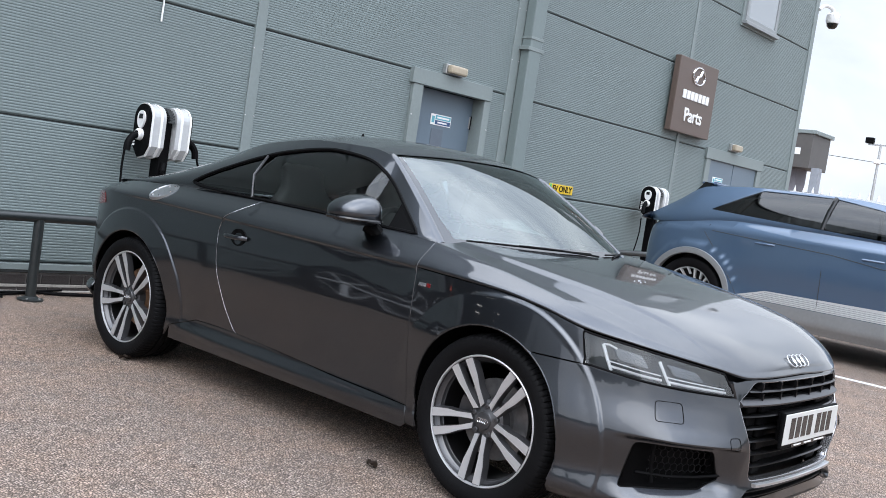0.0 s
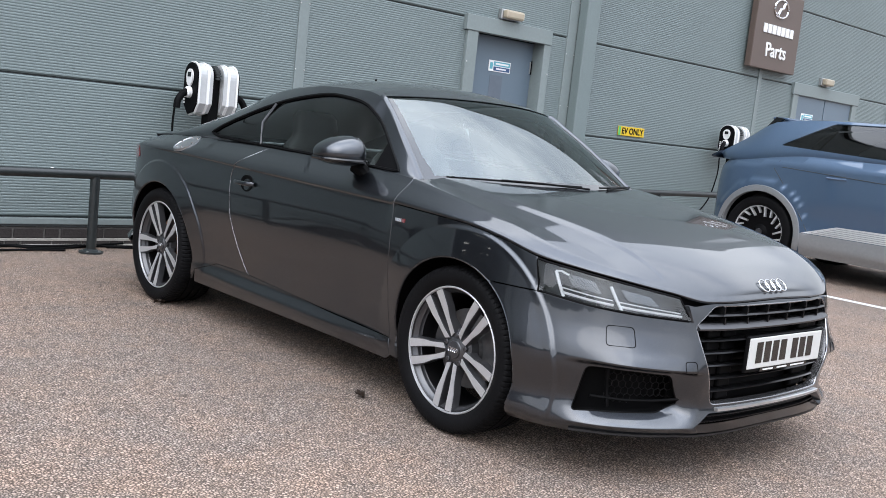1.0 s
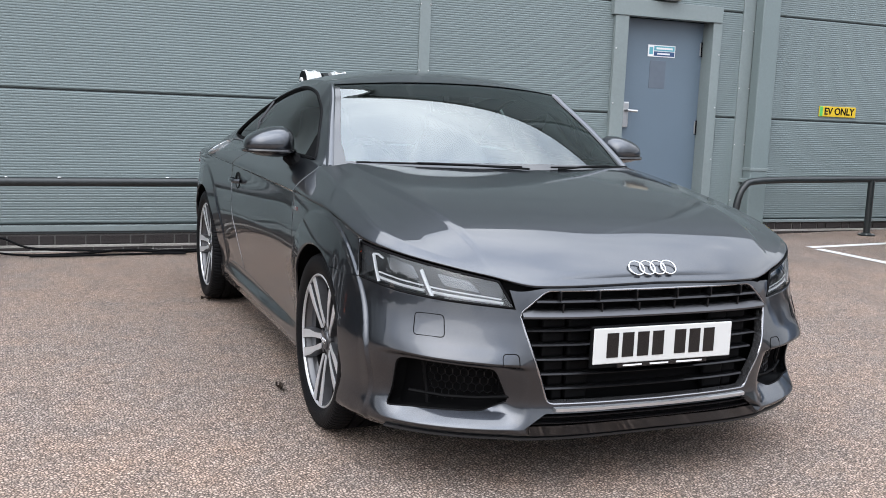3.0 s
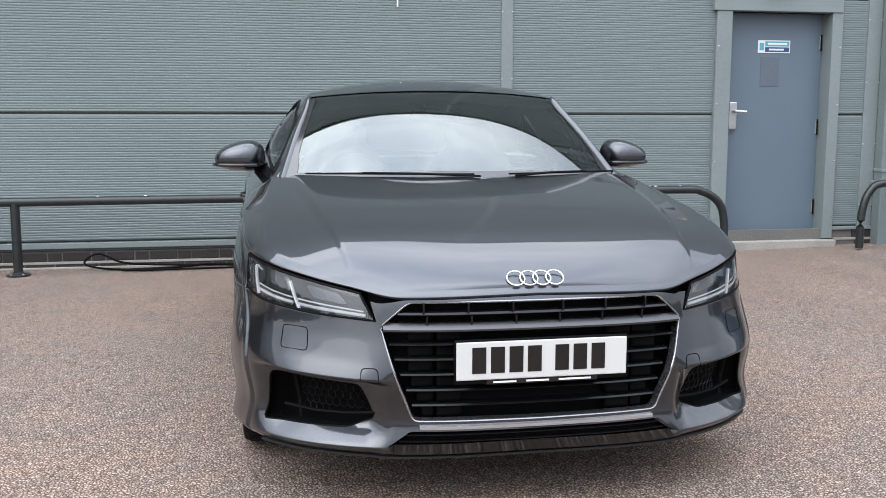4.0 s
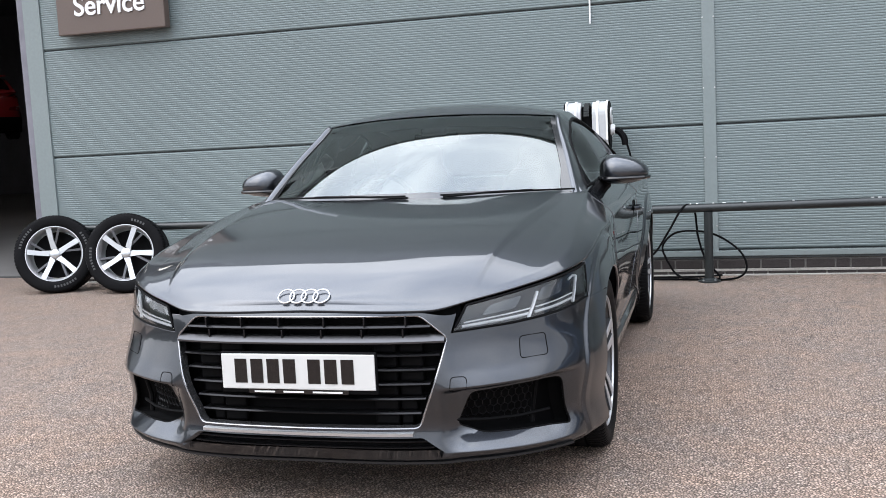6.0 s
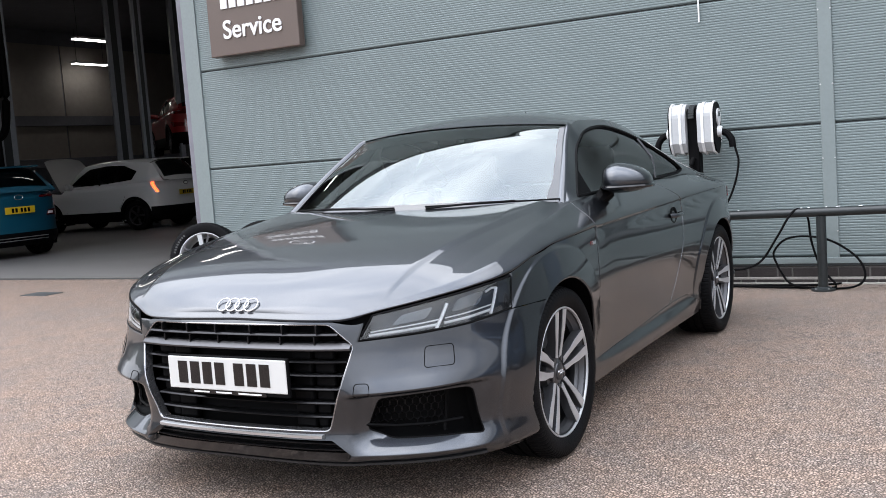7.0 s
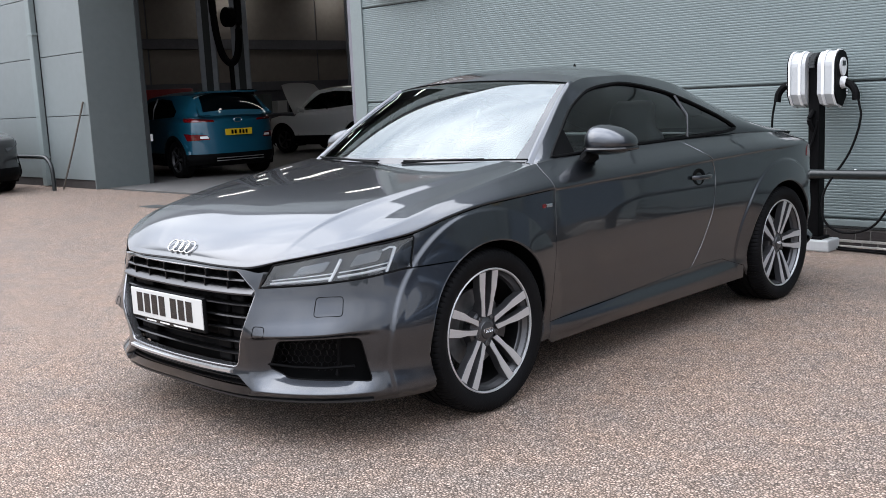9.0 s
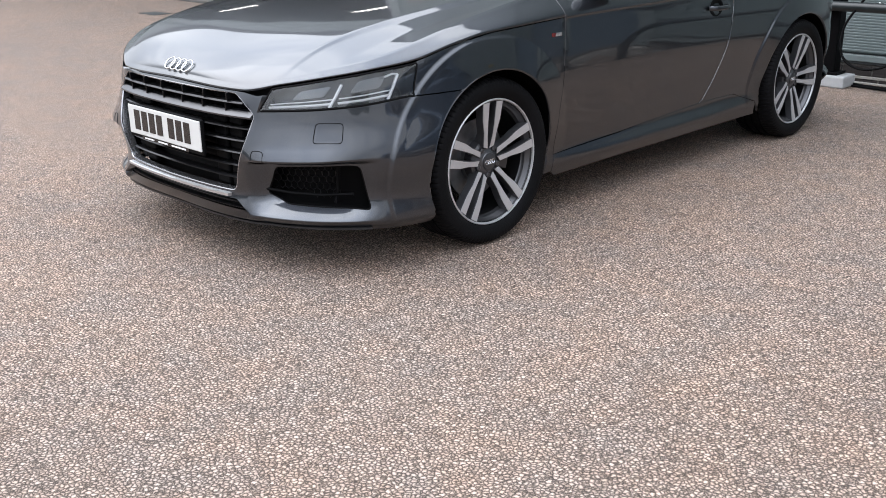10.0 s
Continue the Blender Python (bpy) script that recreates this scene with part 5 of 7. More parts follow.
# inner shell, seen through the shut lines
for m in (1, -1):
    shell = [S(.1, .78)] + [S(y, z) for y, z in arc_pts(0, WZ, ARCH + .02, 70, -22, 20)] + [S(.6, .215), S(2.05, .23)] + [S(y, z) for y, z in arc_pts(2.505, WZ, ARCH + .02, 200, 10, 30)] + [S(3.0, .4), S(3.0, .85), S(2.0, .93), S(.5, .90)]
    cut_panel("inner_shell", off(TT.point, TT.normal, .03), TT.normal, dense(shell, .05), [], BLACK, coupe, m, gap=.06, lip=.005)
# black splitter under the bumper
SPLIT = material("satin_black_splitter", (0.012, 0.012, 0.013), 0.42, spec=0.4)
bm = bmesh.new()
rows = []
for L in np.linspace(-F(.83, .2)[0], F(.83, .2)[0], 61):
    p = whole(np.array([L]), np.array([.186]))[0]
    n = whole_normal(np.array([L]), np.array([.22]))[0]
    n2 = np.array([n[0], n[1], 0]) / max(np.hypot(n[0], n[1]), 1e-6)
    q = p + n2 * .018
    rows.append([(p[0], p[1], .180), (q[0], q[1], .183), (q[0], q[1], .190), (p[0], p[1], .196)])
vs = grid_faces(bm, rows, wrap=True)
bmesh.ops.recalc_face_normals(bm, faces=bm.faces)
part("splitter", bm, SPLIT, coupe, "black front splitter", smooth=True)

# ---------------------------------------------------------------- doors, pipes, lamps and signs on the wall
TEALSIGN = material("teal_notice", (0.096, 0.336, 0.4), 0.4)
NAVY = material("navy_notice", (0.024, 0.064, 0.16), 0.4)
GREENSTRIP = material("green_plate_band", (0.08, 0.4, 0.096), 0.35)
DIFFUSER = material("yellowed_diffuser", (0.336, 0.288, 0.216), 0.35, vary=0.1, scale=20)
CONCRETE = material("pale_concrete", (0.288, 0.272, 0.248), 0.9, bump=0.3, scale=70, vary=0.25, big=3)
WINFRAME = material("grey_window_paint", (0.216, 0.232, 0.24), 0.35, vary=0.06, scale=15)
PEDESTAL = material("pale_grey_casing", (0.4, 0.408, 0.416), 0.4, bump=0.03, scale=60, vary=0.08)


def notice(name, x0, x1, z0, z1, y, parent=None):
    s = tagged(part(name, block(x0, x1, y - .004, y, z0, z1, .001), WHITE, parent), "small teal and white printed door notice", "sign")
    h = z1 - z0
    w = x1 - x0
    part("band", block(x0 + w * .22, x1 - w * .03, y - .0055, y - .0035, z0 + h * .52, z1 - h * .08), TEALSIGN, s)
    part("band", block(x0 + w * .22, x1 - w * .03, y - .0055, y - .0035, z0 + h * .08, z0 + h * .46), NAVY, s)
    part("text_bar", block(x0 + w * .30, x1 - w * .10, y - .0065, y - .0045, z0 + h * .64, z0 + h * .80), WHITE, s)
    part("text_bar", block(x0 + w * .34, x1 - w * .2, y - .0065, y - .0045, z0 + h * .2, z0 + h * .34), WHITE, s)
    part("pictogram", block(x0 + w * .05, x0 + w * .18, y - .0055, y - .0035, z0 + h * .2, z1 - h * .2), TEALSIGN, s)
    return s


PATCH = material("worn_door_patch", (0.092, 0.112, 0.14), .45, vary=.1, scale=20)
door = thing("door_1", "closed blue-grey steel fire door in grey trim", "door", (0, 0, 0), kind="structure")
leaf = part("leaf", block(7.205, 8.155, WALL + .12, WALL + .165, .09, 2.10, .004), DOOR, door)
part("patch_panel", block(7.565, 7.745, WALL + .117, WALL + .122, 1.46, 1.72, .001), PATCH, leaf)
part("jamb", block(7.062, 7.205, WALL - .035, WALL + .17, .1, 2.10, .005), TRIM, door)
part("jamb", block(8.155, 8.257, WALL - .035, WALL + .17, .1, 2.10, .005), TRIM, door)
part("lintel", block(7.03, 8.25, WALL - .045, WALL + .06, 2.10, 2.25, .005), TRIM, door)
part("threshold", block(7.06, 8.26, WALL - .1, WALL + .2, -.02, .09, .006), CONCRETE, door)
hd = part("door_lock", block(7.262, 7.335, (WALL + .12) - .045, (WALL + .12) + .002, 1.08, 1.32, .008), STEEL, door, "steel keypad lock with lever")
part("lever", tube(bmesh.new(), [(7.298, (WALL + .12) - .04, 1.24), (7.298, (WALL + .12) - .085, 1.24), (7.40, (WALL + .12) - .09, 1.235)], .013, 8), STEEL, hd, smooth=True)
for z in (.38, 1.1, 1.85):
    hg = part("hinge", block(8.125, 8.15, (WALL + .12) - .014, (WALL + .12) + .002, z - .06, z + .06, .003), STEEL, door)
    part("pin", tube(bmesh.new(), [(8.138, (WALL + .12) - .016, z - .07), (8.138, (WALL + .12) - .016, z + .07)], .007, 8), BLACK, hg)
for x in (7.082, 8.238):
    for z in (.3, .8, 1.3, 1.8):
        part("screw_cap", lathe(bmesh.new(), [(WALL - .034, .009), (WALL - .039, .008), (WALL - .040, .001)], 8, "y", (x, 0, z)), STEEL, door)
notice("door_notice", 7.53, 7.84, 1.755, 1.865, WALL + .118)

door2 = thing("door_2", "closed grey double service doors in grey trim", "door", (0, 0, 0), kind="structure")
for x0, x1 in ((13.45, 14.24), (14.26, 15.05)):
    part("leaf", block(x0, x1, WALL - .005, WALL + .04, .12, 2.1, .004), DOOR, door2)
for x0, x1 in ((13.3, 13.44), (15.06, 15.2)):
    part("jamb", block(x0, x1, WALL - .03, WALL + .06, .1, 2.1, .005), TRIM, door2)
part("lintel", block(13.27, 15.23, WALL - .04, WALL + .06, 2.1, 2.26, .005), TRIM, door2)
part("threshold", block(13.3, 15.2, WALL - .1, WALL + .1, .0, .11, .006), CONCRETE, door2)
notice("door_notice", 13.62, 13.95, 1.74, 1.86, WALL - .005)


def bulkhead_lamp(x0, x1, z0, z1):
    t = thing("bulkhead_lamp", "yellowed bulkhead lamp fixed over a door", "lamp", ((x0 + x1) / 2, WALL - .04, (z0 + z1) / 2))
    w, h = (x1 - x0) / 2, (z1 - z0) / 2
    part("base", block(-w, w, -.01, .045, -h, h, .008), STEEL, t)
    part("diffuser", block(-w * .93, w * .93, -.075, -.008, -h * .85, h * .85, .02), DIFFUSER, t)


bulkhead_lamp(7.475, 7.75, 2.262, 2.362)
bulkhead_lamp(13.99, 14.26, 2.29, 2.40)

pipe = thing("downpipe", "grey-green square steel rainwater downpipe on the wall", "drainpipe", (8.757, WALL - .075, 0), kind="")
part("pipe", block(-.105, .105, -.06, .06, .02, TOP, .012), CLAD, pipe)
for z in (.6, 2.75, 4.9):
    part("bracket", block(-.14, .14, -.066, .075, z - .02, z + .02, .004), TRIM, pipe)
    part("collar", block(-.112, .112, -.067, .067, z + .1, z + .13, .004), TRIM, pipe)

ev = tagged(part("plate_sign", block(9.57, 10.06, WALL - .012, WALL - .002, 1.262, 1.368, .003), YELLOW), "yellow EV ONLY plate with a green band on cladding", "sign")
part("green_band", block(9.574, 9.615, WALL - .0135, WALL - .0115, 1.266, 1.364), GREENSTRIP, ev)
lettering("letters", "EV ONLY", .098, pose(9.835, WALL - .0135, 1.314, 90, 0, 0), GLOSS, ev, 1.0, .0022, .0015)


def wall_sign(x0, x1, z0, z1, word):
    s = thing("wall_sign", "brown box sign with raised white lettering on cladding", "sign", ((x0 + x1) / 2, WALL - .12, z0), group="service signs")
    w, h = (x1 - x0) / 2, z1 - z0
    part("casing", block(-w, w, 0, .09, 0, h, .01), BROWN, s)
    part("stand_off", block(-w * .8, w * .8, .09, .12, .1, h - .1), SEAM, s)
    lettering("letters", word, .255, pose(0, -.006, .245, 90, 0, 0), WHITE, s, 1.0, .003, .006)
    for k in range(7):
        x = -.33 + .11 * k
        part("name_bar", block(x - .042, x + .042, -.014, .001, .46, .575, .004), WHITE, s)
    ring = [(.17 * math.cos(a), -.006, .80 + .115 * math.sin(a)) for a in [2 * math.pi * k / 36 for k in range(36)]]
    part("emblem", tube(bmesh.new(), ring, .013, 8, True), CHROME, s, "chrome oval emblem", smooth=True)
    part("emblem_bar", tube(bmesh.new(), [(-.07, -.006, .72), (-.03, -.008, .79), (.03, -.008, .81), (.07, -.006, .88)], .02, 8), CHROME, s, smooth=True)
    return s


wall_sign(-.62, .50, 2.33, 3.33, "Service")
wall_sign(11.94, 13.06, 2.33, 3.33, "Parts")

win = thing("window_1", "grey-framed upper window, top-hung and slightly open", "window", (14.31, WALL, 4.2), kind="structure")
part("surround", block(-.62, .62, -.025, .02, -.1, 1.15, .004), TRIM, win)
fr = part("window_frame", block(-.55, .55, -.05, -.02, -.02, .05, .004), WINFRAME, win)
for x0, x1, z0, z1 in ((-.55, -.48, .05, 1.0), (.48, .55, .05, 1.0), (-.55, .55, 1.0, 1.07)):
    part("frame_bar", block(x0, x1, -.05, -.02, z0, z1, .004), WINFRAME, win)
# opaque pane: the sky's reflection is put into its pale colour
part("pane", block(-.48, .48, -.036, -.030, .05, 1.0), material("painted_sky_pane", (0.28, 0.304, 0.32), .05, 0.0, coat=1.0), win)
part("window_sill", block(-.6, .6, -.09, .0, -.07, -.02, .005), WINFRAME, win)

cctv = thing("dome_camera", "white dome security camera on a wall bracket", "camera", (16.43, WALL - .02, 4.95))
part("wall_bracket", tube(bmesh.new(), smooth_path([(-.02, 0, 0), (.12, -.03, .09), (.3, -.06, .1), (.4, -.08, .06)], 4), .03, 8), WHITE, cctv, smooth=True)
part("housing", lathe(bmesh.new(), [(-.14, .10), (-.10, .115), (.0, .11), (.05, .06), (.06, .001)], 20, "z", (.42, -.08, 0)), WHITE, cctv, smooth=True)
part("dome", lathe(bmesh.new(), [(-.235, .001), (-.225, .05), (-.19, .085), (-.14, .095)], 20, "z", (.42, -.08, 0)), GLOSS, cctv, smooth=True)
rod = tagged(part("cable_end", tube(bmesh.new(), [(4.285, WALL - .012, 2.07), (4.287, WALL - .015, 2.2), (4.286, WALL - .012, 2.42)], .007, 6), WHITE, None, smooth=True), "short white cable end fixed to the cladding", "cable")


# ---------------------------------------------------------------- barriers
def barrier(points, posts, h_of):
    b = thing("barrier_rail", "black-painted tubular steel guard rail, paint chipped", "barrier", (0, 0, 0), group="guard rails")
    part("rail", tube(bmesh.new(), smooth_path(points, 5), .034, 14), RAIL, b, smooth=True)
    for x, y in posts:
        g = ground_height(x)
        p = part("post", tube(bmesh.new(), [(x, y, g), (x, y, h_of(x))], .034, 14), RAIL, b, smooth=True)
        part("base_plate", lathe(bmesh.new(), [(g, .001), (g, .085), (g + .012, .085), (g + .016, .06), (g + .03, .038)], 20, "z", (x, y, 0)), RAIL, p, smooth=True)
        for k in range(4):
            a = math.pi / 4 + k * math.pi / 2
            part("bolt", lathe(bmesh.new(), [(g + .01, .009), (g + .022, .008), (g + .022, .001)], 6, "z", (x + .062 * math.cos(a), y + .062 * math.sin(a), 0)), STEEL, p)
    return b


RY = 6.39
rail_a = barrier([(-.95, RY, .548), (1.36, RY, .554), (3.36, RY, .562), (5.18, RY, .574), (6.58, RY, .585), (6.82, RY, .567), (6.98, RY, .47), (7.035, RY, .30), (7.04, RY, .012)], [(1.36, RY), (3.36, RY), (5.18, RY)], lambda x: .545)
part("base_plate", lathe(bmesh.new(), [(.01, .001), (.01, .085), (.024, .085), (.028, .05)], 20, "z", (7.025, RY, 0)), RAIL, rail_a, smooth=True)
rail_b = barrier([(8.325, RY, .05), (8.33, RY, .35), (8.40, RY, .55), (8.58, RY, .62), (9.4, RY, .64), (10.02, RY, .65), (10.9, RY, .66), (12.2, RY, .665)], [(10.02, RY), (11.9, RY)], lambda x: .64)
rnd = random.Random(4)
for x in [1.06, 1.12, 1.95, 2.3, 5.05, 5.1, 5.22, 5.3, 5.45, 5.8, 6.35, 6.4, 6.62, 3.05, 4.6]:
    bm = bmesh.new()
    bmesh.ops.create_icosphere(bm, subdivisions=1, radius=.012, matrix=Matrix.LocRotScale((x, RY - rnd.uniform(.0, .02), .555 + (x - 1.3) * .006 + .031), None, (rnd.uniform(.6, 1.6), .7, .35)))
    part("paint_chip", bm, WHITE, rail_a)


# ---------------------------------------------------------------- charge points
def pod(parent, m):
    """One charging head that faces along m * x."""
    def d_shape(w, h, drop, r=.0):
        top = [(w * math.cos(a), h + w * math.sin(a)) for a in [math.pi * k / 14 for k in range(15)]]
        return top + [(-w, -.12), (-w * .55, -drop), (w * .2, -drop - .02), (w, -.12)]
    body = d_shape(.105, .075, .19)
    p = part("charging_head", slab(bmesh.new(), body, (m * .045, m * .155), "x"), PEDESTAL, parent, "white charging head with a black face")
    p.matrix_basis = pose(0, 0, 1.255)
    part("shell_rib", slab(bmesh.new(), [(a * 1.06, b * 1.04) for a, b in body], (m * .075, m * .095), "x"), WHITE, p)
    part("face_edge", slab(bmesh.new(), [(a * 1.07, b * 1.05) for a, b in body], (m * .152, m * .166), "x"), WHITE, p)
    part("face", slab(bmesh.new(), body, (m * .164, m * .178), "x"), BLACK, p)
    oval = [(.05 * math.cos(a), .075 + (.055 if math.sin(a) > 0 else .075) * math.sin(a)) for a in [2 * math.pi * k / 20 for k in range(20)]]
    part("display_plate", slab(bmesh.new(), oval, (m * .18, m * .191), "x"), WHITE, p)
    part("display", slab(bmesh.new(), [(-.024, .07), (.024, .07), (.024, .105), (-.024, .105)], (m * .19, m * .194), "x"), GLOSS, p)
    for k in range(5):
        part("name_bar", slab(bmesh.new(), [(.06, -.13 + .022 * k), (.085, -.13 + .022 * k), (.085, -.115 + .022 * k), (.06, -.115 + .022 * k)], (m * .183, m * .186), "x"), WHITE, p)
    part("holster", lathe(bmesh.new(), [(m * .18, .045), (m * .205, .042), (m * .215, .03)], 16, "x", (0, 0, -.045)), WHITE, p, smooth=True)
    part("plug", tube(bmesh.new(), smooth_path([(m * .18, 0, -.045), (m * .24, -.01, -.06), (m * .28, -.02, -.11), (m * .29, -.025, -.17)], 4), .026, 10), BLACK, p, smooth=True)


def charge_point(x, y):
    g = ground_height(x)
    c = thing("charge_point", "twin vehicle charge point, white heads on a black post", "charger", (x, y, g), group="charge points")
    part("pedestal", block(-.14, .14, -.10, .10, 0, .085, .012), PEDESTAL, c)
    part("post_foot", block(-.075, .075, -.075, .075, .085, .105, .004), BLACK, c)
    part("post", block(-.042, .042, -.055, .055, .1, 1.40, .012), BLACK, c)
    bm = bmesh.new()
    for k in range(14):
        a = math.pi * k / 13
        box(bm, -.02, .02, .10 * math.cos(a) - .01, .10 * math.cos(a) + .01, 1.33 + .09 * math.sin(a) - .008, 1.33 + .09 * math.sin(a) + .008)
    part("hinge_band", bm, SEAM, c)
    part("cable_gland", tube(bmesh.new(), smooth_path([(.0, -.06, 1.02), (-.02, -.085, .95), (.0, -.06, .88)], 4), .018, 8), BLACK, c, smooth=True)
    pod(c, 1)
    pod(c, -1)
    return c


charge_point(4.27, 6.50)
charge_point(11.62, 6.50)


def cable(points, r=.0085, label="black charging cable hanging in loops beside a rail"):
    return tagged(part("charging_cable", tube(bmesh.new(), smooth_path(points, 8), r, 7), BLACK, None, smooth=True), label, "cable")


cable([(3.965, 6.475, 1.10), (3.95, 6.46, .95), (3.96, 6.45, .75), (4.02, 6.46, .45), (4.03, 6.48, .2), (4.0, 6.50, .03), (3.8, 6.52, .012), (3.55, 6.58, .012)])
cable([(4.575, 6.475, 1.09), (4.60, 6.455, .95), (4.54, 6.42, .72), (4.40, 6.34, .45), (4.42, 6.30, .25), (4.56, 6.29, .17), (4.75, 6.30, .22), (4.88, 6.31, .40), (4.97, 6.34, .555), (5.03, 6.39, .602), (5.08, 6.44, .54), (5.10, 6.46, .35), (5.16, 6.47, .15), (5.26, 6.46, .02), (5.1, 6.44, .012), (4.9, 6.46, .012), (4.6, 6.5, .012), (4.42, 6.52, .012)])
cable([(4.86, 6.45, .16), (4.83, 6.46, .28), (4.95, 6.46, .385), (5.2, 6.45, .37), (5.4, 6.45, .24), (5.46, 6.44, .10), (5.38, 6.43, .02), (5.15, 6.42, .012), (4.95, 6.44, .04), (4.86, 6.45, .16)])
cable([(4.30, 6.44, .95), (4.27, 6.43, .8), (4.20, 6.42, .6), (4.14, 6.42, .3), (4.2, 6.43, .10), (4.4, 6.46, .05)])
lb = "black charging cable lying in loops on tarmac along the wall"
cable([(3.9, 6.55, .012), (3.5, 6.60, .014), (3.1, 6.52, .012), (2.75, 6.56, .03), (2.4, 6.50, .012), (2.0, 6.54, .012), (1.8, 6.60, .05), (1.9, 6.64, .12), (2.1, 6.6, .05), (2.5, 6.62, .02), (3.0, 6.63, .012), (3.5, 6.55, .03)], label=lb)
cable([(3.7, 6.62, .03), (3.2, 6.60, .012), (2.8, 6.66, .016), (2.5, 6.56, .012), (2.1, 6.48, .012), (2.3, 6.44, .012), (2.9, 6.47, .012), (3.2, 6.45, .012)], label=lb)
cable([(11.31, 6.475, 1.12), (11.27, 6.45, .9), (11.1, 6.42, .6), (10.8, 6.40, .38), (10.5, 6.42, .2), (10.4, 6.45, .10), (10.6, 6.5, .095), (11.0, 6.48, .1)])
cable([(4.3, 6.56, .03), (4.5, 6.57, .012), (4.8, 6.55, .014), (5.1, 6.58, .012), (5.28, 6.6, .02)], label=lb)

# concrete edging along the foot of the wall
edge_strip = tagged(part("edging", block(-1.0, 7.08, WALL - .05, WALL + .01, -.05, .010, .004), CONCRETE), "pale concrete edging strip under the brick plinth", "edging", kind="structure")
tray = thing("cable_tray", "perforated galvanised cable tray on the ground", "cable tray", (10.75, 6.18, .085))
part("tray", block(-.28, .28, -.06, .06, 0, .05, .004), STEEL, tray)
for k in range(6):
    part("slot", block(-.24 + .085 * k, -.19 + .085 * k, -.0615, -.058, .014, .036), SEAM, tray)


# ---------------------------------------------------------------- spare wheels against the rail
SIDEWALL = material("worn_sidewall_marking", (.045, .045, .047), .6)


def spare_wheel(x, y, turn, lean, phase):
    bm = bmesh.new()
    lathe(bm, [(-.21, .236), (-.2, .224), (-.08, .217), (-.02, .226), (.012, .238), (.018, .242)], 48)
    w = thing("spare_wheel", "chromed five-spoke alloy wheel with a tall tyre leaning on the rail", "wheel", group="spare wheels")
    w.matrix_basis = Matrix.Translation((x, y, .352)) @ pose(0, 0, 0, 0, 0, turn) @ pose(0, 0, 0, 0, -lean, 0)
    part("rim", bm, ALLOY, w, smooth=True)
    ty = part("tyre", tread_tyre(.352, .245, .235, 70), RUBBER, w, smooth=True)
    part("rim_lip", lathe(bmesh.new(), [(.012, .240), (.022, .243), (.022, .249), (.012, .252)], 60), ALLOY, w, smooth=True)
    for a0, n in ((phase + 20, 8), (phase + 160, 8), (phase + 265, 5)):
        for k in range(n):
            a = radians(a0 + 5.2 * k)
            bar = part("sidewall_bar", block(.0285, .0312, -.0075, .0075, .285, .306), SIDEWALL, ty)
            bar.matrix_basis = pose(0, 0, 0, math.degrees(a), 0, 0)
    for k in range(5):
        for s, sh in ((1, [(.040, -.024), (.12, .000), (.236, .012), (.236, .060), (.15, .046), (.045, .030)]), (-1, [(.05, .0), (.13, -.030), (.236, -.066), (.236, -.044), (.14, -.014), (.05, .02)])):
            a0 = radians(phase + 72 * k)
            bm = bmesh.new()
            f = lambda r: (-.02 if s > 0 else -.034) + .03 * r / .236
            top = [bm.verts.new((f(r), r * math.cos(a0) - t * math.sin(a0), r * math.sin(a0) + t * math.cos(a0))) for r, t in sh]
            bot = [bm.verts.new((f(r) - .03, r * math.cos(a0) - t * .8 * math.sin(a0), r * math.sin(a0) + t * .8 * math.cos(a0))) for r, t in sh]
            bm.faces.new(top)
            for j in range(len(top)):
                bm.faces.new((top[j - 1], top[j], bot[j], bot[j - 1]))
            bmesh.ops.recalc_face_normals(bm, faces=bm.faces)
            part("spoke", bm, SILVER if s > 0 else GUNMETAL, w)
    part("hub_cap", lathe(bmesh.new(), [(-.05, .05), (-.012, .042), (-.006, .030), (-.004, .001)], 24), SILVER, w, smooth=True)
    part("backing", lathe(bmesh.new(), [(-.12, .21), (-.12, .001)], 32), BLACK, w)


spare_wheel(.24, 6.10, -72, 12, 60)
spare_wheel(-.50, 6.12, -66, 11, 20)

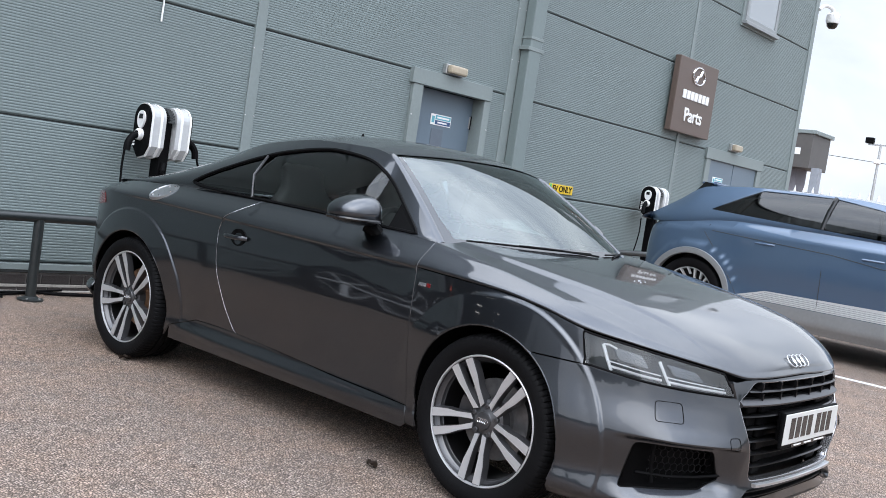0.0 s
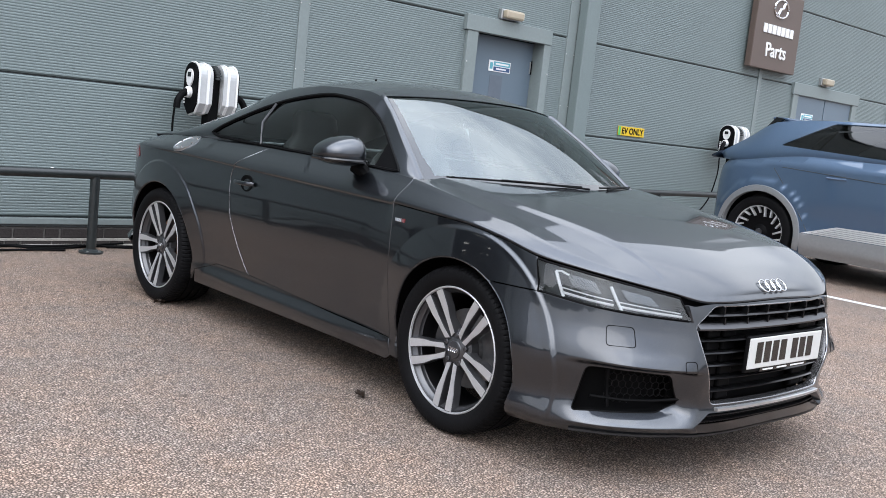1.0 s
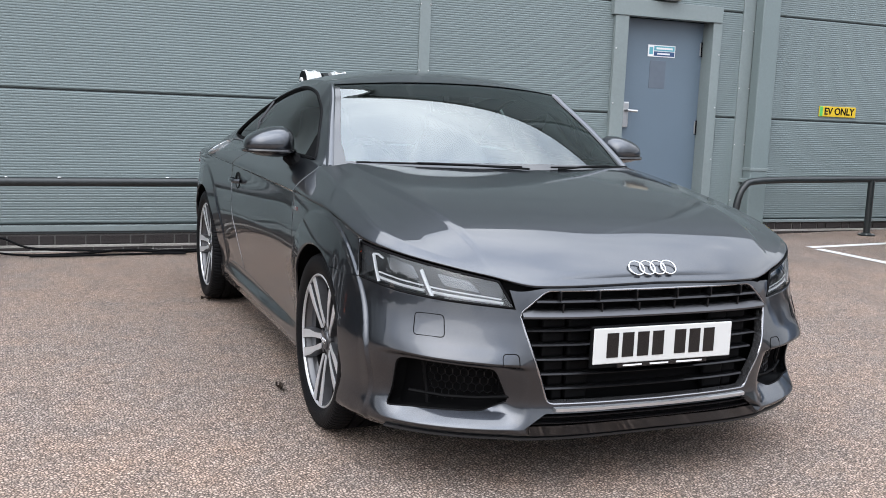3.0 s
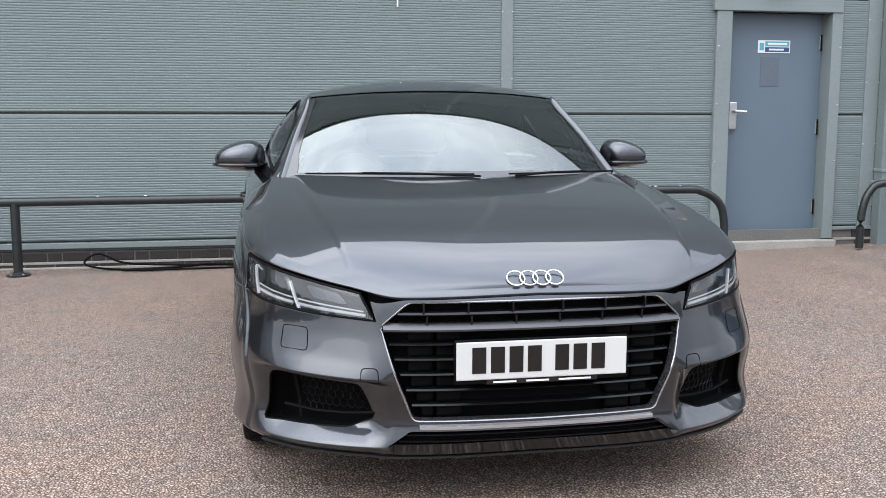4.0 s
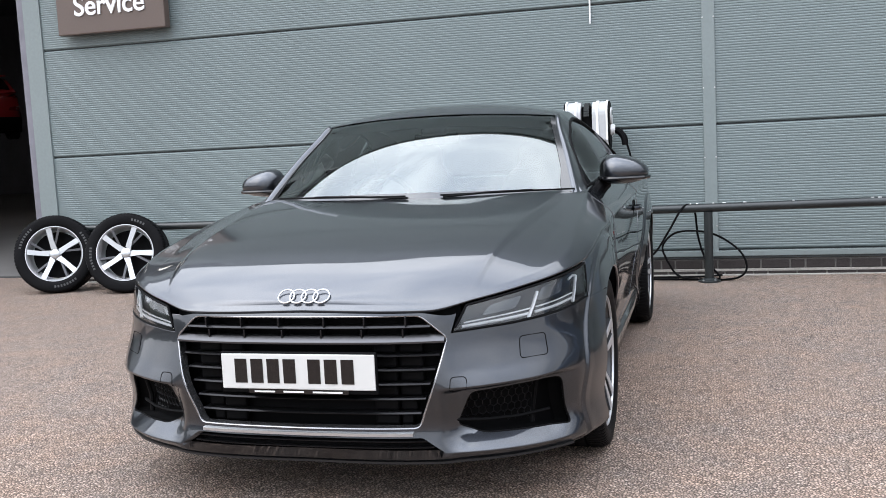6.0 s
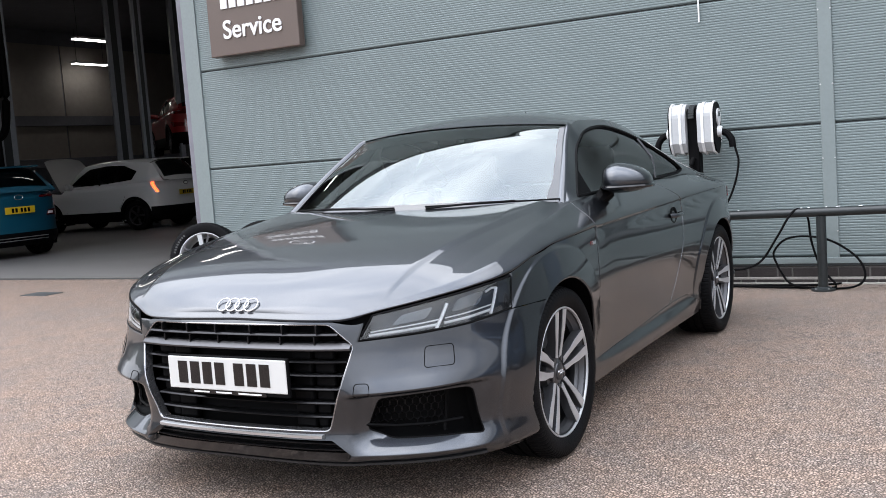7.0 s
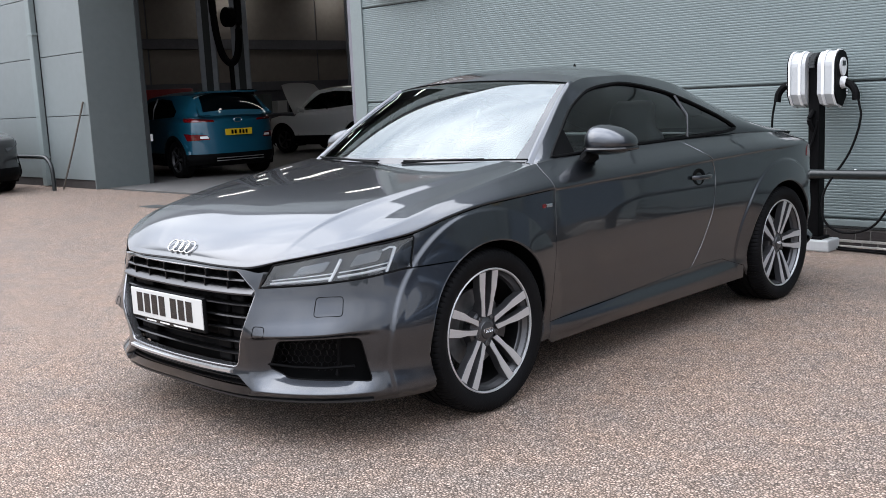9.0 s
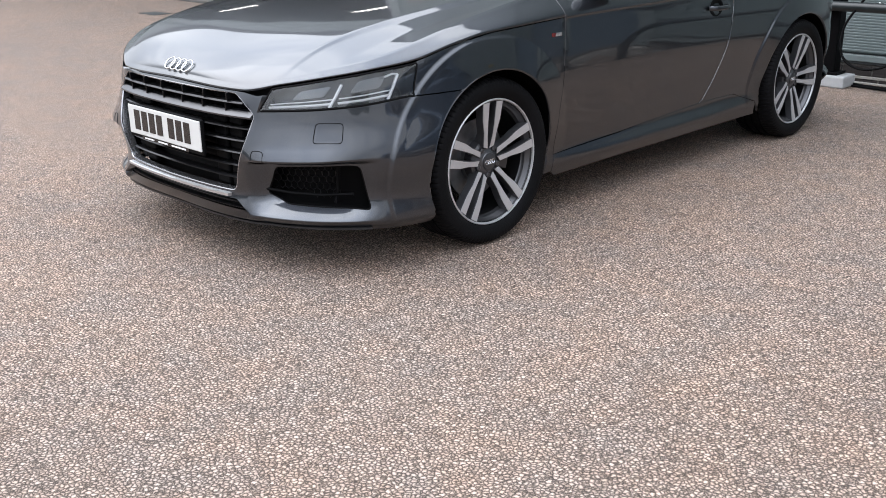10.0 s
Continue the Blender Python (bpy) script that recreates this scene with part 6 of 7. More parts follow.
# ---------------------------------------------------------------- other cars
def plain_wheel(parent, m, x, y, r, rim_r, style, z0=0.0):
    bm = bmesh.new()
    lathe(bm, [(-.2, rim_r - .02), (-.05, rim_r - .03), (.0, rim_r - .012), (.008, rim_r)], 40)
    w = part("wheel", bm, GUNMETAL, parent, smooth=True)
    w.matrix_basis = pose(m * x, y, r + z0, 0, 0, 0 if m > 0 else 180)
    part("tyre", tread_tyre(r, rim_r - .002, .235, 40), RUBBER, w, smooth=True)
    part("wheel_disc", lathe(bmesh.new(), [(-.03, rim_r - .01), (-.035, .08), (-.02, .06), (-.012, .001)], 40), BLACK if style != "silver" else GUNMETAL, w, smooth=True)
    part("rim_lip", lathe(bmesh.new(), [(.0, rim_r - .016), (.012, rim_r - .008), (.010, rim_r + .004)], 48), ALLOY if style == "turbine" else GUNMETAL, w, smooth=True)
    n = 20 if style == "turbine" else 5
    for k in range(n):
        a0 = 2 * math.pi * k / n
        if style == "turbine":
            long = k % 2 == 0
            shape = [(rim_r * (.62 if long else .72), -.006), (rim_r * .97, .032), (rim_r * .97, .055), (rim_r * (.6 if long else .7), .008)]
        else:
            shape = [(.05, -.02), (rim_r * .95, -.026), (rim_r * .95, .026), (.05, .02)]
        bm = bmesh.new()
        top = [bm.verts.new((.004 if r_ > .1 else -.008, r_ * math.cos(a0) - t * math.sin(a0), r_ * math.sin(a0) + t * math.cos(a0))) for r_, t in shape]
        bot = [bm.verts.new(v.co + Vector((-.03, 0, 0))) for v in top]
        bm.faces.new(top)
        for j in range(len(top)):
            bm.faces.new((top[j - 1], top[j], bot[j], bot[j - 1]))
        bmesh.ops.recalc_face_normals(bm, faces=bm.faces)
        part("spoke", bm, ALLOY if style in ("turbine", "silver") else SATIN, w)
    part("hub_cap", lathe(bmesh.new(), [(-.02, .035), (-.004, .033), (.0, .001)], 20), SATIN, w, smooth=True)
    return w


def family_car(name, label, at, turn, paint, spec):
    """A tall hatchback built from the same kind of surfaces as the coupe."""
    hw, wb, fo, ro, wr = spec["hw"], spec["wb"], spec["fo"], spec["ro"], spec["wr"]
    roof, belt0, belt1, hood = spec["roof"], spec["belt"][0], spec["belt"][1], spec["hood"]
    cladding = spec.get("cladding", BLACK)
    car = thing(name, label, "car", at, turn)

    def fy(y):
        return y * fo / .893 if y < 0 else y * wb / 2.505 if y <= 2.505 else wb + (y - 2.505) * ro / .785
    plan = [(x * hw / .893, fy(y)) for x, y in TT_PLAN]
    blunt = spec.get("blunt", 0.0)
    plan = [(x, y if abs(y) < wb or y < 0 else y) for x, y in plan]
    mid = (belt0 + belt1) / 2
    tb, md = spec.get("tail_belt", belt1), spec.get("mid_drop", 0)
    levels = [
        ([(0, .22), (6, .2), (9, .21), (13, .21), (19, .28)], [(0, .06), (9, .07), (19, .06)]),
        ([(0, .34), (9, .32), (19, .38)], [(0, .0), (6, .0), (9, .02), (13, .02), (19, .0)]),
        ([(0, .52), (9, .52), (19, .56)], [(0, .0), (9, .022), (13, .02), (19, .0)]),
        ([(0, hood * .9), (9, .78), (19, .80)], [(0, .02), (9, .004), (19, .015)]),
        ([(0, hood), (4, hood + .03), (6, hood + .06), (8, hood + .11), (10, belt0 - .08), (13, belt1 - .09), (16, tb - .06), (19, tb - .05)], [(0, .06), (6, .03), (9, .02), (13, .012), (16, .03), (19, .05)]),
        ([(0, hood + .02), (4, hood + .06), (6, hood + .09), (8, hood + .15), (10, belt0), (13, belt1), (16, tb + .02), (19, tb + .03)], [(0, .09), (6, .08), (9, .09), (13, .075), (16, .09), (19, .10)]),
    ]
    ar = wr + .045
    fl = Flank(plan, levels, [(0.0, wr), (wb, wr)], .012, ar, .006)
    top_n = 5
    ws0, ws1, back = spec["screen"][0], spec["screen"][1], wb + ro * spec.get("hatch", .42)
    tail = wb + ro * .93
    rz = roof - spec.get("drop", .075)
    rx = hw * .70
    cab = Cabin(fl, [(ws0 + .22, ws0), (ws1 + .1, ws1), (back, back + .03), (tail, tail + .04)],
                [(ws0, belt0 + .03), ((ws0 + ws1) / 2, (belt0 + .03 + roof - .05) / 2 + .03), (ws1, roof - .045), (ws1 + .5, roof - .004), (wb * .75, roof), (back + .03, roof - .035), ((back + tail) / 2 + .05, (roof + belt1) / 2 + .06 - md), (tail + .04, tb + .04)],
                [(ws0 + .22, hw * .86), (ws1 + .1, rx + .02), (ws1 + .5, rx), (back, rx - .01), (tail, hw * .80)],
                [(ws0 + .22, belt0 + .012), ((ws0 + ws1) / 2 + .14, (belt0 + rz) / 2 + .03), (ws1 + .1, rz - .03), (ws1 + .5, rz), (wb * .8, rz), (back, rz - .05), ((back + tail) / 2, (rz + belt1) / 2 + .02 - md), (tail, tb + .03)], None, 1.4, .03)

    def Sy(y, z):
        return (fl.at_y(y), z)
    dlo = dense(rounded(spec["dlo"], .03, 3), .05)
    for m in (1, -1):
        side = [(L, float(fl.level(0, L))) for L in between(0.0, fl.at_y(-ar - .01), 14)] + [Sy(y, z) for y, z in arc_pts(0, wr, ar, 205, -18, 30)]
        side += [(L, float(fl.level(0, L))) for L in between(fl.at_y(ar + .02), fl.at_y(wb - ar - .02), 14)] + [Sy(y, z) for y, z in arc_pts(wb, wr, ar, 198, -18, 30)]
        side += [(L, float(fl.level(0, L))) for L in between(fl.at_y(wb + ar + .02), fl.end, 12)]
        side += [(L, float(fl.level(5, L))) for L in between(fl.end, fl.at_y(ws0 + .2), 40)] + [(L, float(fl.level(4, L))) for L in between(fl.at_y(ws0 + .17), 0.0, 30)]
        bp = cut_panel("body_side", fl.point, fl.normal, dense(side, .04), [], paint, car, m, gap=.05, lip=.03, edge=.04)
        ys_ = between(ws0 + .26, tail, 40)
        outline = [(y, .0005) for y in ys_] + [(y, UNIT) for y in ys_[::-1]]
        pane = cab.share(dlo)
        cut_panel("roof_side", cab.side, cab.side_normal, outline, [pane], paint, car, m, gap=.045, lip=.02, edge=.04)
        gl = lambda y, z: cab.side(y, z) - cab.side_normal(y, z) * .008
        cut_panel("side_window", gl, cab.side_normal, shrink(pane, -.006), [], DARKGLASS, car, m, gap=.08, lip=.003, edge=.05)
        for y0, z0, y1, z1 in spec["pillars"]:
            seam_on("door_pillar", cab.side, cab.side_normal, cab.share([(y0, z0), ((y0 + y1) / 2, (z0 + z1) / 2), (y1, z1)]), GLOSS, car, m, .022)
        for path in spec["gaps"]:
            seam_on("door_gap", fl.point, fl.normal, [Sy(y, z) for y, z in path], SEAM, bp, m, .004)
        for yw in (0.0, wb):
            a = [Sy(y, z) for y, z in arc_pts(yw, wr, ar + .018, -14, 194, 36)]
            A, B = np.array([q[0] for q in a]), np.array([q[1] for q in a])
            P, N = fl.point(A, B), fl.normal(A, B)
            C = np.array([[yw, wr]])
            bm = bmesh.new()
            rows = []
            for p, n, (yy, zz) in zip(P, N, arc_pts(yw, wr, 1.0, -14, 194, 36)):
                out = np.array([0, yy - yw, zz - wr])
                rows.append([tuple((p + n * h + out * o) * np.array([m, 1, 1])) for h, o in ((-.03, -.025), (.010, -.022), (.013, .0), (.010, .035), (-.01, .042))])
            grid_faces(bm, rows, flip=m > 0)
            part("arch_trim", bm, cladding, car, smooth=True)
            bm = bmesh.new()
            prof = arc_pts(yw, wr, ar + .01, -25, 205, 24)
            grid_faces(bm, [[(m * x, y, z) for y, z in prof] for x in (.45, hw - .02)], flip=m < 0)
            bm.faces.new([bm.verts.new((m * .45, y, z)) for y, z in prof])
            part("wheel_housing", bm, BLACK, car, smooth=True)
            plain_wheel(car, m, hw - .055, yw, wr, spec["rim"], spec["style"])
        low = [(L, float(fl.level(0, L)) + .002) for L in between(fl.at_y(ar + .06), fl.at_y(wb - ar - .06), 10)] + [(L, spec["sill_top"]) for L in between(fl.at_y(wb - ar - .05), fl.at_y(ar + .05), 10)]
        cut_panel("sill_trim", off(fl.point, fl.normal, -.006), fl.normal, dense(low, .05), [], cladding, car, m, gap=.06, lip=.02, edge=.05)
        lowr = [(L, float(fl.level(0, L)) + .002) for L in between(fl.at_y(wb + ar + .05), fl.end, 10)] + [(L, spec["tail_top"]) for L in between(fl.end, fl.at_y(wb + ar + .05), 10)]
        cut_panel("rear_bumper_trim", off(fl.point, fl.normal, -.006), fl.normal, dense(lowr, .05), [], cladding, car, m, gap=.06, lip=.02, edge=.05)
        lowf = [(L, float(fl.level(0, L)) + .002) for L in between(0.0, fl.at_y(-ar - .05), 10)] + [(L, .42) for L in between(fl.at_y(-ar - .05), 0.0, 10)]
        cut_panel("front_bumper_trim", off(fl.point, fl.normal, -.006), fl.normal, dense(lowf, .05), [], cladding, car, m, gap=.06, lip=.02, edge=.05)
        for lm in spec["lamps"]:
            pts = [((fl.at_y(v) if k == "S" else fl.end - v if k == "T" else fl.at_x(v)), z) for k, v, z in lm[1]]
            cut_panel(lm[0], off(fl.point, fl.normal, -.008), fl.normal, dense(rounded(pts, .02, 3), .03), [], lm[2], car, m, gap=.04, lip=.02, edge=.03)
        part("door_mirror", tube(bmesh.new(), [(m * hw * .84, ws0 + .42, belt0 + .05), (m * (hw + .03), ws0 + .44, belt0 + .09), (m * (hw + .12), ws0 + .46, belt0 + .09)], .06, 10, flat=.7), paint, car, smooth=True)
    if not spec.get("open_bonnet"):
        bm = bmesh.new()
        rows = []
        for L in np.linspace(.004, fl.at_y(ws0 + .17), 40):
            z5 = float(fl.level(5, L))
            z4 = float(fl.level(4, L))
            r = fl.point(np.array([L]), np.array([z5]))[0]
            yc = ws0 + (r[1] - ws0) * (1 if r[1] < -.3 else .95) - .10 * step(-.2, ws0, r[1])
            zc = z5 + (.055 if r[1] > -fo * .7 else .02)
            row = [tuple(q) for q in fl.point(np.full(4, L), np.linspace(z4, z5, 4))]
            row += [(r[0] * w, yc + (r[1] - yc) * w * w, zc + (z5 - zc) * w ** 2.4) for w in np.linspace(1, 0, 14)[1:]]
            rows.append(row)
        grid_faces(bm, rows, flip=True)
        grid_faces(bm, [[(-x, y, z) for x, y, z in r] for r in rows])
        bmesh.ops.remove_doubles(bm, verts=bm.verts, dist=.001)
        part("bonnet", bm, paint, car, smooth=2)
    for nm, t0, t1, mat, w1, lip in (("windscreen", ws0 + .225, ws1 + .1, DARKGLASS, .97, .004), ("roof", ws1 + .105, back, paint, 1.0, 0), ("tailgate", back, tail, paint, 1.0, .012), ("rear_window", back + .05, tail - .06, DARKGLASS, .86, .003)):
        T, W = np.meshgrid(np.linspace(t0, t1, 20), np.linspace(-w1, w1, 24), indexing="ij")
        bm = bmesh.new()
        grid_faces(bm, [[tuple(p) for p in r] for r in cab.top(T, W) - cab.top_normal(T, W) * lip])
        part(nm, bm, mat, car, smooth=2)
    bm = bmesh.new()
    rows = []
    for w in np.linspace(-1, 1, 20):
        a = cab.top(np.array([tail]), np.array([w]))[0]
        mm = int(np.argmax(fl.y > wb + .1))
        L = float(np.interp(-min(abs(a[0]), fl.x[mm]), -fl.x[mm:], fl.L[mm:]))
        b = fl.point(np.array([L]), fl.level(5, np.array([L])))[0] * np.array([math.copysign(1, w), 1, 1])
        rows.append([tuple(a - np.array([0, .02, 0])), tuple(b)])
    grid_faces(bm, rows, flip=True)
    part("tail_shelf", bm, paint, car, smooth=2)
    # roof spoiler and rails
    yb = back + (.03 if not spec.get("hatch") else -.06)
    part("roof_spoiler", block(-rx * .92, rx * .92, yb - .02, yb + .16, roof - .065, roof - .035, .012), paint, car)
    for m in (1, -1) if spec.get("rails") else ():
        part("roof_rail", tube(bmesh.new(), smooth_path([(m * rx * .98, ws1 + .35, rz + .02), (m * rx * .98, ws1 + .5, rz + .055), (m * rx * .98, wb * .8, rz + .055), (m * rx * .97, back - .05, rz + .0)], 4), .016, 8), GLOSS, car, smooth=True)
    part("underbody", block(-hw * .72, hw * .72, -fo * .75, wb + ro * .75, .20, .6), BLACK, car)
    part("cabin_lining", block(-hw * .72, hw * .72, ws0 + .5, wb + ro * .3, .55, belt0 - .08), CLOTH, car)
    if spec.get("plate"):
        yt = wb + ro + .012
        pl = part("number_plate", block(-.262, .262, yt, yt + .008, spec["plate"] - .056, spec["plate"] + .056, .003), YELLOW, car, "yellow rear number plate")
        for k in range(5):
            x = -.15 + .062 * k + (.03 if k > 2 else 0)
            part("character_bar", block(x - .02, x + .02, yt + .007, yt + .011, spec["plate"] - .035, spec["plate"] + .035), GLOSS, pl)
        ring = [(.075 * math.cos(a), yt - .005, spec["plate"] + .21 + .04 * math.sin(a)) for a in [2 * math.pi * k / 24 for k in range(24)]]
        part("emblem", tube(bmesh.new(), ring, .007, 6, True), CHROME, car, smooth=True)
    return car, fl, cab


SILVERCLAD = material("silver_grey_cladding", (.30, .31, .32), .35, .6, vary=.08, scale=40)
blue, bf, bc = family_car("electric_hatchback", "metallic blue electric hatchback with silver arch trims, parked and charging", (10.42, 1.78, ground_height(10.0)), 0, BLUE, dict(
    hw=.945, wb=3.0, fo=.845, ro=.79, wr=.37, rim=.272, style="turbine", roof=1.572, drop=.035, hatch=.10, tail_belt=1.04, mid_drop=.09, belt=(1.13, 1.17), hood=.80, screen=(.30, 1.15), cladding=SILVERCLAD, spoiler=GLOSS,
    dlo=[(.66, 1.165), (.98, 1.35), (1.28, 1.46), (1.75, 1.522), (2.47, 1.512), (2.92, 1.255), (1.75, 1.20), (1.1, 1.17)], pillars=[(1.73, 1.52, 1.76, 1.20)], sill_top=.43, tail_top=.46, plate=0,
    gaps=[[(.55, .40), (.56, .8), (.60, 1.08)], [(1.66, .42), (1.67, .8), (1.70, 1.13)], [(2.45, .42), (2.56, .6), (2.76, .86), (2.90, 1.02), (2.86, 1.10)], [(.6, .86), (1.6, .98), (2.8, 1.04), (3.5, 1.03)]],
    lamps=[("tail_lamp", [("T", .3, 1.0), ("T", .62, 1.0), ("T", .62, .93), ("T", .3, .93)], REDLENS)]))
bandp = [Sp for Sp in [(bf.at_y(y), z) for y, z in ((.52, .435), (2.52, .435), (2.18, .535), (.5, .56))]]
STRIPE = material("white_ribbed_sill", (.62, .63, .64), .3, .5)
for m in (1, -1):
    cut_panel("sill_band", off(bf.point, bf.normal, -.005), bf.normal, dense(bandp, .05), [], STRIPE, blue, m, "white ribbed sill band", gap=.06, lip=.01, edge=.05)
    for k in range(5):
        z = .45 + .018 * k
        seam_on("sill_rib", off(bf.point, bf.normal, -.006), bf.normal, [(bf.at_y(y), z) for y in np.linspace(.56, 2.42 - .06 * k, 8)], SILVERCLAD, blue, m, .003)
    for y0 in (2.15, 1.12):
        hdl = [bf.point(np.array([bf.at_y(y)]), np.array([.985]))[0] for y in np.linspace(y0, y0 + .2, 5)]
        part("door_handle", tube(bmesh.new(), [(m * p[0], p[1], p[2]) for p in hdl], .012, 6), BLUE, blue, smooth=True)
for m in (1, -1):
    bm = bmesh.new()
    fin = [(3.04, 1.525), (3.12, 1.535), (3.40, 1.22), (3.28, 1.25)]
    rows = [[(m * x, y, z - .0 * x) for y, z in fin] for x in (.60, .645)]
    vs = grid_faces(bm, rows, wrap=True)
    bm.faces.new(vs[0])
    bm.faces.new(vs[1])
    bmesh.ops.recalc_face_normals(bm, faces=bm.faces)
    part("hatch_fin", bm, GLOSS, blue, "gloss black fin beside the hatch window")

FAMILY = dict(hw=.90, wb=2.6, fo=.80, ro=.78, wr=.335, rim=.232, style="dark", roof=1.56, belt=(1.0, 1.06), hood=.84, screen=(.28, 1.0),
              dlo=[(.62, 1.045), (.9, 1.24), (1.2, 1.40), (1.7, 1.44), (2.2, 1.40), (2.62, 1.20), (2.55, 1.10), (1.7, 1.07)], pillars=[(1.52, 1.44, 1.55, 1.06)], sill_top=.44, tail_top=.52, plate=.80,
              gaps=[[(.55, .45), (.57, 1.0)], [(1.5, .45), (1.52, 1.03)], [(2.15, .50), (2.3, .75), (2.38, 1.03)]],
              lamps=[("tail_lamp", [("T", .42, .985), ("T", .44, 1.02), ("S", 3.12, 1.06), ("S", 2.90, 1.065), ("S", 3.0, 1.0)], REDLENS), ("lower_tail_lamp", [("T", .52, .68), ("T", .58, .76), ("S", 3.10, .79), ("S", 2.98, .80), ("S", 3.06, .67)], REDLENS)])
teal, tf, tc = family_car("teal_hatchback", "teal-blue compact crossover with black arch trims, in the workshop doorway", (-11.0, 10.02, 0), 263, TEAL, dict(FAMILY, tail_top=.43))
AMBERLAMP = material("lit_tail_lamp", (.5, .05, .01), .3, emit=(1.0, .12, .03, 3.0))
yt = FAMILY["wb"] + FAMILY["ro"] + .012
for z in (.30, .345):
    part("bumper_strip", block(-.46, .46, yt, yt + .014, z, z + .012, .003), SILVER, teal, "silver strip on the black rear bumper")
for m in (1, -1):
    pts = [((tf.end - v), z) for v, z in ((.545, .70), (.70, .705), (.70, .745), (.575, .745))]
    cut_panel("reversing_lamp", off(tf.point, tf.normal, -.012), tf.normal, dense(rounded(pts, .012, 3), .03), [], GUIDE, teal, m, "pale reversing lamp", gap=.04, lip=.02, edge=.03)
white, wf, wc = family_car("white_crossover", "white crossover with its bonnet raised, inside the workshop", (-13.40, 15.66, 0), -84, WHITE_PAINT, dict(FAMILY, open_bonnet=True, roof=1.64, dlo=[(.62, 1.06), (.9, 1.28), (1.2, 1.46), (1.7, 1.51), (2.2, 1.49), (2.62, 1.34), (2.50, 1.15), (1.7, 1.09)], hw=.89, wb=2.58,
    lamps=[("tail_lamp", [("S", 3.06, .98), ("S", 3.14, .84), ("S", 3.19, .84), ("S", 3.12, .99), ("S", 3.10, 1.08), ("S", 3.02, 1.08)], AMBERLAMP)]))
bm = bmesh.new()
rows = []
for i in range(11):
    u = i / 10
    w = .72 * (1 - .18 * u ** 2)
    y, z = .24 - .55 * u, 1.02 + .84 * u - .08 * u * u
    rows.append([(w * v, y + .05 * abs(v) ** 3, z - .06 * abs(v) ** 3) for v in np.linspace(-1, 1, 13)])
grid_faces(bm, rows)
bmesh.ops.solidify(bm, geom=bm.faces, thickness=.03)
part("raised_bonnet", bm, WHITE_PAINT, white, "raised white bonnet", smooth=True)
part("engine_cover", block(-.55, .55, -.6, .1, .6, .86, .05), BLACK, white)
family_car("red_hatchback", "dark red hatchback raised on a workshop lift", (-14.0, 20.3, 1.75), 234, RED_PAINT, FAMILY)
family_car("black_hatchback", "black hatchback parked along the workshop wall", (-9.72, 5.45, 0), 90, BLACK_PAINT, dict(FAMILY, lamps=[("headlamp", [("F", .56, .74), ("F", .80, .76), ("S", -.42, .86), ("S", -.44, .80), ("F", .60, .68)], LAMP)]))

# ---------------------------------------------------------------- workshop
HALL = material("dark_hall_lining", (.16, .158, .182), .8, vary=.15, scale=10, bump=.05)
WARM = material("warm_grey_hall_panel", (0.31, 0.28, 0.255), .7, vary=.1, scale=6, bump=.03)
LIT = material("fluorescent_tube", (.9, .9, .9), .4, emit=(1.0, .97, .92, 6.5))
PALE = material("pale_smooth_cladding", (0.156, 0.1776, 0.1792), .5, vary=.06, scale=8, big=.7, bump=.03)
# darker copy of the cladding: the return's shade is put into its colour
SHADEWALL = material("shaded_return_panel", (0.128, 0.148, 0.148), .5, vary=.08, scale=8, big=.7)
COLUMN = material("grey_lift_column", (0.23, 0.25, 0.285), .45, vary=.15, scale=12)
REDCAB = material("red_tool_cabinet", (0.28, 0.016, 0.016), .35)

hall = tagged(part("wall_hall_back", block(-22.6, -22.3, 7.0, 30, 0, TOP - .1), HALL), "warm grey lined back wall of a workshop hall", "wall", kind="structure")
for k in range(6):
    y = 9.3 + 3.5 * k
    part("lining_panel", block(-22.3, -22.27, y, y + 3.44, 3.55, 6.0, .004), WARM, hall)
    part("lining_panel", block(-22.3, -22.275, y, y + 3.44, 1.9, 3.2, .004), WARM, hall)
for z in (3.2, 1.75):
    part("girt", block(-22.3, -22.2, 7.0, 30, z, z + .32, .01), HALL, hall)
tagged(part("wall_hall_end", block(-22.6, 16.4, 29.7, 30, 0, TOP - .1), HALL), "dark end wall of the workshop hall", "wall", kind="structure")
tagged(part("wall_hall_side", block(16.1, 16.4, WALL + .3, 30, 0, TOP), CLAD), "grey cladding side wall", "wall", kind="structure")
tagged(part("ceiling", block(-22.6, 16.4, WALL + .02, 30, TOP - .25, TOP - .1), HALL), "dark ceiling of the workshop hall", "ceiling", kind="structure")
left = tagged(part("wall_left", block(-22.6, -8.02, 7.06, 8.0, .0, TOP), SEAM), "pale grey smooth metal cladding beside the workshop door", "wall", kind="structure")
zs_ = [.14, 1.21, 2.22, 3.23, 4.24, 5.25, TOP]
for i in range(6):
    for x0, x1 in ((-9.62, -8.02), (-13.5, -9.84), (-17.5, -13.55), (-22.6, -17.55)):
        part("panel", block(x0 + .005, x1 - .005, 7.03, 7.07, zs_[i] + .006, zs_[i + 1] - .006, .003), PALE, left)
part("plinth", block(-22.6, -8.05, 7.045, 7.06, 0, .14), BRICK, left)
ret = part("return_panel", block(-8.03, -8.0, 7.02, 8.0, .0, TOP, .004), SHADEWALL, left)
part("door_frame", block(-8.10, -7.98, 7.98, 8.06, 0, 6.0, .004), SEAM, left)
part("notice_box", block(-8.06, -7.97, 8.06, 8.10, .72, .84, .003), WHITE, left)
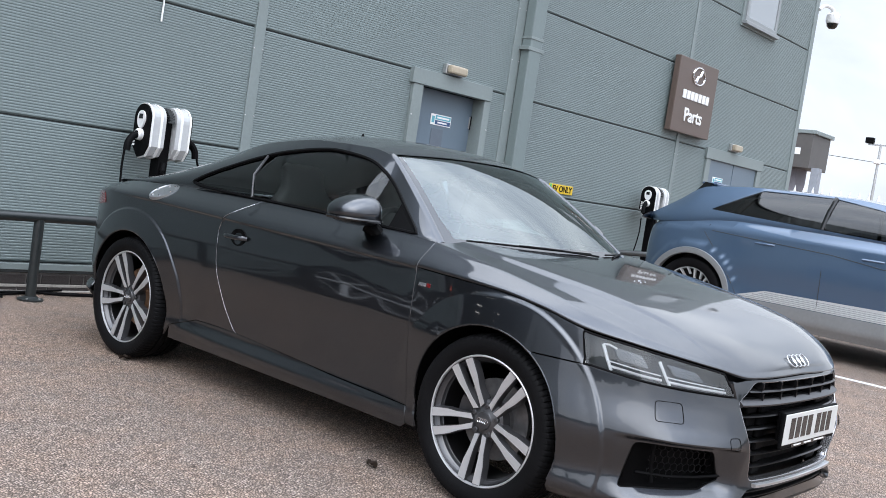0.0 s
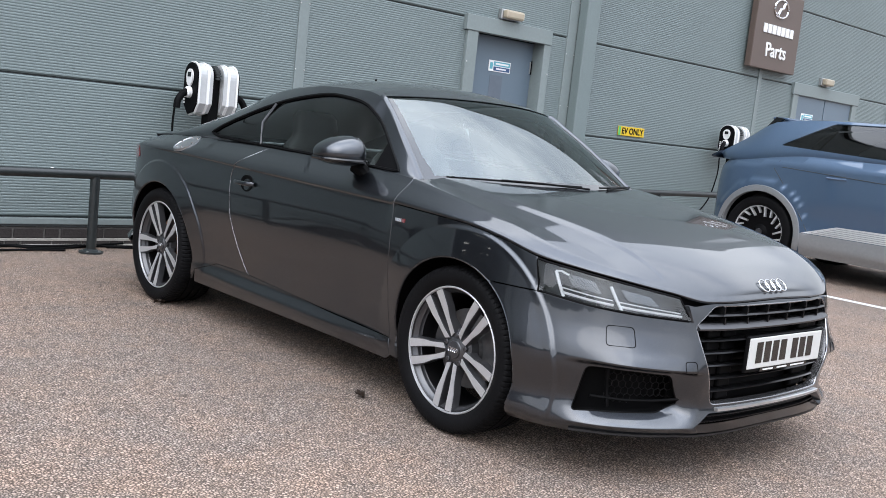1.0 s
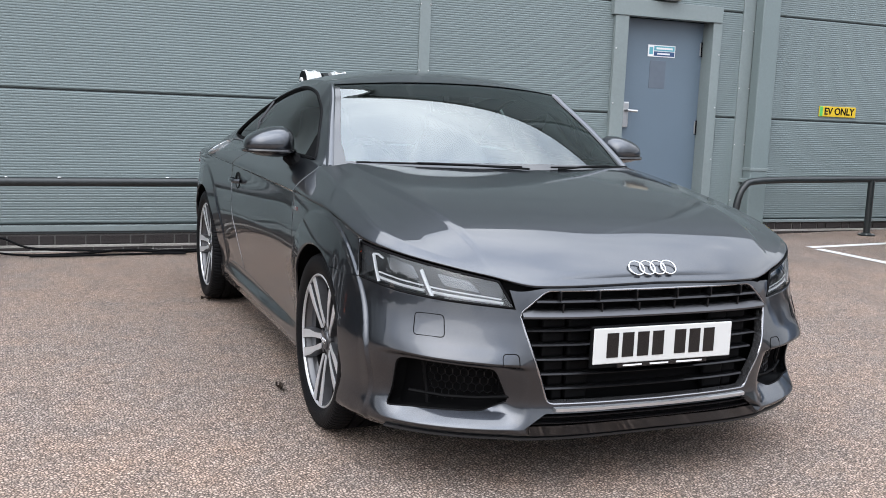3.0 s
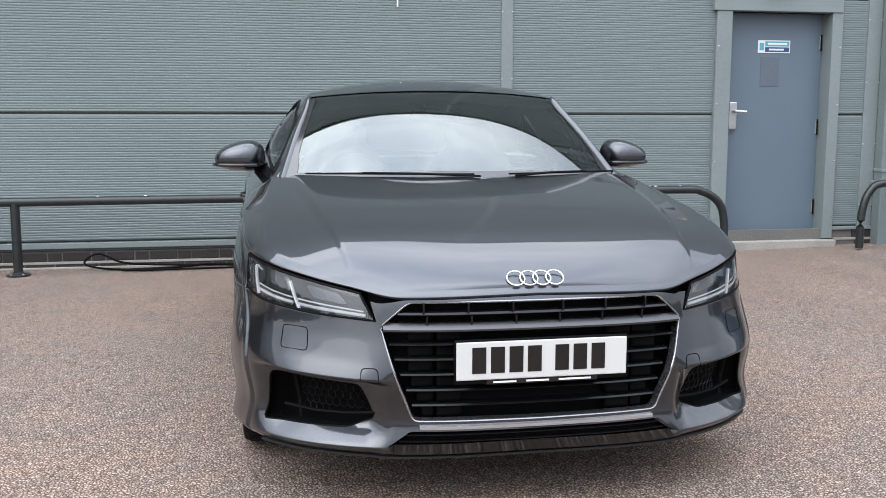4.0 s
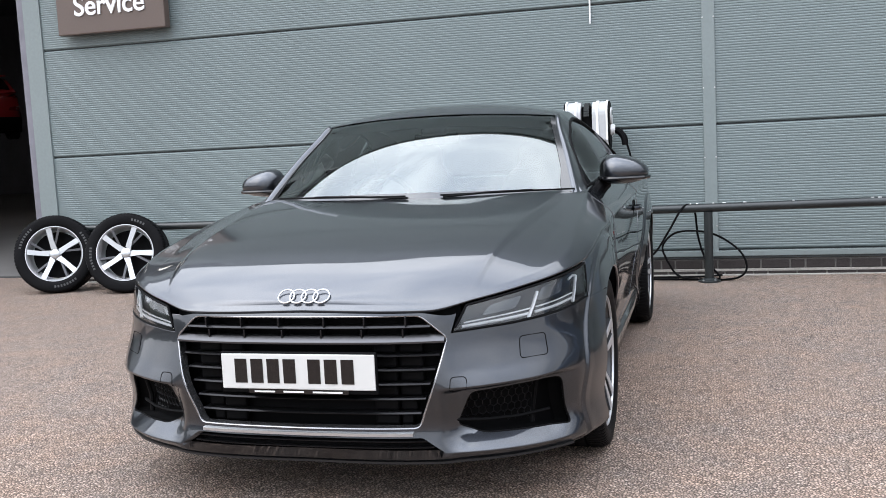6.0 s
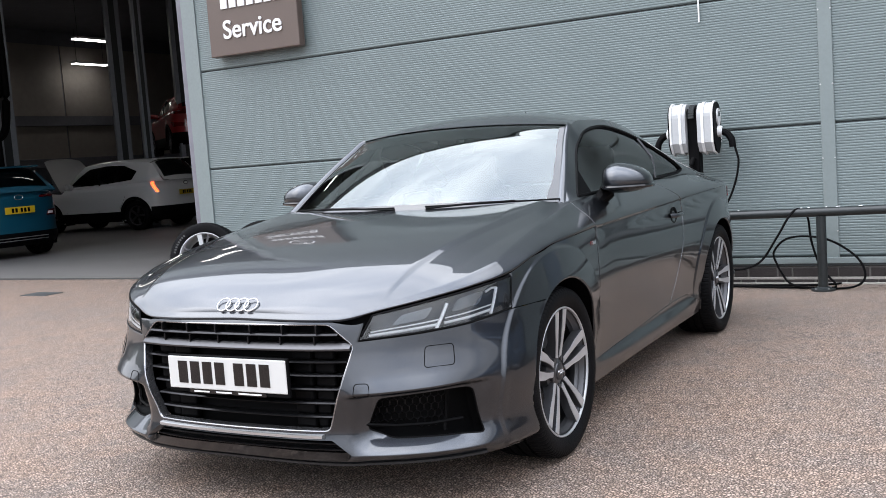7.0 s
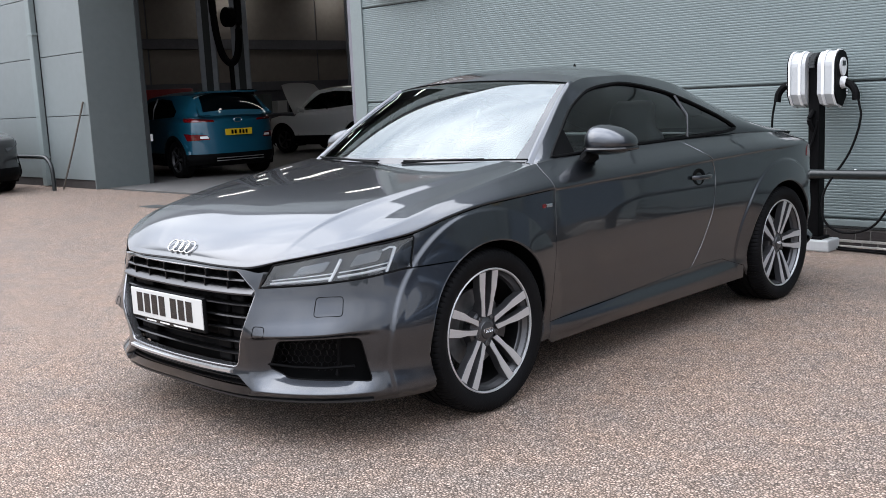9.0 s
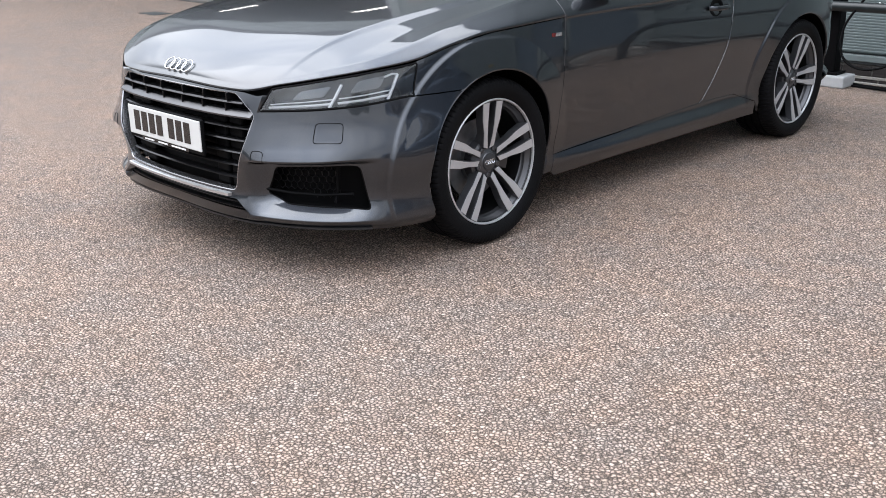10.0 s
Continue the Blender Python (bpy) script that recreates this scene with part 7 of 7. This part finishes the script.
dp = thing("downpipe", "grey steel rainwater downpipe beside the workshop door", "drainpipe", (-9.73, 6.98, 0))
part("pipe", block(-.085, .085, -.05, .05, .02, TOP, .01), TRIM, dp)
for z in (.5, 2.6):
    part("bracket", block(-.11, .11, -.055, .05, z, z + .04, .003), TRIM, dp)
lint = tagged(part("wall_lintel", block(-8.02, -1.0, 6.9, 8.0, 4.9, TOP), CLAD), "grey cladding over the workshop doorway", "wall", kind="structure")
SLABGREY = material("dark_workshop_concrete", (.125, .12, .118), .55, bump=.08, scale=40, vary=.2, big=.8)
tagged(part("floor", block(-22.3, 16.1, 7.25, 29.7, -.05, .006), SLABGREY), "dark grey concrete workshop floor", "floor", kind="structure")
jamb = tagged(part("doorway_reveal", block(-1.16, -1.02, WALL + .02, 8.0, 0, 4.9, .004), HALL), "dark reveal of the workshop doorway", "wall", kind="structure")
part("gutter_cover", block(-8.0, -1.02, 7.12, 7.2, -.02, .006), SEAM, lint)
pole = thing("wooden_pole", "thin weathered wooden pole leaning against pale cladding", "pole", (-8.74, 6.8, 0))
part("shaft", tube(bmesh.new(), [(0, 0, .005), (.3, .11, .72), (.58, .21, 1.43)], .015, 8), material("weathered_pole_wood", (0.088, 0.076, 0.064), .7, vary=.25, scale=30), pole)
barrier([(-11.5, 6.55, .56), (-9.6, 6.55, .56), (-8.95, 6.55, .56), (-8.70, 6.55, .53), (-8.56, 6.55, .40), (-8.53, 6.55, .2), (-8.53, 6.55, .01)], [(-10.8, 6.55)], lambda x: .55)
for x, y in ((-2.78, 6.0), (-4.3, 5.97)):
    dr = tagged(part("drain_cover", block(x - .2, x + .2, y - .12, y + .12, -.01, .006, .003), SEAM), "dark iron drain cover set in tarmac", "drain cover")
# first two are unseen lamps added over the doorway to brighten the cars
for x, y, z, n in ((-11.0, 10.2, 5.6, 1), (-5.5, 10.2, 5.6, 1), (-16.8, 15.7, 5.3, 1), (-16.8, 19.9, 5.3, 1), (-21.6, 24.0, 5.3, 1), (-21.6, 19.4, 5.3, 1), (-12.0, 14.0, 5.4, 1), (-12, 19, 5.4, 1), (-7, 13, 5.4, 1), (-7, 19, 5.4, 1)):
    tb = thing("tube_or_fill_light", "lit fluorescent tube light under the workshop ceiling, two added as fill", "ceiling light", (x, y, z), group="tube lights")
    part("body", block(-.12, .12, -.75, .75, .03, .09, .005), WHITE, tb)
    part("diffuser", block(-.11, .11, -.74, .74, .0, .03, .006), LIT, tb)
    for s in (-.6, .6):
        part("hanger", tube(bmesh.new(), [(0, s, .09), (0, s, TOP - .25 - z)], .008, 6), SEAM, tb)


def lift_column(x, y, w=.36):
    c = thing("lift_column", "grey steel vehicle lift column with a dark carriage", "vehicle lift", (x, y, 0), 54, group="lift columns")
    part("column", block(-w / 2, w / 2, -.14, .14, 0, 5.8, .01), COLUMN, c)
    part("channel", block(-w * .2, w * .2, -.15, -.10, .1, 5.7, .004), SEAM, c)
    part("carriage", block(-w * .6, w * .6, -.22, -.12, .9, 1.6, .01), BLACK, c)
    part("foot", block(-.3, .3, -.3, .3, 0, .03, .004), COLUMN, c)


lift_column(-11.2, 11.4)
lift_column(-10.93, 12.05)
lift_column(-13.05, 17.1)
lift_column(-11.85, 18.1)
lift_column(-11.0, 15.9, .2)
hose = thing("exhaust_hose", "black flexible exhaust hose hanging in a loop from the ceiling", "hose", (-10.1, 11.15, 0))
vx, vy = .56, .83
loop = [(-.30, 5.75), (-.28, 5.0), (-.24, 3.6), (-.20, 2.8), (-.10, 2.3), (.06, 2.12), (.2, 2.3), (.26, 2.8), (.27, 3.6), (.26, 5.0), (.25, 5.75)]
part("hose", tube(bmesh.new(), smooth_path([(a * vx, a * vy, z) for a, z in loop], 6), .075, 10), BLACK, hose, smooth=True)
part("nozzle", tube(bmesh.new(), [(.06 * vx, .06 * vy, 2.1), (.07 * vx, .07 * vy, 1.3)], .05, 10), BLACK, hose, smooth=True)
part("reel", lathe(bmesh.new(), [(-.07, .001), (-.07, .2), (.07, .2), (.07, .001)], 20, "y", (-.02, .1, 3.05)), BLACK, hose, smooth=True)
cab_ = thing("tool_cabinet", "red metal tool cabinet against the hall wall", "cabinet", (-15.6, 12.6, 0), 54)
part("carcass", block(-.9, .9, -.3, .3, .1, 1.75, .02), REDCAB, cab_)
for k in range(5):
    part("drawer", block(-.85, .85, -.32, -.29, .2 + .3 * k, .46 + .3 * k, .006), REDCAB, cab_)
bench = thing("workbench", "grey workbench with stored boxes along the hall wall", "workbench", (-21.6, 17, 0))
part("top", block(-.5, .5, -8, 10, .9, .95, .01), COLUMN, bench)
for k in range(10):
    part("leg", block(-.45, -.4, -7.8 + 1.9 * k, -7.74 + 1.9 * k, 0, .9), COLUMN, bench)
rb = random.Random(8)
for k in range(26):
    y = 9.3 + .68 * k
    s = rb.uniform(.25, .5)
    h = rb.uniform(.2, .75)
    mt = rb.choice([WHITE, COLUMN, BLACK, REDCAB, PALE, WARM])
    bx = thing("storage_box", "small storage box standing on the workbench", "box", (-21.6, y, .95), rb.uniform(-8, 8), "stored boxes")
    part("box_body", block(-s / 2, s / 2, -s / 2, s / 2, 0, h, .01), mt, bx)
    part("lid", block(-s / 2 - .01, s / 2 + .01, -s / 2 - .01, s / 2 + .01, h, h + .03, .005), mt, bx)

# ---------------------------------------------------------------- beyond the yard
FENCE = material("white_fence_paint", (0.616, 0.6248, 0.6336), .4, vary=.08, scale=20)
fence = thing("palisade_fence", "white steel palisade fence with spear tips", "fence", (26, 4.0, .1))
for k in range(40):
    y = k * .24
    bm = block(-.012, .012, y - .03, y + .03, 0, 2.15)
    bmesh.ops.create_cone(bm, cap_ends=True, segments=4, radius1=.07, radius2=.002, depth=.26, matrix=Matrix.Translation((0, y, 2.28)))
    bmesh.ops.create_cone(bm, cap_ends=True, segments=4, radius1=.002, radius2=.05, depth=.10, matrix=Matrix.Translation((0, y, 2.11)))
    part("pale", bm, FENCE, fence)
for z in (.4, 1.8):
    part("fence_rail", block(-.03, -.012, -.1, 9.6, z, z + .05), FENCE, fence)
FASCIA = material("dark_grey_fascia", (0.068, 0.064, 0.0616), .5, vary=.1, scale=6)
show = thing("showroom", "dark showroom building with a grey fascia sign", "building", (37, 14, 0))
part("wall", block(.6, 1.6, 1.2, 20, 0, 4.4), HALL, show)
part("fascia", block(0, 1.8, .55, 20, 3.75, 5.05, .02), FASCIA, show)
part("roof", block(-.05, 1.9, .45, 20.2, 5.05, 5.2, .02), TRIM, show)
for k in range(4):
    part("pillar", block(.2, .5, .2 + 4 * k, .5 + 4 * k, 0, 3.8), COLUMN, show)
for y in (1.2, 1.85):
    part("name_bar", block(-.02, .0, y - .25, y + .27, 4.25, 4.5), WHITE, show)
lampp = thing("floodlight_mast", "steel lamp mast with two black floodlights", "street lamp", (37.7, 12.3, 0))
part("mast", lathe(bmesh.new(), [(0, .07), (2.5, .055), (4.94, .04), (4.94, .001)], 12, "z"), STEEL, lampp, smooth=True)
part("cross_arm", block(-.03, .03, -.45, .45, 4.88, 4.94, .01), STEEL, lampp)
for y in (-.4, .4):
    fl_ = part("floodlight", block(-.12, .08, y - .15, y + .15, 4.94, 5.16, .03), BLACK, lampp)
part("mast_camera", block(-.25, .05, -.1, .1, 4.2, 4.36, .03), WHITE, lampp)
wire = (part("overhead_wire", tube(bmesh.new(), smooth_path([(60, -20, 9.5), (58, 5, 8.4), (56, 30, 9.6)], 8) , .03, 5), SEAM, lampp))

# dark tree line far beyond the yard, on the open sides
WOODS = material("distant_dark_foliage", (0.045, 0.055, 0.04), .9, vary=.5, scale=.8, big=.15)
rw = random.Random(21)
bm = bmesh.new()
rows, h = [], 4.0
for k in range(260):
    a = radians(148 + 190 * k / 259)
    h = min(5.2, max(2.6, h + rw.uniform(-.6, .6)))
    r = 58 + 6 * math.sin(3 * a)
    rows.append([(4 + (r + d) * math.cos(a), 2 + (r + d) * math.sin(a), z) for d, z in ((0, -.1), (-1.2, h * .35), (-.6, h * .75), (1.5, h), (4, h * .6), (4, -.1))])
grid_faces(bm, rows)
tagged(part("backdrop", bm, WOODS), "dark distant tree line beyond the open yard", "tree line", kind="structure")


# ---------------------------------------------------------------- brick plinth of the main wall
pl = tagged(part("plinth", block(-1.0, 13.3, WALL - .012, WALL + .02, -.03, .185), MORTAR), "dark brick plinth under the cladding", "plinth", kind="structure")
# dark strip proud of the bricks imitates the shadow line under the flashing
part("painted_shadow_strip", block(-1.0, 7.04, WALL - .026, WALL - .01, .137, .156, .002), SEAM, pl)
for x0, x1, z in ((-1.0, 7.04, .032), (8.28, 13.2, .080)):
    part("mortar_bed", block(x0, x1, WALL - .0245, WALL - .01, z, z + .020, .003), CONCRETE, pl)
brick_mesh = {}
rb = random.Random(11)
for row in range(3):
    x, k = -.98 - .05 * row, row
    while x < 13.05:
        k += 1
        w = .0985 if (k % 2 if row == 1 else k % 5 == 0) or rb.random() < .12 else .2075
        lift = (.05 if x > 8 else 0)
        z = (-.036, .056, .134)[row] + lift
        if not 6.86 < x + w / 2 < 8.46 and z < .16:
            if w not in brick_mesh:
                b = part("brick", block(0, w, -.010, .01, 0, .066, .004), BRICK, pl)
                brick_mesh[w] = b.data
            else:
                b = new("brick", brick_mesh[w])
                b.parent = pl
            b.location = (x, WALL - .012 + rb.uniform(-.002, .002), z)
        x += w + .012 + rb.uniform(-.002, .003)


# ---------------------------------------------------------------- small things on the ground and wall
DEAD = material("dead_leaf_brown", (0.036, 0.0224, 0.0144), .8, vary=.4, scale=60)
rl = random.Random(8)
for x, y in ((3.05, 2.80), (3.03, 4.69)):
    bm = bmesh.new()
    rows = []
    for i in range(6):
        u = i / 5
        w = .018 * math.sin(math.pi * min(1, u + .06)) + .002
        rows.append([(w * v + rl.uniform(-.002, .002), .06 * u, .006 + .016 * abs(v) ** 1.5 + .010 * math.sin(4 * u + v) ** 2) for v in (-1, -.5, 0, .5, 1)])
    grid_faces(bm, rows)
    bmesh.ops.solidify(bm, geom=bm.faces, thickness=.002)
    lf = tagged(part("dead_leaf", bm, DEAD, smooth=True), "curled dead brown leaf lying on tarmac", "leaf", "fallen leaves")
    lf.matrix_basis = pose(x, y, 0, 0, 0, rl.uniform(0, 360))
for xs_ in (5.162, 5.248, 12.375, 12.445, 8.53, 8.65):
    for k in range(10):
        z = .4 + .55 * k
        part("screw_cap", lathe(bmesh.new(), [(WALL - .010, .007), (WALL - .016, .006), (WALL - .017, .0005)], 7, "y", (xs_, 0, z)), STEEL, wall)
